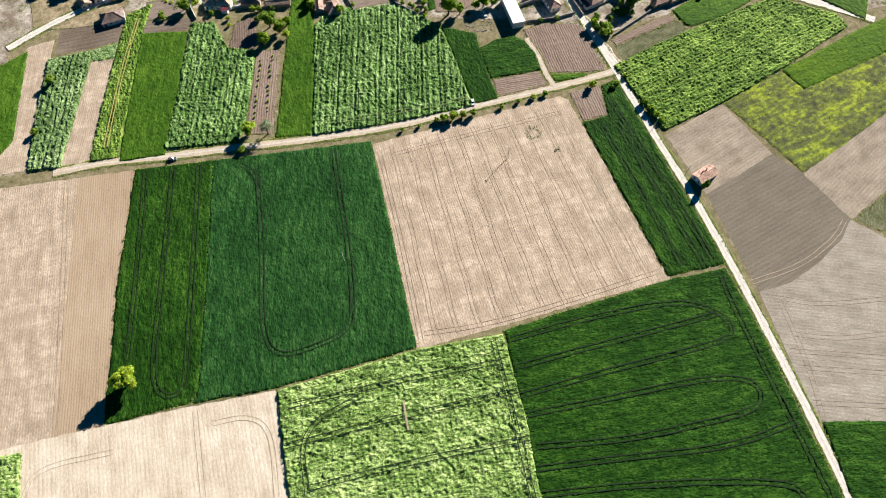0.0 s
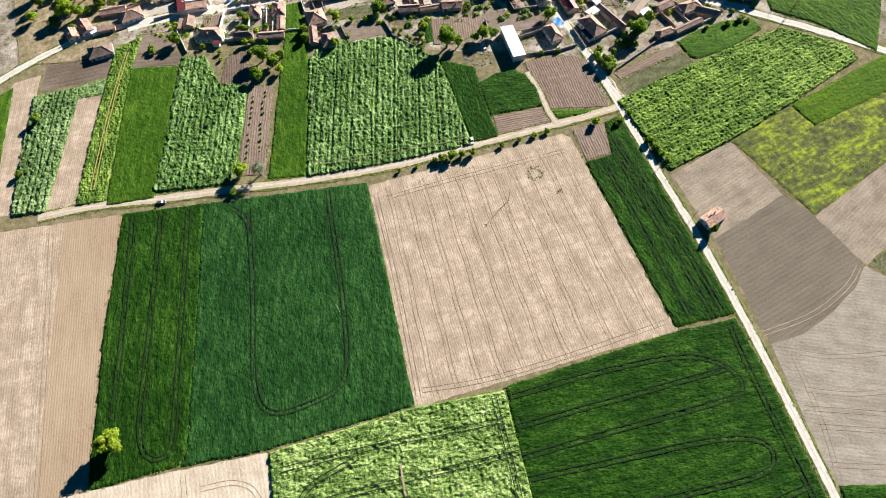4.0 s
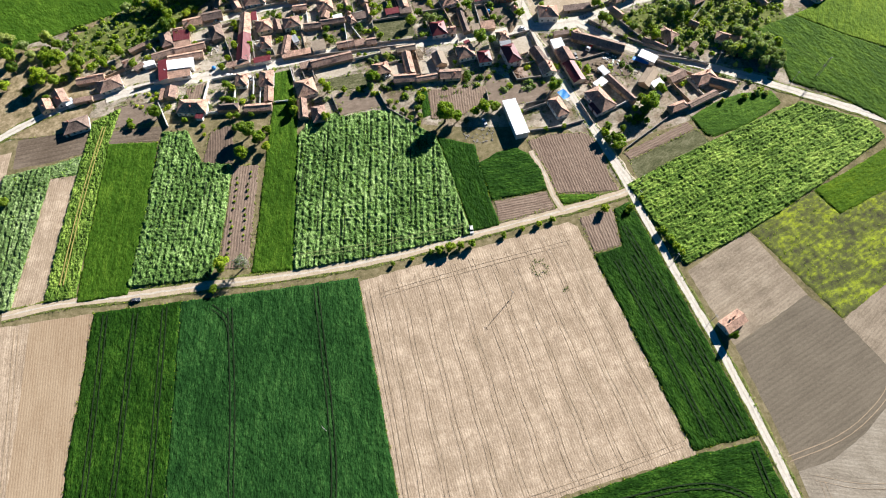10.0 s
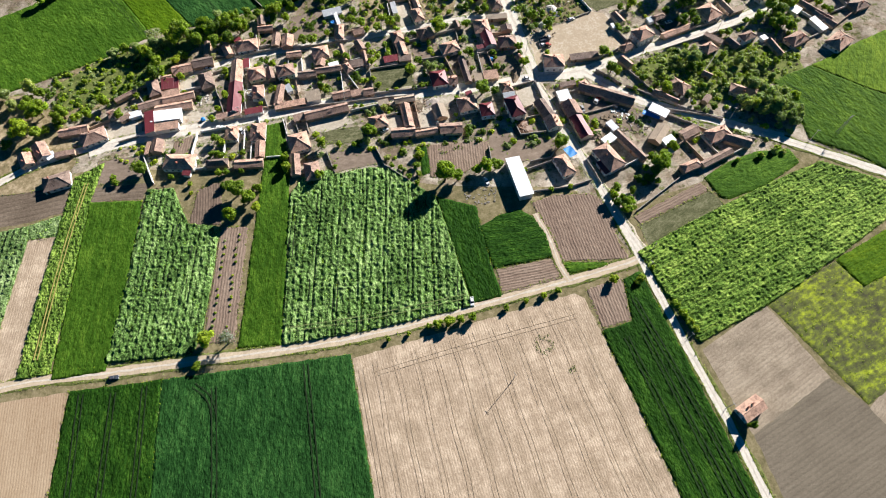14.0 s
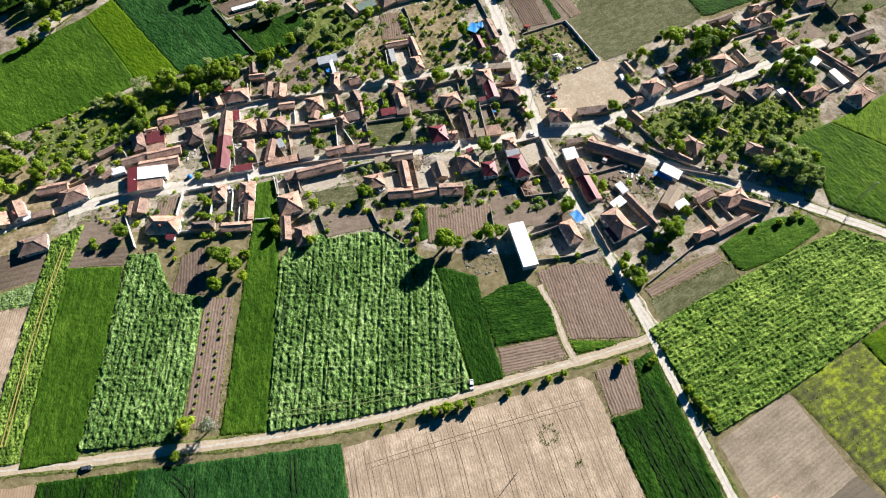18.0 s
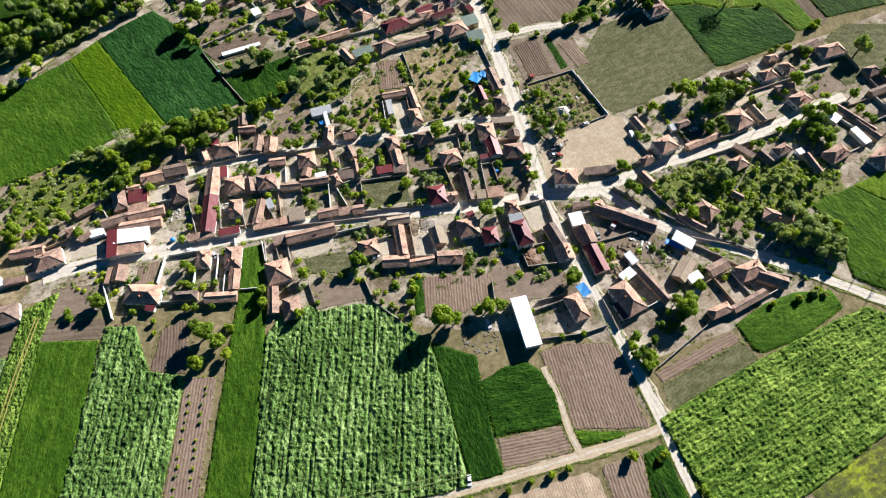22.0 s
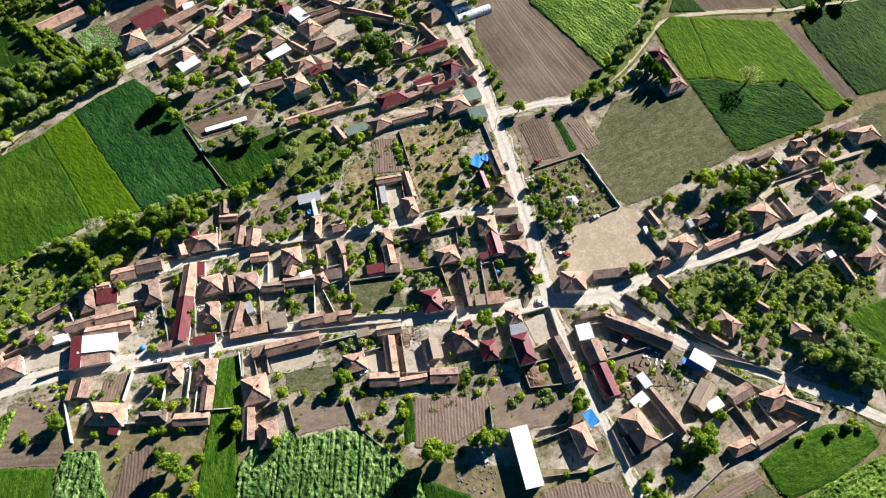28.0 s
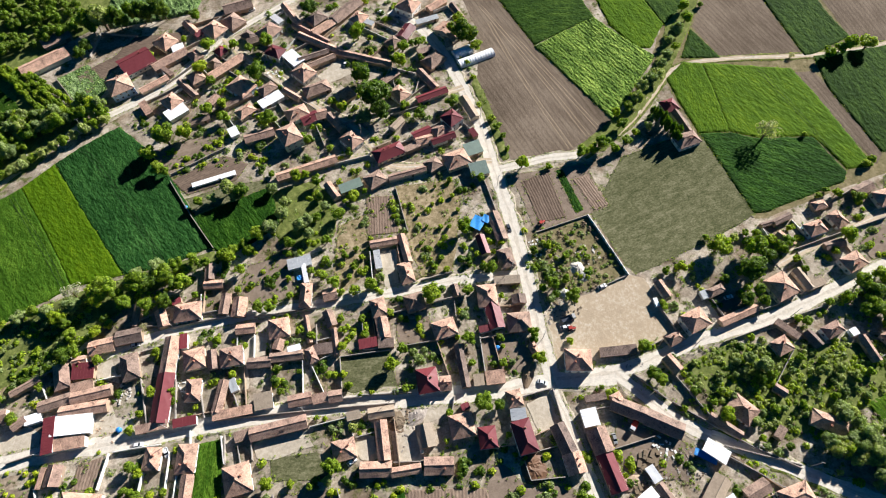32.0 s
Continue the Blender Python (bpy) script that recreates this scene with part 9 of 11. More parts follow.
tree(29.0, 350.2, 1.6, "bright")
tree(77.1, 348.6, 1.9, "lime")
tree(107.2, 345.2, 3.4, "bright")
tree(47.7, 338.6, 2.4, "bright")
tree(51.6, 339.3, 1.8, "grey")
tree(34.8, 338.9, 1.8, "lime")
tree(85.5, 327.4, 1.0, "dark")
tree(88.1, 328.5, 1.3, "dark")
tree(38.7, 321.4, 5.1, "bright")
tree(45.6, 321.4, 2.8, "dark")
tree(50.7, 302.0, 1.5, "bright")
tree(54.6, 300.6, 1.2, "bright")
tree(25.1, 318.3, 1.8, "bright")
tree(24.0, 307.4, 1.5, "lime")
tree(48.5, 309.5, 1.5, "bright")
tree(130.1, 382.7, 2.8, "lime")
tree(123.7, 381.3, 2.3, "bright")
tree(148.7, 392.3, 5.8, "bright")
tree(165.3, 391.1, 5.2, "bright")
tree(160.4, 380.1, 6.8, "dark")
tree(170.4, 387.3, 4.3, "dark")
tree(177.9, 391.9, 3.7, "dark")
tree(156.1, 366.7, 3.9, "dark")
tree(163.7, 365.7, 3.0, "dark")
tree(162.4, 371.0, 3.3, "bright")
tree(119.4, 364.9, 2.5, "lime")
tree(149.3, 377.1, 2.5, "dark")
tree(184.0, 387.1, 2.0, "lime")
tree(186.6, 381.9, 2.0, "bright")
tree(202.8, 391.0, 2.6, "bright")
tree(210.3, 398.1, 4.4, "bright")
tree(207.8, 374.2, 4.5, "bright")
tree(211.8, 369.7, 5.2, "dark")
tree(199.5, 366.7, 3.3, "bright")
tree(218.0, 378.6, 3.9, "bright")
tree(192.4, 365.8, 2.5, "bright")
tree(210.9, 361.1, 3.8, "dark")
tree(179.6, 356.6, 2.7, "bright")
tree(176.8, 358.1, 2.2, "bright")
tree(158.0, 397.9, 2.6, "grey")
tree(164.1, 401.0, 2.3, "lime")
tree(181.7, 395.6, 3.5, "bright")
tree(174.9, 397.7, 2.6, "bright")
tree(145.3, 398.3, 2.0, "lime")
tree(186.0, 403.5, 2.1, "lime")
tree(204.6, 421.4, 2.1, "lime")
tree(213.3, 422.5, 2.7, "bright")
tree(226.3, 421.2, 2.1, "bright")
tree(169.4, 401.0, 2.3, "bright")
tree(109.7, 333.0, 3.9, "dark")
tree(112.3, 330.8, 3.3, "bright")
tree(154.6, 336.8, 4.6, "grey")
tree(150.6, 339.9, 3.1, "grey")
tree(152.2, 331.6, 3.1, "dark")
tree(137.0, 333.2, 2.3, "grey")
tree(135.1, 316.9, 3.8, "bright")
tree(156.2, 319.3, 2.2, "bright")
tree(168.4, 317.2, 1.6, "grey")
tree(181.6, 319.0, 3.3, "grey")
tree(186.1, 318.0, 2.7, "grey")
tree(187.7, 307.7, 4.9, "grey")
tree(189.2, 301.5, 4.6, "grey")
tree(178.6, 303.8, 3.6, "lime")
tree(182.0, 299.6, 3.6, "grey")
tree(174.3, 302.3, 2.9, "grey")
tree(188.4, 293.5, 3.6, "grey")
tree(147.1, 314.3, 2.5, "grey")
tree(150.7, 317.6, 2.0, "grey")
tree(125.6, 326.4, 2.3, "dark")
tree(119.9, 319.7, 1.8, "lime")
tree(127.8, 338.8, 1.7, "grey")
tree(147.5, 334.8, 2.3, "grey")
tree(158.7, 333.5, 2.5, "bright")
tree(179.6, 334.4, 2.7, "grey")
tree(186.9, 335.6, 2.7, "grey")
tree(193.3, 333.3, 2.5, "grey")
tree(186.8, 326.5, 2.0, "grey")
tree(195.3, 324.2, 1.8, "grey")
tree(172.6, 340.8, 2.1, "bright")
tree(143.7, 326.9, 1.6, "grey")
tree(136.8, 326.9, 1.6, "grey")
tree(132.4, 322.3, 2.0, "bright")
tree(153.0, 302.5, 2.2, "grey")
tree(158.0, 304.6, 2.2, "dark")
tree(148.0, 307.9, 2.0, "bright")
tree(149.4, 304.7, 1.9, "grey")
tree(166.6, 343.5, 1.7, "bright")
tree(75.1, 284.7, 4.5, "bright")
tree(16.4, 267.5, 6.2, "bright")
tree(36.6, 272.4, 4.1, "bright")
tree(42.3, 273.7, 3.6, "bright")
tree(32.0, 271.6, 2.8, "bright")
tree(-21.2, 297.8, 3.3, "bright")
tree(-44.9, 272.5, 2.8, "lime")
tree(-62.8, 285.3, 2.1, "bright")
tree(-61.8, 279.1, 2.4, "bright")
tree(-83.7, 264.4, 5.6, "bright")
tree(-77.8, 260.3, 4.0, "bright")
tree(-73.6, 255.3, 3.0, "lime")
tree(-84.8, 251.7, 3.7, "bright")
tree(-73.6, 266.7, 2.6, "bright")
tree(-90.6, 269.5, 2.6, "dark")
tree(-131.5, 280.2, 3.9, "bright")
tree(100.5, 245.3, 3.4, "bright")
tree(121.5, 267.8, 4.9, "bright")
tree(119.1, 273.2, 3.1, "bright")
tree(131.5, 279.2, 2.6, "bright")
tree(96.0, 253.1, 2.7, "bright")
tree(97.1, 249.2, 2.5, "dark")
tree(56.3, 263.3, 2.0, "bright")
tree(56.0, 271.0, 1.5, "bright")
tree(3.0, 276.3, 2.3, "bright")
tree(2.7, 281.9, 1.8, "bright")
tree(3.7, 271.7, 1.8, "lime")
tree(-11.7, 281.6, 2.1, "grey")
tree(-3.4, 274.2, 1.8, "grey")
tree(-1.0, 270.4, 1.8, "bright")
tree(-9.3, 277.4, 1.6, "bright")
tree(-94.4, 276.7, 2.3, "bright")
tree(-94.2, 287.3, 2.1, "bright")
tree(-99.5, 289.3, 1.9, "bright")
tree(-145.8, 276.8, 2.1, "bright")
tree(110.0, 262.4, 2.3, "dark")
tree(114.6, 268.1, 2.3, "bright")
tree(116.8, 262.3, 2.3, "dark")
tree(105.7, 255.7, 2.3, "dark")
tree(-37.6, 278.0, 1.6, "bright")
tree(67.4, 259.1, 1.5, "bright")
tree(76.6, 260.0, 1.5, "bright")
tree(173.2, 272.8, 2.1, "lime")
tree(180.0, 275.1, 1.8, "grey")
tree(161.1, 270.8, 1.5, "lime")
tree(99.1, 284.5, 1.9, "bright")
tree(104.5, 274.6, 1.6, "bright")
tree(-88.4, 190.7, 4.5, "bright")
tree(-79.2, 189.9, 4.5, "pale")
tree(-195.2, 332.8, 3.8, "bright")
tree(-129.1, 367.8, 5.1, "bright")
tree(-139.4, 365.1, 4.4, "grey")
tree(-150.2, 362.1, 4.0, "grey")
tree(-141.2, 356.6, 3.3, "dark")
tree(-203.5, 416.5, 4.7, "bright")
tree(-208.6, 409.3, 3.6, "grey")
tree(-213.7, 405.1, 3.6, "bright")
tree(-199.6, 424.2, 4.0, "bright")
tree(-112.3, 375.4, 5.5, "bright")
tree(-102.4, 379.4, 5.2, "bright")
tree(-93.2, 375.7, 4.5, "bright")
tree(-197.1, 318.6, 3.1, "bright")
tree(-186.4, 308.6, 2.5, "bright")
tree(-200.2, 329.0, 3.2, "dark")
tree(-106.6, 364.3, 4.4, "bright")
tree(-197.0, 306.2, 5.9, "bright")
tree(-191.3, 319.2, 5.6, "bright")
tree(-179.4, 317.6, 4.6, "lime")
tree(-217.5, 324.0, 5.0, "bright")
tree(-207.6, 324.6, 3.9, "grey")
tree(-223.0, 336.8, 4.3, "grey")
tree(-213.3, 332.3, 3.9, "grey")
tree(-200.7, 335.3, 4.3, "grey")
tree(-214.5, 315.4, 3.8, "dark")
tree(-202.9, 298.9, 3.4, "dark")
tree(-192.3, 295.3, 2.4, "bright")
tree(-135.6, 341.8, 4.4, "dark")
tree(-216.2, 303.8, 3.4, "bright")
tree(-166.3, 317.1, 3.1, "bright")
tree(-151.0, 316.5, 2.8, "bright")
tree(-125.6, 66.9, 5.7, "lime")
tree(-195.9, 230.4, 3.0, "bright")
tree(-196.7, 196.9, 2.5, "bright")
tree(-91.6, 178.8, 2.2, "bright")
tree(9.4, 193.0, 2.5, "lime")
tree(14.4, 193.4, 2.7, "bright")
tree(19.4, 194.5, 2.5, "lime")
tree(24.6, 195.3, 2.5, "bright")
tree(5.7, 192.2, 1.6, "bright")
tree(39.6, 198.9, 1.7, "lime")
tree(56.4, 204.0, 1.7, "bright")
tree(63.0, 205.9, 1.7, "bright")
tree(88.3, 209.6, 2.5, "lime")
tree(100.6, 209.9, 2.3, "bright")
tree(98.7, 208.1, 1.7, "bright")
tree(112.5, 196.6, 2.5, "bright")
tree(115.2, 192.2, 2.5, "bright")
tree(117.1, 188.2, 2.2, "lime")
tree(118.9, 185.1, 1.9, "bright")
tree(106.7, 214.8, 1.7, "bright")
tree(-91.2, 180.2, 2.1, "bright")
tree(48.7, 201.8, 1.4, "lime")
tree(-11.5, 187.3, 1.3, "bright")
tree(-3.0, 189.4, 1.4, "bright")
tree(237.3, 387.2, 3.4, "bright")
tree(220.4, 376.3, 4.1, "bright")
tree(214.6, 357.7, 3.3, "dark")
tree(209.9, 364.7, 4.0, "bright")
tree(214.3, 362.9, 3.7, "bright")
tree(206.6, 362.0, 3.0, "bright")
tree(238.0, 377.5, 2.7, "bright")
tree(242.0, 370.7, 2.7, "bright")
tree(240.5, 374.5, 2.0, "bright")
tree(258.7, 385.0, 4.1, "dark")
tree(252.2, 419.3, 5.4, "grey")
tree(246.6, 356.2, 3.0, "lime")
tree(265.7, 410.1, 3.2, "bright")
tree(259.9, 401.8, 2.8, "dark")
tree(222.0, 420.0, 3.2, "dark")
tree(209.5, 424.9, 1.8, "lime")
tree(178.1, 306.1, 3.6, "grey")
tree(183.8, 304.6, 3.6, "grey")
tree(190.1, 309.5, 4.2, "grey")
tree(199.8, 307.0, 3.3, "lime")
tree(199.1, 298.8, 3.5, "grey")
tree(195.4, 291.2, 3.2, "grey")
tree(187.2, 290.5, 2.4, "grey")
tree(196.2, 311.2, 3.4, "grey")
tree(199.4, 295.1, 3.0, "grey")
tree(192.1, 286.7, 2.1, "grey")
tree(174.6, 295.1, 1.6, "grey")
tree(178.9, 282.2, 1.6, "grey")
tree(182.8, 276.9, 2.1, "lime")
tree(185.0, 274.5, 1.8, "grey")
tree(183.1, 309.0, 3.1, "grey")
tree(173.6, 308.1, 2.5, "lime")
tree(185.1, 300.0, 3.0, "grey")
tree(-91.0, 277.3, 2.2, "bright")
tree(-117.7, 276.1, 1.7, "bright")
tree(-107.7, 271.7, 1.7, "bright")
tree(-106.5, 266.4, 1.5, "lime")
tree(-76.1, 268.0, 1.7, "lime")
tree(-83.5, 277.8, 1.7, "bright")
tree(-133.7, 281.4, 3.5, "bright")
tree(-144.6, 274.2, 2.2, "bright")
tree(-62.3, 283.8, 2.8, "bright")
tree(-61.2, 277.7, 2.7, "bright")
tree(22.7, 267.4, 3.4, "bright")
tree(4.9, 283.0, 2.3, "bright")
tree(3.0, 265.9, 1.7, "bright")
tree(-5.1, 275.6, 1.5, "bright")
tree(-189.8, 305.9, 4.1, "bright")
tree(-181.1, 315.0, 4.5, "lime")
tree(-159.5, 325.1, 3.5, "bright")
tree(-161.6, 314.8, 1.7, "lime")
tree(-200.2, 323.2, 3.8, "bright")
tree(-200.6, 433.7, 2.9, "grey")
tree(-196.6, 436.2, 3.2, "bright")
tree(-192.7, 439.4, 2.9, "grey")
tree(-188.7, 442.3, 3.3, "grey")
tree(-185.0, 446.3, 3.0, "bright")
tree(-180.4, 449.2, 3.3, "grey")
tree(-176.5, 453.3, 3.0, "grey")
tree(-171.9, 456.7, 3.3, "lime")
tree(-168.0, 460.9, 3.0, "grey")
tree(-163.3, 464.3, 3.4, "grey")
tree(-159.1, 468.2, 3.1, "bright")
tree(-154.8, 471.0, 3.4, "grey")
wood("thicket of dense dark green trees and scrub", [(-276.1, 586.7), (-208.9, 585.7), (-192.9, 555.0), (-186.1, 542.8), (-201.0, 532.3), (-210.4, 526.0), (-221.2, 521.7), (-244.5, 505.4)], 5.5, 3.4, "dark")
for (ax, ay), (bx, by), size in (((-231, 515), (-180, 468.5), 2.3), ((-222.5, 511.5), (-175.5, 470.5), 1.9), ((-214, 508), (-171.5, 473.5), 2.2), ((-206, 504.5), (-166.5, 477.0), 2.0)):
    for k in range(int(math.hypot(bx - ax, by - ay) / (1.25 * size))):
        f = k * 1.25 * size / math.hypot(bx - ax, by - ay)
        tree(ax + (bx - ax) * f + grown.uniform(-0.5, 0.5), ay + (by - ay) * f + grown.uniform(-0.5, 0.5), size * grown.uniform(0.85, 1.2), "lime" if k % 4 == 0 else "bright", 1.25)
for k in range(17):
    f = k / 16
    tree(-243 + 46 * f + grown.uniform(-1.5, 1.5), 424 + 36 * f + grown.uniform(-1.5, 1.5) + 6, grown.uniform(3.4, 4.8), ("grey", "bright", "dark")[k % 3], 1.35)
for k in range(36):
    f, off = k / 35, grown.uniform(2.0, 13.0)
    tree(-212 + 55 * f - 0.66 * off + grown.uniform(-1, 1), 428 + 49 * f ** 0.85 + 0.75 * off, grown.uniform(2.8, 4.4), ("grey", "bright", "grey", "dark", "lime")[k % 5], 1.3)
for k in range(12):
    tree(-183 + 45 * k / 11 + grown.uniform(-3, 3), 539 + 12 * k / 11 + grown.uniform(-3, 3), grown.uniform(4.0, 5.6), "dark", 1.5)
for k in range(13):
    tree(-226 + 42 * k / 12 + grown.uniform(-1.5, 1.5), 470 + 3 * k / 12 + grown.uniform(-3, 3), grown.uniform(2.6, 3.9), ("grey", "dark", "grey", "bright")[k % 4], 1.3)
wood("thicket of bright green trees and scrub", [(-167.8, 474.1), (-148.1, 479.0), (-142.2, 485.7), (-151.3, 474.0), (-163.3, 463.8)], 6.4, 2.4, "bright")
wood("thicket of loose grey-green trees and scrub", [(-167.8, 474.1), (-148.1, 479.0), (-142.2, 485.7), (-151.3, 474.0), (-163.3, 463.8)], 6.4, 2.4, "grey")
wood("thicket of bright green trees and scrub", [(-180.2, 340.2), (-167.9, 352.7), (-143.4, 368.4), (-130.5, 349.9), (-141.9, 340.0), (-160.0, 330.5), (-174.6, 325.9)], 16.5, 1.5, "bright")
wood("thicket of loose grey-green trees and scrub", [(-180.2, 340.2), (-167.9, 352.7), (-143.4, 368.4), (-130.5, 349.9), (-141.9, 340.0), (-160.0, 330.5), (-174.6, 325.9)], 16.5, 1.5, "grey")
wood("thicket of yellow-green trees and scrub", [(-180.2, 340.2), (-167.9, 352.7), (-143.4, 368.4), (-130.5, 349.9), (-141.9, 340.0), (-160.0, 330.5), (-174.6, 325.9)], 16.5, 1.5, "lime")
wood("thicket of loose grey-green trees and scrub", [(122.4, 336.2), (143.6, 347.1), (164.6, 345.8), (207.2, 345.5), (202.2, 326.4), (185.3, 321.9), (169.4, 322.0), (159.5, 310.9), (150.8, 319.8), (132.0, 326.7)], 10.4, 1.6, "grey")
wood("thicket of yellow-green trees and scrub", [(122.4, 336.2), (143.6, 347.1), (164.6, 345.8), (207.2, 345.5), (202.2, 326.4), (185.3, 321.9), (169.4, 322.0), (159.5, 310.9), (150.8, 319.8), (132.0, 326.7)], 14.7, 1.6, "lime")

for k in range(15):
    for row in (0, 1):
        if (k * 3 + row) % 7:
            tree(-87.2 + 6.2 * row + grown.uniform(-0.5, 0.5), 193.5 + 3.5 * k + grown.uniform(-0.6, 0.6), grown.uniform(0.6, 0.95), ("lime", "grey", "bright")[(k + row) % 3], 0.85)
tree(120.7, 269.4, 4.6, "bright")
tree(124.6, 274.0, 3.6, "bright")
tree(118.6, 265.1, 3.2, "dark")
tree(130.1, 280.4, 2.8, "lime")
tree(102.6, 249.0, 3.3, "bright")
tree(100.3, 251.8, 2.4, "dark")
tree(98.3, 257.5, 2.6, "bright")
tree(104.4, 246.1, 2.2, "lime")
tree(114.3, 262.2, 2.4, "dark")
tree(119.4, 260.5, 2.0, "bright")
tree(112.3, 260.0, 1.8, "dark")
tree(172.6, 306.2, 3.6, "grey")
tree(174.7, 303.6, 4.0, "grey")
tree(181.0, 306.7, 4.2, "grey")
tree(183.8, 303.4, 4.3, "grey")
tree(189.1, 306.7, 3.8, "grey")
tree(191.4, 303.3, 4.4, "grey")
tree(196.0, 305.9, 3.6, "grey")
tree(195.4, 300.2, 3.8, "grey")
tree(186.9, 299.7, 3.4, "grey")
tree(179.9, 301.4, 3.2, "grey")
tree(181.1, 316.0, 3.8, "grey")
tree(186.1, 313.5, 3.4, "grey")
tree(193.6, 294.8, 3.6, "grey")
tree(190.1, 296.6, 2.8, "grey")

# ---- yard walls ----
yard_wall("rough stone yard wall with a worn coping", [(66.6, 402.4), (92.2, 411.9)], 1, STONE)
yard_wall("white plastered yard wall with a flat coping", [(92.1, 411.7), (106.7, 379.8)], 1.7, PLASTER)
yard_wall("rough stone yard wall with a worn coping", [(106.8, 380.0), (92.7, 373.6)], 0.9, STONE)
yard_wall("rough stone yard wall with a worn coping", [(-112.7, 432.9), (-97.8, 412.0), (-84.3, 394.9)], 1.5, STONE)
yard_wall("rough stone yard wall with a worn coping", [(-113.6, 437.0), (-88.7, 453.8)], 1.5, STONE)
yard_wall("rough stone yard wall with a worn coping", [(67.7, 328.1), (70.8, 312.8)], 1.9, STONE)
yard_wall("rough stone yard wall with a worn coping", [(55.2, 324.9), (67.3, 328.1)], 1.6, STONE)
yard_wall("rough stone yard wall with a worn coping", [(-20.9, 342.1), (-18.5, 324.3), (-10.7, 325.0)], 1.6, STONE)
yard_wall("rough stone yard wall with a worn coping", [(-20.9, 342.1), (0.1, 345.0)], 1.4, STONE)
yard_wall("rough stone yard wall with a worn coping", [(101.6, 334.1), (113.7, 323.5)], 1.8, STONE)
yard_wall("rough stone yard wall with a worn coping", [(142.2, 347.7), (174.2, 358.8), (193.3, 365.1)], 1.6, STONE)
yard_wall("rough stone yard wall with a worn coping", [(160.2, 361.6), (176.6, 367.4)], 1.6, STONE)
yard_wall("rough stone yard wall with a worn coping", [(115.8, 322.3), (129.9, 313.3), (143.5, 305.0), (160.9, 296.5)], 1.6, STONE)
yard_wall("white plastered yard wall with a flat coping", [(-65.5, 309.7), (-62.5, 299.0)], 1.9, PLASTER)
yard_wall("rough stone yard wall with a worn coping", [(-53.2, 307.0), (-51.7, 300.4)], 1.7, STONE)
yard_wall("white plastered yard wall with a flat coping", [(-84.5, 303.7), (-83.6, 289.7)], 1.8, PLASTER)
yard_wall("white plastered yard wall with a flat coping", [(-108.6, 303.2), (-109.6, 289.7)], 1.8, PLASTER)
yard_wall("rough stone yard wall with a worn coping", [(-148.1, 299.3), (-136.2, 303.5)], 1.6, STONE)
yard_wall("white plastered yard wall with a flat coping", [(-107.2, 303.6), (-88.9, 306.5)], 1.7, PLASTER)
yard_wall("white plastered yard wall with a flat coping", [(-85.2, 371.2), (-83.2, 360.3)], 1.7, PLASTER)
yard_wall("grey concrete block wall along a lane", [(-51.9, 438.8), (-29.6, 443.1), (-14.1, 447.9)], 1.9, CONCRETE)
yard_wall("rough stone yard wall with a worn coping", [(-0.5, 428.6), (6.3, 403.4)], 1.2, STONE)
yard_wall("rough stone yard wall with a worn coping", [(-31.6, 468.1), (-5.3, 477.9), (15.8, 484.0)], 1.8, STONE)
yard_wall("rough stone yard wall with a worn coping", [(54.2, 300.0), (56.3, 292.6), (69.4, 293.8)], 1.7, STONE)
yard_wall("rough stone yard wall with a worn coping", [(-96.2, 355.2), (-79.7, 359.0), (-70.1, 360.8)], 1.6, STONE)
yard_wall("rough stone yard wall with a worn coping", [(7.3, 346.9), (24.2, 349.9)], 1.6, STONE)
yard_wall("rough stone yard wall with a worn coping", [(26.9, 376.1), (29.5, 349.8)], 1.6, STONE)
yard_wall("white plastered yard wall with a flat coping", [(-11.0, 392.2), (-8.8, 376.8)], 1.8, PLASTER)
yard_wall("rough stone yard wall with a worn coping", [(12.8, 377.6), (26.9, 381.8)], 1.5, STONE)
yard_wall("rough stone yard wall with a worn coping", [(185.8, 390.8), (186.9, 378.9)], 1.8, STONE)
yard_wall("rough stone yard wall with a worn coping", [(-60.0, 360.2), (-33.2, 364.6)], 1.7, STONE)
yard_wall("rough stone yard wall with a worn coping", [(-51.0, 349.0), (-49.8, 340.2)], 1.7, STONE)
yard_wall("rough stone yard wall with a worn coping", [(-17.8, 289.9), (-13.0, 277.8), (-1.0, 267.9)], 1.4, STONE)
yard_wall("rough stone yard wall with a worn coping", [(58.9, 275.6), (69.9, 278.2), (73.5, 284.3)], 1.6, STONE)
yard_wall("rough stone yard wall with a worn coping", [(58.3, 258.2), (76.9, 260.1), (87.7, 263.5)], 1.4, STONE)
yard_wall("white plastered yard wall with a flat coping", [(-133.8, 290.1), (-125.9, 273.3)], 1.7, PLASTER)
yard_wall("rough stone yard wall with a worn coping", [(39.5, 285.9), (40.1, 276.5)], 1.5, STONE)
yard_wall("rough stone yard wall with a worn coping", [(-42.3, 288.0), (-37.5, 274.8)], 1.3, STONE)
yard_wall("rough stone yard wall with a worn coping", [(105.8, 244.7), (130.1, 262.0)], 1.5, STONE)
yard_wall("rough stone yard wall with a worn coping", [(87.3, 275.4), (91.9, 261.0)], 1.6, STONE)
yard_wall("rough stone yard wall with a worn coping", [(-12.8, 359.2), (-11.0, 348.8)], 1.6, STONE)
yard_wall("rough stone yard wall with a worn coping", [(-32.4, 356.6), (-30.6, 343.8)], 1.6, STONE)
yard_wall("rough stone yard wall with a worn coping", [(38.7, 349.8), (51.0, 352.3)], 1.5, STONE)
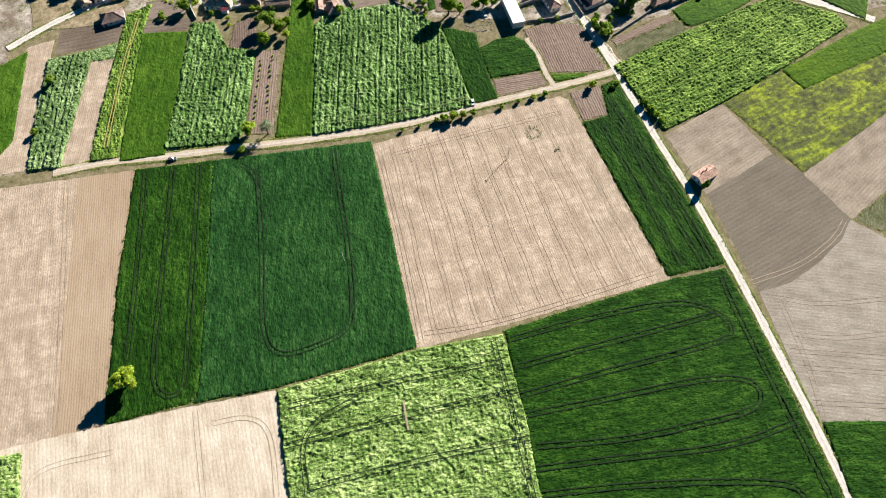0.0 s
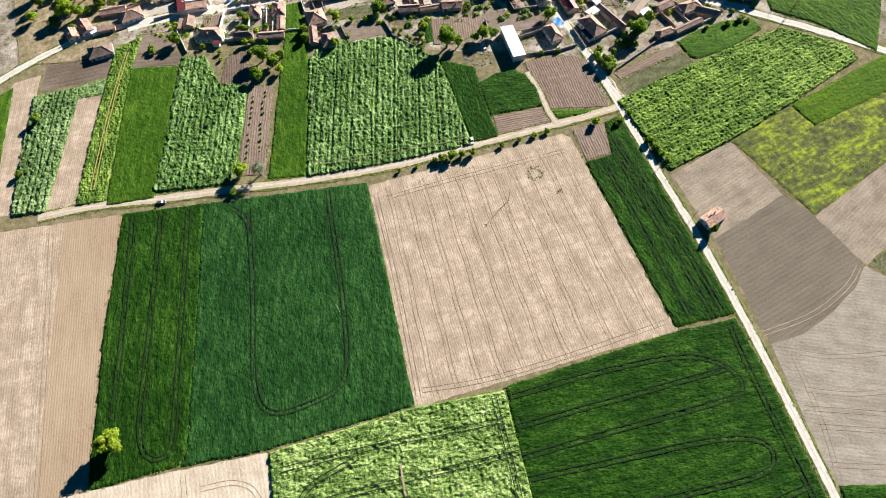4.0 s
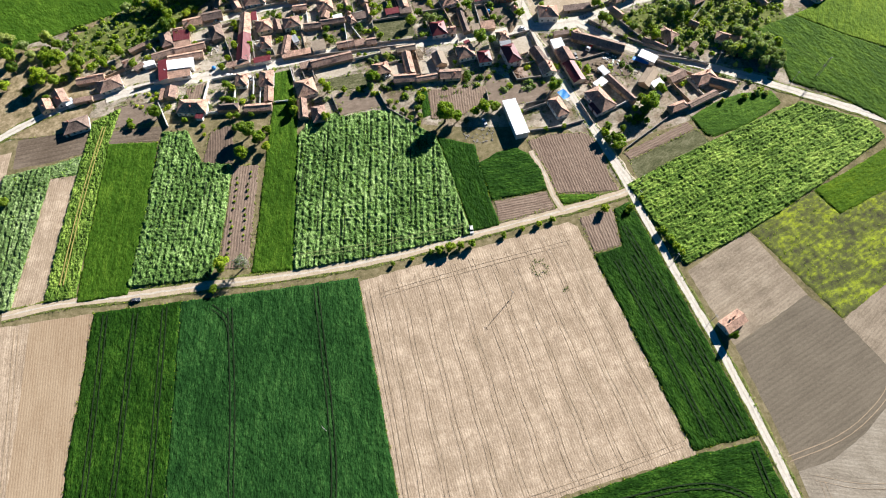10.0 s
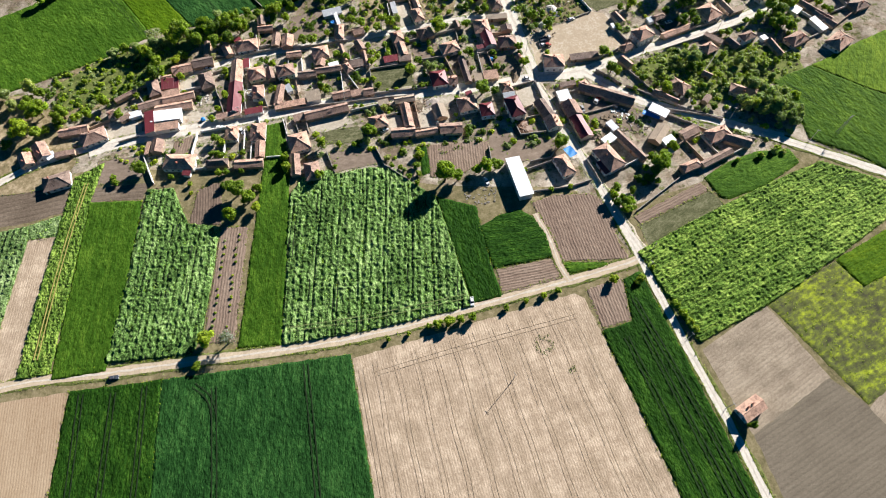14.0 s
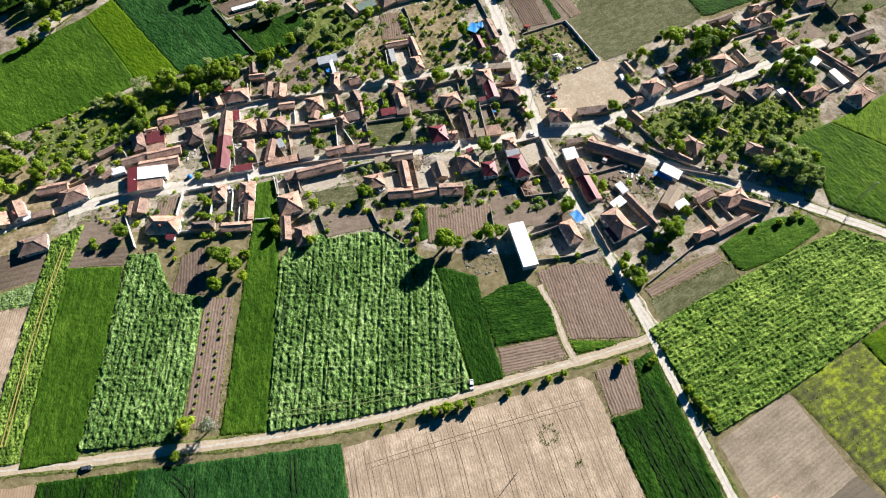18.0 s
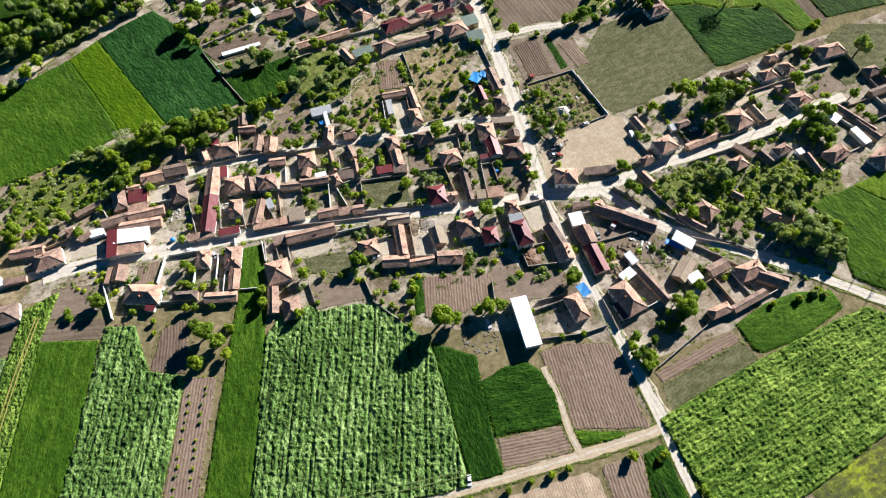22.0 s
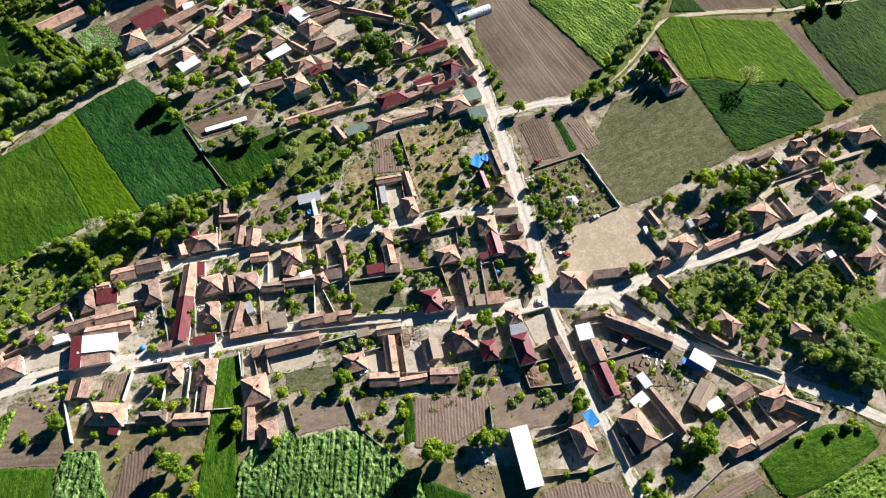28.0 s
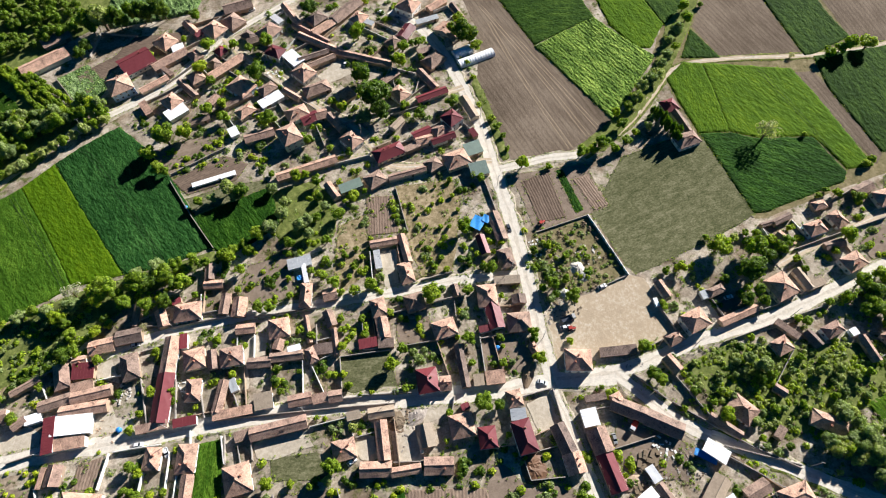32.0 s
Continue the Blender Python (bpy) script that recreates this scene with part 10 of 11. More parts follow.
yard_wall("white plastered yard wall with a flat coping", [(172.5, 404.5), (175.7, 396.6)], 1.7, PLASTER)
yard_wall("rough stone yard wall with a worn coping", [(184.9, 392.3), (212.9, 402.4), (233.4, 409.4)], 1.7, STONE)
yard_wall("rough stone yard wall with a worn coping", [(-86.0, 511.9), (-64.8, 495.1), (-44.6, 478.8)], 1.6, STONE)
yard_wall("rough stone yard wall with a worn coping", [(-89.7, 515.4), (-71.9, 501.5)], 1.6, STONE)
yard_wall("rough stone yard wall with a worn coping", [(-28.1, 468.1), (-19.2, 459.4)], 1.6, STONE)
yard_wall("grey concrete block wall along a lane", [(-67.5, 516.5), (-56.2, 501.3)], 1.6, CONCRETE)
yard_wall("rough stone yard wall with a worn coping", [(-5.1, 474.5), (9.8, 480.2)], 1.6, STONE)
yard_wall("rough stone yard wall with a worn coping", [(-129.0, 497.9), (-116.4, 512.7)], 1.6, STONE)
yard_wall("rough stone yard wall with a worn coping", [(-177.5, 520.0), (-176.0, 538.2), (-153.9, 535.6)], 1.5, STONE)
yard_wall("rough stone yard wall with a worn coping", [(-191.5, 502.8), (-168.1, 476.1)], 1.5, STONE)
yard_wall("rough stone yard wall with a worn coping", [(3.1, 328.0), (19.4, 329.8)], 1.6, STONE)
yard_wall("rough stone yard wall with a worn coping", [(27.5, 325.5), (26.3, 318.6)], 1.5, STONE)
yard_wall("rough stone yard wall with a worn coping", [(-49.2, 335.4), (-43.9, 340.2)], 1.6, STONE)
yard_wall("rough stone yard wall with a worn coping", [(-77.5, 328.3), (-73.6, 316.8)], 1.6, STONE)
yard_wall("rough stone yard wall with a worn coping", [(-60.4, 316.8), (-33.3, 319.4), (-19.6, 320.7), (3.3, 322.4)], 1.4, STONE)
yard_wall("rough stone yard wall with a worn coping", [(-10.7, 325.7), (10.1, 326.7)], 1.6, STONE)
yard_wall("white plastered yard wall with a flat coping", [(-138.2, 302.7), (-118.9, 305.6)], 1.6, PLASTER)
yard_wall("rough stone yard wall with a worn coping", [(-90.0, 360.9), (-68.2, 364.8)], 1.6, STONE)
yard_wall("white plastered yard wall with a flat coping", [(-78.3, 311.8), (-73.6, 289.2)], 1.6, PLASTER)
yard_wall("rough stone yard wall with a worn coping", [(-64.3, 310.0), (-62.4, 299.3)], 1.6, STONE)
yard_wall("rough stone yard wall with a worn coping", [(127.0, 305.3), (151.7, 290.1), (173.9, 283.2)], 1.5, STONE)
yard_wall("rough stone yard wall with a worn coping", [(133.2, 305.2), (161.2, 297.8)], 1.5, STONE)
yard_wall("rough stone yard wall with a worn coping", [(-43.4, 467.2), (-37.7, 454.1)], 1.6, STONE)
yard_wall("rough stone yard wall with a worn coping", [(-77.3, 475.2), (-66.0, 481.0)], 1.6, STONE)
yard_wall("rough stone yard wall with a worn coping", [(-101.7, 493.5), (-94.6, 479.3)], 1.6, STONE)
yard_wall("rough stone yard wall with a worn coping", [(-6.5, 509.3), (-2.8, 492.4)], 1.6, STONE)
yard_wall("rough stone yard wall with a worn coping", [(10.9, 504.8), (8.0, 490.3)], 1.6, STONE)

# ---- poles ----
pole(108.1, 223.1, 60)
pole(-39.4, 115.9, -57)
pole(39.5, 167.7, -57)
pole(114.3, 180.8, -60)
pole(123.1, 151.7, -60)
pole(104.7, 214.1, -60)
pole(216.1, 285.4, 20)
pole(-14.3, 368.9, 10, True)
pole(-94.8, 356.0, 10, True)
pole(54.0, 382.5, 60, True)
pole(49.7, 429.3, 60, True)
pole(65.5, 349.9, 70, True)
pole(-65.4, 361.1, 10, True)
pole(-87.2, 312.6, 10, True)
pole(3.1, 325.8, 10, True)
pole(-33.4, 319.1, 10, True)
pole(130.3, 346.5, 25, True)
pole(174.8, 359.7, 25, True)
pole(143.6, 304.0, -30, True)
pole(107.4, 325.3, -30, True)
pole(42.8, 472.8, 60, True)
pole(-64.8, 493.8, -30)
pole(-19.4, 461.9, -40)
pole(-165.9, 467.1, 30)
pole(201.1, 281.3, -15)
pole(165.1, 297.6, -15)
lattice_mast(216.0, 284.8, 14)

# ---- vehicles ----
car(25.0, 203.0, -87, CAR_WHITE, "white estate car parked on the crop edge")
car(-125.3, 176.9, 9, CAR_DARK, "dark car parked beside the dirt road")
car(-86.3, 303.5, -62, CAR_WHITE, "silver car parked between two houses")
car(-12.9, 299.8, 39, CAR_WHITE, "white car parked in a farmyard")
car(90.4, 308.1, -81, STEEL, "grey car parked beside a barn")
car(94.2, 374.3, 23, CAR_WHITE, "pale blue car parked along a wall")
car(149.4, 368.7, 17, CAR_WHITE, "white car parked in a courtyard")
car(-31.6, 513.0, 65, CAR_WHITE, "white car parked in a wide yard")
car(-91.3, 557.8, 32, CAR_WHITE, "small white car on a lane")
car(-3.6, 549.8, -30, STEEL, "grey car parked on the lane")
car(-13.5, 554.8, -30, CAR_WHITE, "white car parked on the lane")
car(-98.3, 306.5, 9, CAR_WHITE, "white car parked by the street")
car(75.7, 355.0, 11, CAR_WHITE, "white van parked on the dusty square")
car(54.0, 405.0, -74, CAR_DARK, "dark car on the main street")
car(-109.6, 347.8, 15, CAR_WHITE, "white car parked in a lane")
car(63.9, 330.7, -19, CAR_WHITE, "white car at the crossroads")
car(36.5, 265.8, -67, CAR_WHITE, "white car parked beside the long shed")
lorry(99.1, 313.6, -126, CAR_WHITE, RED_PAINT, "white lorry with a red load bed in a farmyard")
lorry(77.4, 358.9, 19, STEEL, CAR_DARK, "old grey lorry parked at the square")
tractor(69.7, 407.4, 36, "red tractor parked inside the garden wall")
tractor(78.1, 354.2, 10, "red tractor parked on the dusty square")

# ---- greenhouses, tarpaulins, heaps and rubble ----
greenhouse(34.1, 521.1, 11.1, 6.5, 28)
greenhouse(41.7, 516.1, 21.6, 6.0, 26)
canopy("bright blue tarpaulin shelter beside a house", 39.2, 407.0, 6, 7, -30, 2.5, BLUE_SHEET)
canopy("small blue sheet shelter against a wall", 43.3, 409.1, 4, 4, -30, 2.6, BLUE_SHEET)
canopy("pale blue sheet canopy over a yard", 79.3, 279.8, 6, 4.5, -60, 2.4, BLUE_SHEET)
canopy("blue tarpaulin hung along a shed", 124.6, 301.1, 9, 3, -28, 1.8, BLUE_SHEET)
canopy("small blue sheet over a bin", -42.1, 379.0, 2.5, 2.5, 10, 1.6, BLUE_SHEET)
tank("blue plastic water tank standing in a yard", -107.2, 312.2, 1.1, 1.7, BLUE_SHEET)
tank("blue plastic water tank standing in a yard", 45.9, 345.7, 1.1, 1.6, BLUE_SHEET)
tank("white plastic water tank standing in a yard", 14.4, 303.5, 0.8, 1.2, FRAME)
tank("blue plastic water tank standing in a yard", -102.0, 418.0, 0.8, 1.1, BLUE_SHEET)
heap("sand_heap", "heap of pale lime sand on the rough plot", 84.3, 383.8, 4, 3.5, 1.6, CONCRETE, 0)
heap("gravel_heap", "heap of grey gravel on the rough plot", 86.7, 380.0, 3.5, 3, 1.3, CONCRETE, 1)
heap("manure_heap", "brown manure heap inside a stone yard", 57.8, 296.0, 5, 5, 1.4, DARK_WOOD, 2)
heap("brushwood_heap", "long heap of brushwood beside the street", 58.3, 334.3, 7, 2.5, 1.6, WOOD, 3)
heap("brushwood_heap", "heap of broken branches in a farmyard", 3.5, 315.5, 4, 4, 1.2, WOOD, 4)
heap("rubble_heap", "heap of stones behind a barn", 12.6, 317.8, 5, 3, 1, STONE, 5)
heap("manure_heap", "dark manure heap beside the red-roofed house", 57.4, 298.7, 5, 5, 1.2, DARK_WOOD, 6)
heap("straw_heap", "loose straw heap in a farmyard", 95.0, 291.5, 6, 3, 1.3, MUD, 7)
heap("gravel_heap", "low heap of grey gravel", 77.3, 371.1, 3, 2.5, 1.4, CONCRETE, 8)
heap("sand_heap", "small pale sand heap", 141.5, 370.7, 2, 2, 0.8, FRAME, 9)
litter("yard_rubble", "scattered stones and broken blocks lying in a yard", 72.3, 385.3, 6, 40, STONE, 70)
litter("yard_rubble", "scattered grey concrete lumps lying in a yard", 89.8, 391.1, 6, 40, CONCRETE, 71)
litter("yard_rubble", "scattered grey boards and branches lying in a yard", 73.6, 371.1, 6, 40, WOOD, 72)
litter("yard_rubble", "scattered stones and broken blocks lying in a yard", 72.5, 360.3, 6, 40, STONE, 73)
litter("yard_rubble", "scattered grey boards and branches lying in a yard", 76.7, 364.3, 7, 40, WOOD, 74)
litter("yard_rubble", "scattered grey boards and branches lying in a yard", 6.9, 315.5, 5, 40, WOOD, 75)
litter("yard_rubble", "scattered stones and broken blocks lying in a yard", -114.3, 328.7, 5, 40, STONE, 76)
litter("yard_rubble", "scattered stones and broken blocks lying in a yard", 3.8, 307.8, 5, 25, STONE, 77)
litter("yard_rubble", "scattered grey boards and branches lying in a yard", -30.9, 328.3, 5, 20, WOOD, 78)
litter("yard_rubble", "scattered pale sheets and bags lying in a yard", 66.5, 394.2, 6, 40, FRAME, 79)
litter("yard_rubble", "scattered stones and broken blocks lying in a yard", 111.3, 296.8, 6, 40, STONE, 80)
litter("yard_rubble", "scattered grey boards and branches lying in a yard", 105.9, 303.1, 6, 30, WOOD, 81)
litter("yard_rubble", "scattered stones and broken blocks lying in a yard", -13.7, 465.6, 6, 40, STONE, 82)
litter("yard_rubble", "scattered grey boards and branches lying in a yard", 35.7, 426.1, 6, 30, WOOD, 83)
litter("yard_rubble", "scattered stones and broken blocks lying in a yard", -20.9, 537.2, 6, 30, STONE, 84)
litter("yard_rubble", "scattered broken plaster blocks lying in a yard", -4.6, 541.7, 6, 30, PLASTER, 85)
litter("yard_rubble", "scattered stones and broken blocks lying in a yard", 33.3, 258.1, 8, 60, STONE, 86)
litter("yard_rubble", "scattered grey boards and branches lying in a yard", -28.4, 335.4, 6, 30, WOOD, 87)
litter("yard_rubble", "scattered broken mud bricks lying in a yard", -114.0, 310.5, 6, 30, MUD, 88)
litter("yard_rubble", "scattered pale sheets and bags lying in a yard", -86.0, 328.6, 4, 25, FRAME, 89)
litter("yard_rubble", "scattered stones and broken blocks lying in a yard", 207.4, 354.3, 6, 30, STONE, 90)
litter("yard_rubble", "scattered stones and broken blocks lying in a yard", 137.9, 359.9, 4, 20, STONE, 91)
litter("yard_rubble", "scattered grey boards and branches lying in a yard", 41.6, 360.5, 4, 15, WOOD, 93)
litter("yard_rubble", "scattered grey boards and branches lying in a yard", 11.9, 355.4, 6, 25, WOOD, 94)
litter("yard_rubble", "scattered stones and broken blocks lying in a yard", -22.0, 501.7, 5, 20, STONE, 95)
litter("yard_rubble", "scattered grey boards and branches lying in a yard", -74.0, 451.4, 5, 25, WOOD, 96)
litter("yard_rubble", "scattered grey boards and branches lying in a yard", -110.5, 459.1, 4, 20, WOOD, 97)
litter("yard_rubble", "scattered grey boards and branches lying in a yard", 117.9, 296.8, 6, 40, WOOD, 98)
litter("yard_rubble", "scattered stones and broken blocks lying in a yard", 119.7, 299.1, 6, 40, STONE, 99)
litter("yard_rubble", "scattered grey boards and branches lying in a yard", 110.6, 303.4, 6, 30, WOOD, 100)
litter("yard_rubble", "scattered grey boards and branches lying in a yard", -124.0, 268.7, 5, 20, WOOD, 101)
litter("yard_rubble", "scattered grey boards and branches lying in a yard", -62.2, 326.1, 5, 20, WOOD, 102)
litter("yard_rubble", "scattered stones and broken blocks lying in a yard", 102.5, 338.5, 4, 20, STONE, 103)
litter("timber_pile", "long grey boards and beams stacked in a farmyard", 103.0, 299.0, 5, 50, WOOD, 111, 0.3, 1.6)
litter("sheet_pile", "pale sheets and sacks lying about a farmyard", 109.5, 305.0, 5, 26, FRAME, 112, 0.2, 0.9)
litter("timber_pile", "broken branches and poles beside a barn", 98.5, 287.5, 4, 40, WOOD, 113, 0.2, 1.4)
litter("sheet_pile", "rusty and pale scrap lying behind a lane house", -110.0, 326.5, 4, 26, CONCRETE, 114, 0.2, 0.8)
litter("timber_pile", "grey firewood heaped along a yard wall", 30.0, 344.0, 4, 40, WOOD, 115, 0.2, 0.9)
litter("timber_pile", "grey planks lying in an orchard yard", -71.0, 335.0, 4, 30, WOOD, 117, 0.2, 1.2)
litter("timber_pile", "dark beams and rubble in the northern yards", -40.0, 470.0, 5, 40, WOOD, 118, 0.2, 1.2)
litter("sheet_pile", "pale scrap in the northern yards", -70.0, 505.0, 5, 26, FRAME, 119, 0.2, 0.9)
tree(130.2, 144.2, 1.7, "dark", 2.6)

# ---- walls joining the buildings of one yard ----
yard_wall("mud-brick yard wall with a crumbling top", [(3.0, 316.4), (5.9, 297.5)], 1.7, MUD)
yard_wall("white plastered yard wall with a flat coping", [(226.9, 371.9), (232.3, 365.8)], 1.4, PLASTER)
yard_wall("rough stone yard wall with a worn coping", [(211.5, 343.3), (205.7, 340.2)], 1.3, STONE)
yard_wall("rough stone yard wall with a worn coping", [(60.2, 303.5), (68.0, 305.5)], 1.2, STONE)
yard_wall("grey concrete block wall between two yards", [(-31.2, 447.6), (-23.7, 450.7)], 1.3, CONCRETE)
yard_wall("white plastered yard wall with a flat coping", [(105.6, 270.8), (112.4, 274.3)], 1.8, PLASTER)
yard_wall("mud-brick yard wall with a crumbling top", [(-6.3, 350.8), (-8.6, 362.7)], 1.2, MUD)
yard_wall("rough stone yard wall with a worn coping", [(-1.5, 494.5), (-5.4, 498.5)], 1.3, STONE)
yard_wall("grey concrete block wall between two yards", [(-130.6, 503.9), (-134.1, 508.2)], 1.8, CONCRETE)
yard_wall("mud-brick yard wall with a crumbling top", [(243.1, 360.4), (256.0, 370.0)], 1.7, MUD)
yard_wall("mud-brick yard wall with a crumbling top", [(1.5, 395.5), (3.4, 385.6)], 1.8, MUD)
yard_wall("mud-brick yard wall with a crumbling top", [(-61.0, 338.0), (-57.4, 321.3)], 1.2, MUD)
yard_wall("rough stone yard wall with a worn coping", [(-74.8, 525.5), (-82.5, 529.3)], 1.7, STONE)
yard_wall("rough stone yard wall with a worn coping", [(-103.2, 332.9), (-96.2, 314.0)], 1.5, STONE)
yard_wall("grey concrete block wall between two yards", [(-6.6, 507.9), (-8.9, 500.7)], 1.6, CONCRETE)
yard_wall("rough stone yard wall with a worn coping", [(-116.4, 483.7), (-112.3, 487.5)], 1.2, STONE)
yard_wall("rough stone yard wall with a worn coping", [(6.2, 488.1), (14.1, 495.9)], 1.7, STONE)
yard_wall("mud-brick yard wall with a crumbling top", [(-53.8, 511.2), (-50.0, 515.3)], 1.8, MUD)
yard_wall("grey concrete block wall between two yards", [(-24.3, 540.8), (-7.7, 530.4)], 1.8, CONCRETE)
yard_wall("rough stone yard wall with a worn coping", [(-109.2, 356.2), (-101.1, 356.5)], 1.3, STONE)
yard_wall("mud-brick yard wall with a crumbling top", [(-87.4, 315.7), (-70.7, 319.4)], 1.5, MUD)
yard_wall("rough stone yard wall with a worn coping", [(-63.4, 326.4), (-60.4, 320.5)], 1.8, STONE)
yard_wall("grey concrete block wall between two yards", [(-13.1, 309.5), (-14.7, 315.4)], 1.5, CONCRETE)
yard_wall("mud-brick yard wall with a crumbling top", [(249.4, 406.4), (245.5, 417.8)], 1.8, MUD)
yard_wall("white plastered yard wall with a flat coping", [(-80.3, 294.8), (-79.7, 283.7)], 1.3, PLASTER)
yard_wall("rough stone yard wall with a worn coping", [(116.7, 349.0), (104.5, 342.9)], 1.8, STONE)
yard_wall("grey concrete block wall between two yards", [(-75.4, 551.9), (-71.6, 556.1)], 1.6, CONCRETE)
yard_wall("white plastered yard wall with a flat coping", [(-58.6, 352.1), (-57.2, 341.1)], 1.5, PLASTER)
yard_wall("mud-brick yard wall with a crumbling top", [(211.0, 390.8), (208.5, 395.8)], 1.2, MUD)
yard_wall("rough stone yard wall with a worn coping", [(-89.2, 502.2), (-96.2, 507.3)], 1.6, STONE)
yard_wall("mud-brick yard wall with a crumbling top", [(147.6, 287.5), (138.5, 284.3)], 1.5, MUD)
yard_wall("mud-brick yard wall with a crumbling top", [(202.3, 386.5), (199.8, 391.5)], 1.3, MUD)
yard_wall("rough stone yard wall with a worn coping", [(48.6, 413.9), (42.7, 434.6)], 1.3, STONE)
yard_wall("rough stone yard wall with a worn coping", [(119.1, 333.1), (129.7, 317.3)], 1.4, STONE)
yard_wall("grey concrete block wall between two yards", [(1.3, 456.0), (7.7, 459.2)], 1.4, CONCRETE)
yard_wall("rough stone yard wall with a worn coping", [(203.9, 409.3), (199.3, 407.0)], 1.7, STONE)
yard_wall("rough stone yard wall with a worn coping", [(-61.6, 522.5), (-54.2, 529.3)], 1.7, STONE)
yard_wall("rough stone yard wall with a worn coping", [(-128.2, 530.5), (-123.3, 537.5)], 1.6, STONE)
yard_wall("mud-brick yard wall with a crumbling top", [(-83.8, 372.9), (-82.8, 362.3)], 1.8, MUD)
yard_wall("mud-brick yard wall with a crumbling top", [(-145.3, 334.1), (-140.2, 337.6)], 1.6, MUD)
yard_wall("mud-brick yard wall with a crumbling top", [(-49.4, 338.6), (-47.9, 326.6)], 1.4, MUD)
yard_wall("grey concrete block wall between two yards", [(-29.0, 340.9), (-24.1, 343.5)], 1.4, CONCRETE)
yard_wall("rough stone yard wall with a worn coping", [(123.2, 353.1), (117.6, 364.4)], 1.9, STONE)
yard_wall("rough stone yard wall with a worn coping", [(16.1, 466.1), (21.9, 469.2)], 1.7, STONE)
yard_wall("grey concrete block wall between two yards", [(-5.5, 508.5), (8.0, 504.2)], 1.6, CONCRETE)
yard_wall("mud-brick yard wall with a crumbling top", [(64.6, 311.6), (58.1, 308.9)], 1.7, MUD)
yard_wall("grey concrete block wall between two yards", [(26.3, 558.5), (17.3, 553.8)], 1.9, CONCRETE)
yard_wall("mud-brick yard wall with a crumbling top", [(-106.1, 551.7), (-123.8, 544.6)], 1.8, MUD)
yard_wall("mud-brick yard wall with a crumbling top", [(43.6, 352.8), (47.2, 335.6)], 1.5, MUD)
yard_wall("grey concrete block wall between two yards", [(-30.7, 313.0), (-16.1, 316.7)], 1.7, CONCRETE)
yard_wall("grey concrete block wall between two yards", [(42.3, 356.1), (40.7, 363.6)], 1.9, CONCRETE)
yard_wall("grey concrete block wall between two yards", [(159.7, 364.9), (168.6, 368.5)], 1.3, CONCRETE)
yard_wall("rough stone yard wall with a worn coping", [(-101.4, 517.2), (-97.4, 514.2)], 1.6, STONE)
yard_wall("rough stone yard wall with a worn coping", [(-61.3, 476.4), (-65.9, 484.3)], 1.4, STONE)
yard_wall("grey concrete block wall between two yards", [(146.7, 287.9), (153.0, 275.3)], 1.3, CONCRETE)
yard_wall("grey concrete block wall between two yards", [(160.2, 275.1), (166.1, 278.0)], 1.7, CONCRETE)
yard_wall("rough stone yard wall with a worn coping", [(-58.6, 306.4), (-56.2, 298.7)], 1.3, STONE)
yard_wall("rough stone yard wall with a worn coping", [(-19.9, 548.0), (-1.5, 536.5)], 1.4, STONE)
yard_wall("grey concrete block wall between two yards", [(-5.2, 345.7), (-11.7, 345.0)], 1.4, CONCRETE)
yard_wall("grey concrete block wall between two yards", [(254.4, 375.8), (249.9, 387.1)], 1.8, CONCRETE)
yard_wall("rough stone yard wall with a worn coping", [(-85.2, 316.4), (-88.4, 332.6)], 1.6, STONE)
yard_wall("rough stone yard wall with a worn coping", [(-0.7, 361.3), (7.0, 363.6)], 1.8, STONE)
yard_wall("rough stone yard wall with a worn coping", [(89.7, 304.1), (110.0, 310.0)], 1.3, STONE)
yard_wall("mud-brick yard wall with a crumbling top", [(-51.0, 348.8), (-49.9, 343.3)], 1.7, MUD)
yard_wall("rough stone yard wall with a worn coping", [(2.0, 528.9), (-5.9, 513.1)], 1.7, STONE)
yard_wall("rough stone yard wall with a worn coping", [(28.5, 475.7), (33.4, 480.1)], 1.3, STONE)
yard_wall("mud-brick yard wall with a crumbling top", [(12.3, 556.1), (6.2, 550.8)], 1.7, MUD)
yard_wall("rough stone yard wall with a worn coping", [(3.3, 299.4), (15.4, 299.8)], 1.6, STONE)
yard_wall("grey concrete block wall between two yards", [(-138.6, 316.2), (-131.9, 318.5)], 1.8, CONCRETE)
yard_wall("white plastered yard wall with a flat coping", [(-36.4, 340.2), (-34.7, 326.2)], 1.8, PLASTER)
yard_wall("rough stone yard wall with a worn coping", [(69.6, 275.5), (54.5, 270.2)], 1.8, STONE)
yard_wall("rough stone yard wall with a worn coping", [(-12.0, 308.9), (-4.2, 311.0)], 1.4, STONE)
yard_wall("rough stone yard wall with a worn coping", [(-124.0, 525.0), (-112.8, 534.4)], 1.7, STONE)
yard_wall("mud-brick yard wall with a crumbling top", [(-155.8, 314.0), (-165.3, 309.1)], 1.6, MUD)
yard_wall("mud-brick yard wall with a crumbling top", [(130.1, 279.3), (138.8, 284.5)], 1.8, MUD)
yard_wall("white plastered yard wall with a flat coping", [(-72.1, 285.6), (-59.5, 286.3)], 1.6, PLASTER)
yard_wall("grey concrete block wall between two yards", [(23.9, 544.5), (30.5, 552.2)], 1.4, CONCRETE)
yard_wall("white plastered yard wall with a flat coping", [(-101.5, 280.8), (-106.6, 280.5)], 1.6, PLASTER)
yard_wall("grey concrete block wall between two yards", [(-32.5, 348.9), (-24.7, 351.0)], 1.3, CONCRETE)
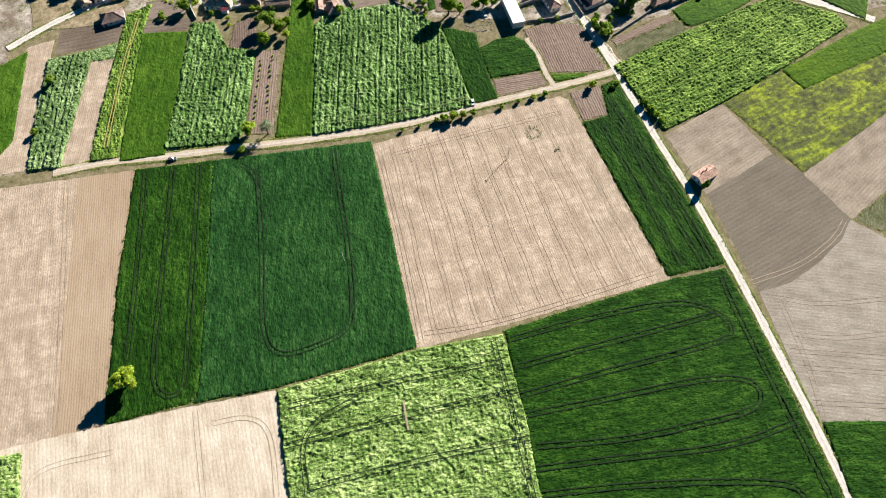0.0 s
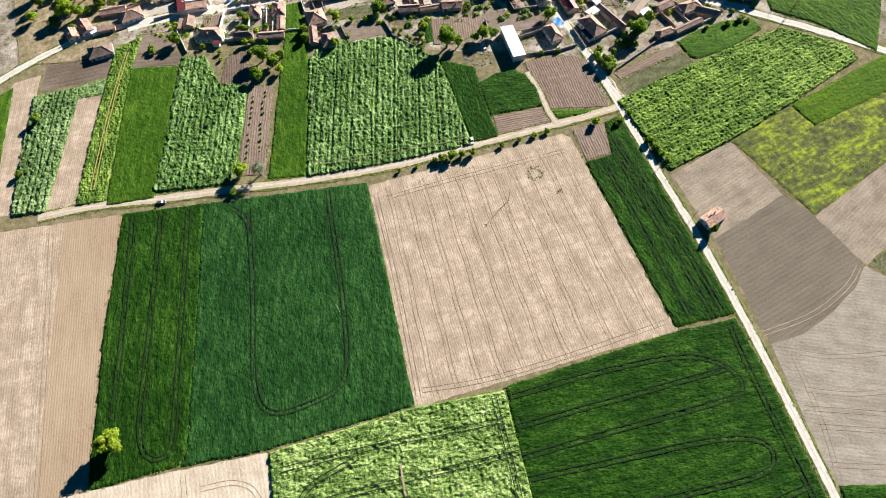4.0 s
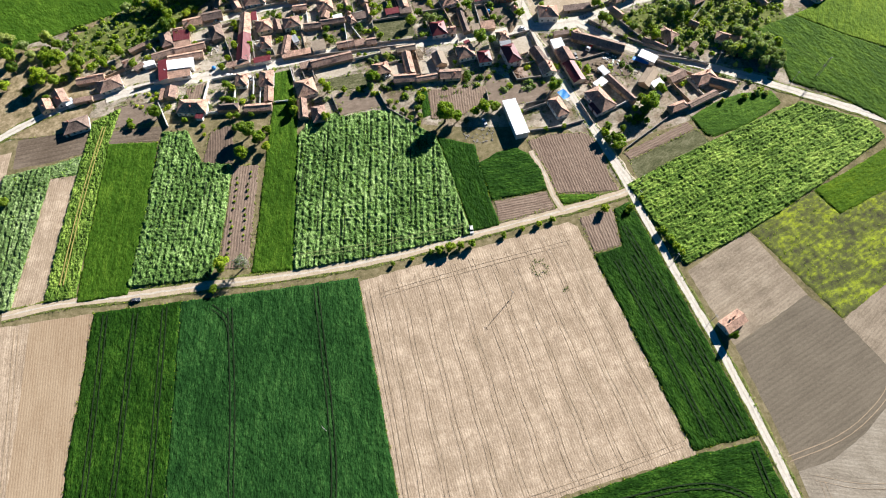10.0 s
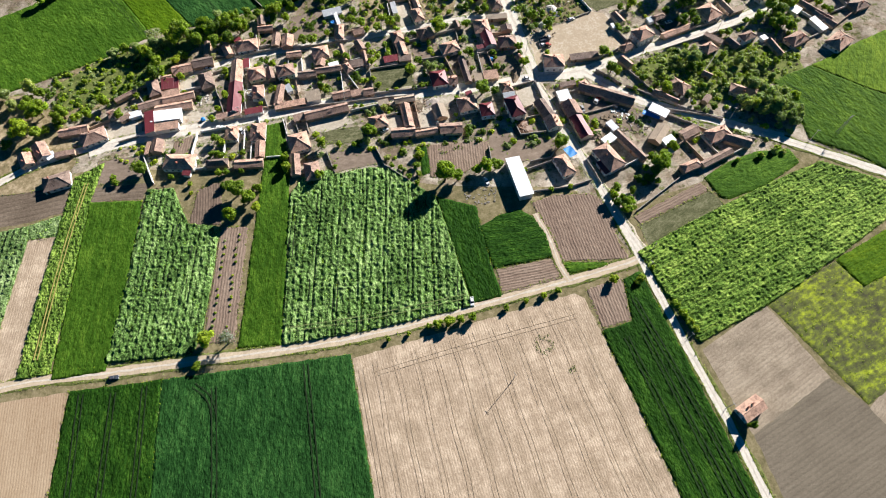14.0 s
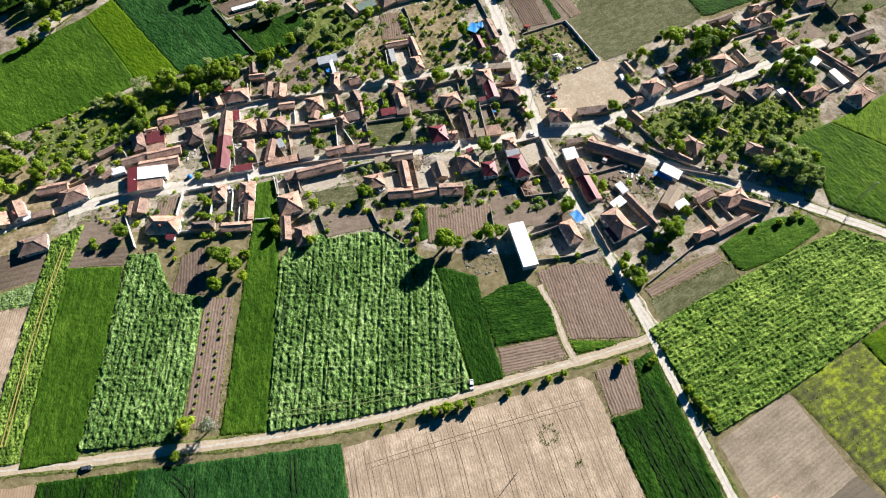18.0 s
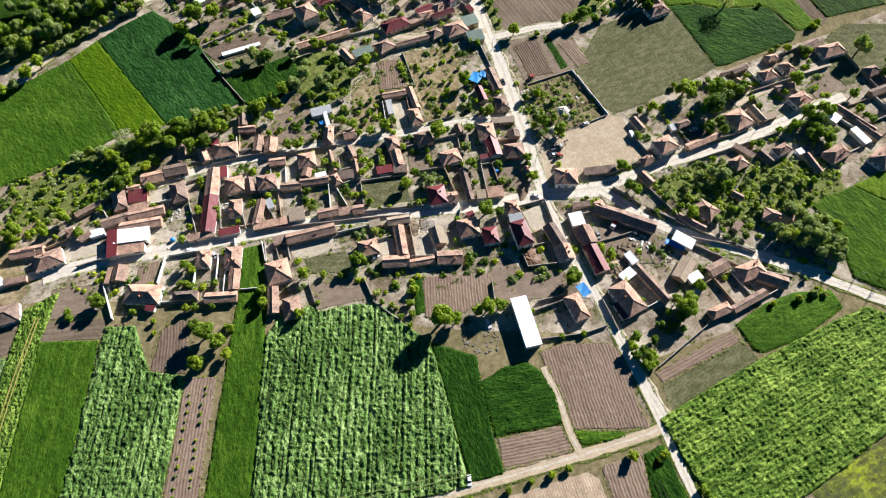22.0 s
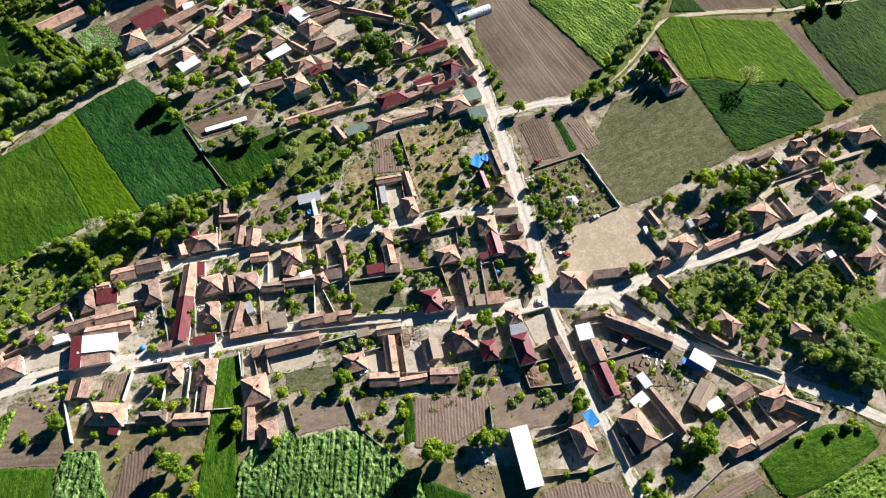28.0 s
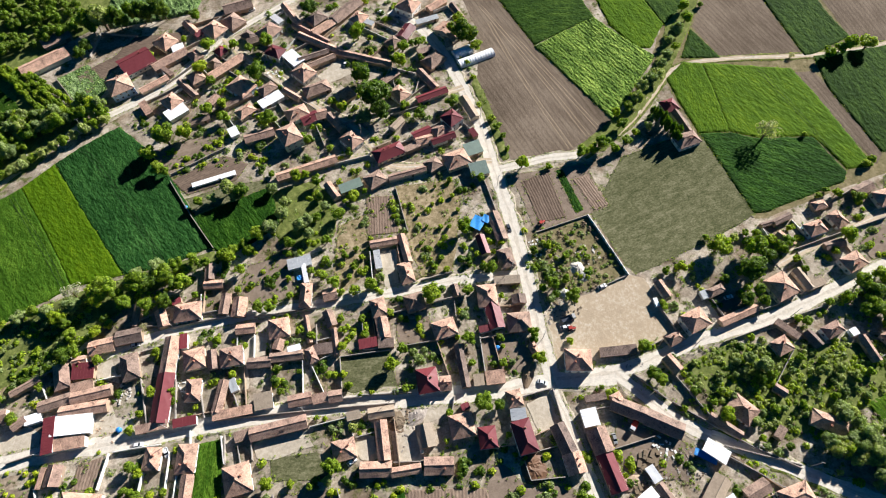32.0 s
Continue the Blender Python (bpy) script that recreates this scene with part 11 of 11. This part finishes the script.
yard_wall("mud-brick yard wall with a crumbling top", [(-10.8, 526.1), (-17.9, 517.0)], 1.5, MUD)
yard_wall("mud-brick yard wall with a crumbling top", [(259.4, 402.0), (261.6, 395.8)], 1.6, MUD)
yard_wall("grey concrete block wall between two yards", [(-144.3, 331.2), (-139.5, 324.1)], 1.5, CONCRETE)
yard_wall("white plastered yard wall with a flat coping", [(-32.3, 338.0), (-26.0, 326.5)], 1.6, PLASTER)
yard_wall("rough stone yard wall with a worn coping", [(176.4, 399.2), (172.9, 403.5)], 1.6, STONE)
yard_wall("mud-brick yard wall with a crumbling top", [(20.3, 348.2), (25.2, 333.4)], 1.9, MUD)
yard_wall("grey concrete block wall between two yards", [(-123.2, 490.6), (-119.7, 495.0)], 1.6, CONCRETE)
yard_wall("grey concrete block wall between two yards", [(-115.5, 513.2), (-107.0, 504.6)], 1.8, CONCRETE)
yard_wall("grey concrete block wall between two yards", [(-65.8, 351.2), (-65.2, 346.1)], 1.5, CONCRETE)
yard_wall("mud-brick yard wall with a crumbling top", [(138.3, 283.7), (144.6, 271.1)], 1.8, MUD)
yard_wall("rough stone yard wall with a worn coping", [(-5.1, 533.4), (-0.7, 538.9)], 1.3, STONE)
yard_wall("rough stone yard wall with a worn coping", [(-106.4, 344.3), (-96.0, 348.1)], 1.2, STONE)
yard_wall("rough stone yard wall with a worn coping", [(-110.6, 547.0), (-105.9, 553.0)], 1.9, STONE)
yard_wall("rough stone yard wall with a worn coping", [(251.8, 399.4), (254.1, 392.7)], 1.5, STONE)
yard_wall("mud-brick yard wall with a crumbling top", [(47.5, 364.6), (53.6, 365.2)], 1.7, MUD)
yard_wall("mud-brick yard wall with a crumbling top", [(134.3, 301.7), (151.9, 289.2)], 1.4, MUD)
yard_wall("mud-brick yard wall with a crumbling top", [(44.6, 305.0), (51.2, 305.9)], 1.4, MUD)
yard_wall("rough stone yard wall with a worn coping", [(84.4, 319.7), (90.3, 320.8)], 1.3, STONE)
yard_wall("grey concrete block wall between two yards", [(40.3, 335.3), (38.2, 353.8)], 1.3, CONCRETE)
yard_wall("grey concrete block wall between two yards", [(231.8, 355.0), (222.3, 350.3)], 1.2, CONCRETE)
yard_wall("grey concrete block wall between two yards", [(-71.9, 478.4), (-59.6, 463.1)], 1.6, CONCRETE)
yard_wall("rough stone yard wall with a worn coping", [(27.0, 369.1), (14.8, 365.9)], 1.7, STONE)
yard_wall("white plastered yard wall with a flat coping", [(-93.4, 296.1), (-93.7, 285.0)], 1.9, PLASTER)
yard_wall("rough stone yard wall with a worn coping", [(159.9, 329.9), (171.0, 344.2)], 1.6, STONE)
yard_wall("rough stone yard wall with a worn coping", [(141.5, 367.4), (145.2, 359.1)], 1.7, STONE)
yard_wall("mud-brick yard wall with a crumbling top", [(247.7, 386.3), (229.8, 379.6)], 1.3, MUD)
yard_wall("white plastered yard wall with a flat coping", [(-93.8, 477.9), (-85.7, 466.3)], 1.3, PLASTER)
yard_wall("grey concrete block wall between two yards", [(-61.6, 532.7), (-67.5, 522.1)], 1.5, CONCRETE)
yard_wall("rough stone yard wall with a worn coping", [(221.1, 424.7), (206.3, 417.1)], 1.5, STONE)
yard_wall("rough stone yard wall with a worn coping", [(33.9, 468.2), (37.6, 464.1)], 1.8, STONE)
yard_wall("grey concrete block wall between two yards", [(253.8, 374.6), (238.9, 368.7)], 1.6, CONCRETE)
yard_wall("mud-brick yard wall with a crumbling top", [(-38.5, 543.1), (-46.5, 532.7)], 1.7, MUD)
yard_wall("white plastered yard wall with a flat coping", [(-121.7, 332.2), (-110.9, 334.8)], 1.4, PLASTER)
yard_wall("white plastered yard wall with a flat coping", [(188.3, 408.3), (192.1, 400.5)], 1.2, PLASTER)
yard_wall("rough stone yard wall with a worn coping", [(-136.7, 485.1), (-121.5, 496.7)], 1.4, STONE)
yard_wall("rough stone yard wall with a worn coping", [(-97.0, 365.6), (-109.8, 359.6)], 1.4, STONE)

# ---- weeds and tufts ----
VILLAGE = [(-160.6, 326.6), (-144.6, 367.0), (-83.3, 390.8), (-39.9, 430.1), (-78.6, 444.2), (-114.4, 436.9), (-149.9, 480.5), (-116.5, 520.1), (-54.5, 577.1), (-5.8, 576.4), (37.9, 518.3), (50.5, 446.7), (67.0, 400.3), (103.4, 376.5), (170.2, 399.5), (237.2, 424.4), (220.0, 349.1), (188.1, 286.4), (-59.4, 283.3), (-145.3, 283.6)]
tuft_sheet("weeds", "green weeds and garden plants among the yards", scatter(VILLAGE, 1500, 0.35, 1.0, 3), LEAF, 1)
tuft_sheet("weeds", "dark green garden plants among the yards", scatter(VILLAGE, 1300, 0.35, 1.1, 4), DARK_LEAF, 2)
tuft_sheet("weeds", "dry grey-green weeds among the yards", scatter(VILLAGE, 1400, 0.3, 0.9, 5), GREY_LEAF, 3)
tuft_sheet("shrubs", "rounded bright green shrubs crowding the yards", scatter(VILLAGE, 420, 0.8, 1.9, 21), LEAF, 21, 60, 0.1)
tuft_sheet("shrubs", "dark green shrubs and hedges between the yards", scatter(VILLAGE, 420, 0.8, 2.0, 22), DARK_LEAF, 22, 60, 0.1)
tuft_sheet("shrubs", "yellow-green young shrubs in the gardens", scatter(VILLAGE, 220, 0.6, 1.6, 23), LIME_LEAF, 23, 60, 0.1)
tuft_sheet("shrubs", "loose grey-green shrubs on the rough ground", scatter(VILLAGE, 260, 0.7, 1.7, 24), GREY_LEAF, 24, 50, 0.1)
SCRUB = [(118.9, 337.2), (145.4, 349.5), (166.7, 348.1), (212.3, 349.1), (215.6, 324.8), (196.5, 304.9), (177.7, 307.1), (160.0, 307.2), (146.4, 314.9), (130.5, 325.2)]
tuft_sheet("scrub", "grey twiggy scrub on the rough ground", scatter(SCRUB, 240, 0.6, 1.7, 31), GREY_LEAF, 31, 40, 0.1)
tuft_sheet("scrub", "low dark scrub between the trees", scatter(SCRUB, 90, 0.6, 1.4, 32), DARK_LEAF, 32, 40, 0.1)
tuft_sheet("scrub", "yellow-green scrub between the trees", scatter(SCRUB, 200, 0.5, 1.5, 33), LIME_LEAF, 33, 40, 0.1)
tuft_sheet("scrub", "brown dead twigs and dry stalks", scatter(SCRUB, 110, 0.4, 1.0, 34), WOOD, 34, 30, 0.1)
SLOPE = [(-198.5, 345.3), (-177.3, 355.9), (-152.6, 367.0), (-136.9, 366.8), (-129.8, 349.9), (-141.4, 338.1), (-152.5, 326.7), (-184.6, 310.1)]
tuft_sheet("scrub", "bright green scrub on the bare slope", scatter(SLOPE, 170, 0.5, 1.8, 41), LEAF, 41, 45, 0.1)
tuft_sheet("scrub", "grey-green scrub on the bare slope", scatter(SLOPE, 260, 0.4, 1.4, 42), GREY_LEAF, 42, 40, 0.1)
tuft_sheet("scrub", "dark scrub on the bare slope", scatter(SLOPE, 130, 0.5, 1.7, 43), DARK_LEAF, 43, 45, 0.1)
ROUGH = [(64.5, 401.8), (92.2, 411.0), (106.0, 380.7), (76.9, 367.0), (64.1, 379.6)]
tuft_sheet("scrub", "green weeds on the overgrown plot", scatter(ROUGH, 60, 0.4, 1.5, 51), LEAF, 51, 40, 0.1)
tuft_sheet("scrub", "dry grey weeds on the overgrown plot", scatter(ROUGH, 170, 0.3, 1.2, 52), GREY_LEAF, 52, 30, 0.1)
tuft_sheet("scrub", "dark brushwood on the overgrown plot", scatter(ROUGH, 120, 0.3, 1.1, 53), WOOD, 53, 24, 0.1)
WEEDY = random.Random(61)
tuft_sheet("weeds", "grey-green weeds in a loose ring on the bare field", [(54 + 4.2 * math.cos(k * 0.26) * WEEDY.uniform(0.4, 1.1), 182 + 4.6 * math.sin(k * 0.26) * WEEDY.uniform(0.4, 1.1), WEEDY.uniform(0.2, 0.5)) for k in range(72)] + [(64.5 + WEEDY.gauss(0, 1.0), 171 + WEEDY.gauss(0, 1.0), WEEDY.uniform(0.2, 0.45)) for k in range(22)], DARK_LEAF, 61, 12, 0.08)
tuft_sheet("fodder_plants", "light green fodder plants standing in the fields", crop_spots("leafy", 0.4, 0.3, 1.0, 9), FODDER_LEAF, 7, 7, 0.6, 0.8)
tuft_sheet("fodder_plants", "lush yellow-green fodder plants beside the road", crop_spots("lush", 0.45, 0.3, 0.8, 18), LUSH_LEAF, 18, 7, 0.6, 0.8)
tuft_sheet("fodder_plants", "pale lodged fodder plants by the stubble", crop_spots("leafy_pale", 0.3, 0.25, 0.7, 19), PALE_FODDER_LEAF, 17, 7, 0.6, 0.8)
tuft_sheet("fodder_plants", "darker fodder plants standing in the fields", crop_spots("leafy", 0.15, 0.3, 0.8, 10), LUSH_LEAF, 8, 7, 0.6, 0.8)
tuft_sheet("fodder_plants", "grey-green fodder plants standing in rows", crop_spots("leafy_dark", 0.45, 0.25, 0.8, 11), FODDER_LEAF, 9, 7, 0.6, 0.8)
tuft_sheet("meadow_plants", "yellow-green flowering plants in the meadow", crop_spots("meadow", 0.25, 0.3, 0.7, 12), LEAF, 10, 8, 0.1)
tuft_sheet("meadow_plants", "mixed green weeds on the rough margins", crop_spots("weeds", 0.12, 0.25, 0.7, 13), LEAF, 11, 8, 0.1)
tuft_sheet("verge_grass", "green grass tufts along the field edges and roads", edge_spots(0.45, 6), LEAF, 4, 8)
tuft_sheet("verge_grass", "dark grass tufts along the field edges", edge_spots(0.45, 7), DARK_LEAF, 5, 8)
tuft_sheet("verge_grass", "dry pale grass tufts along the field edges", edge_spots(0.35, 8), GREY_LEAF, 6, 8)
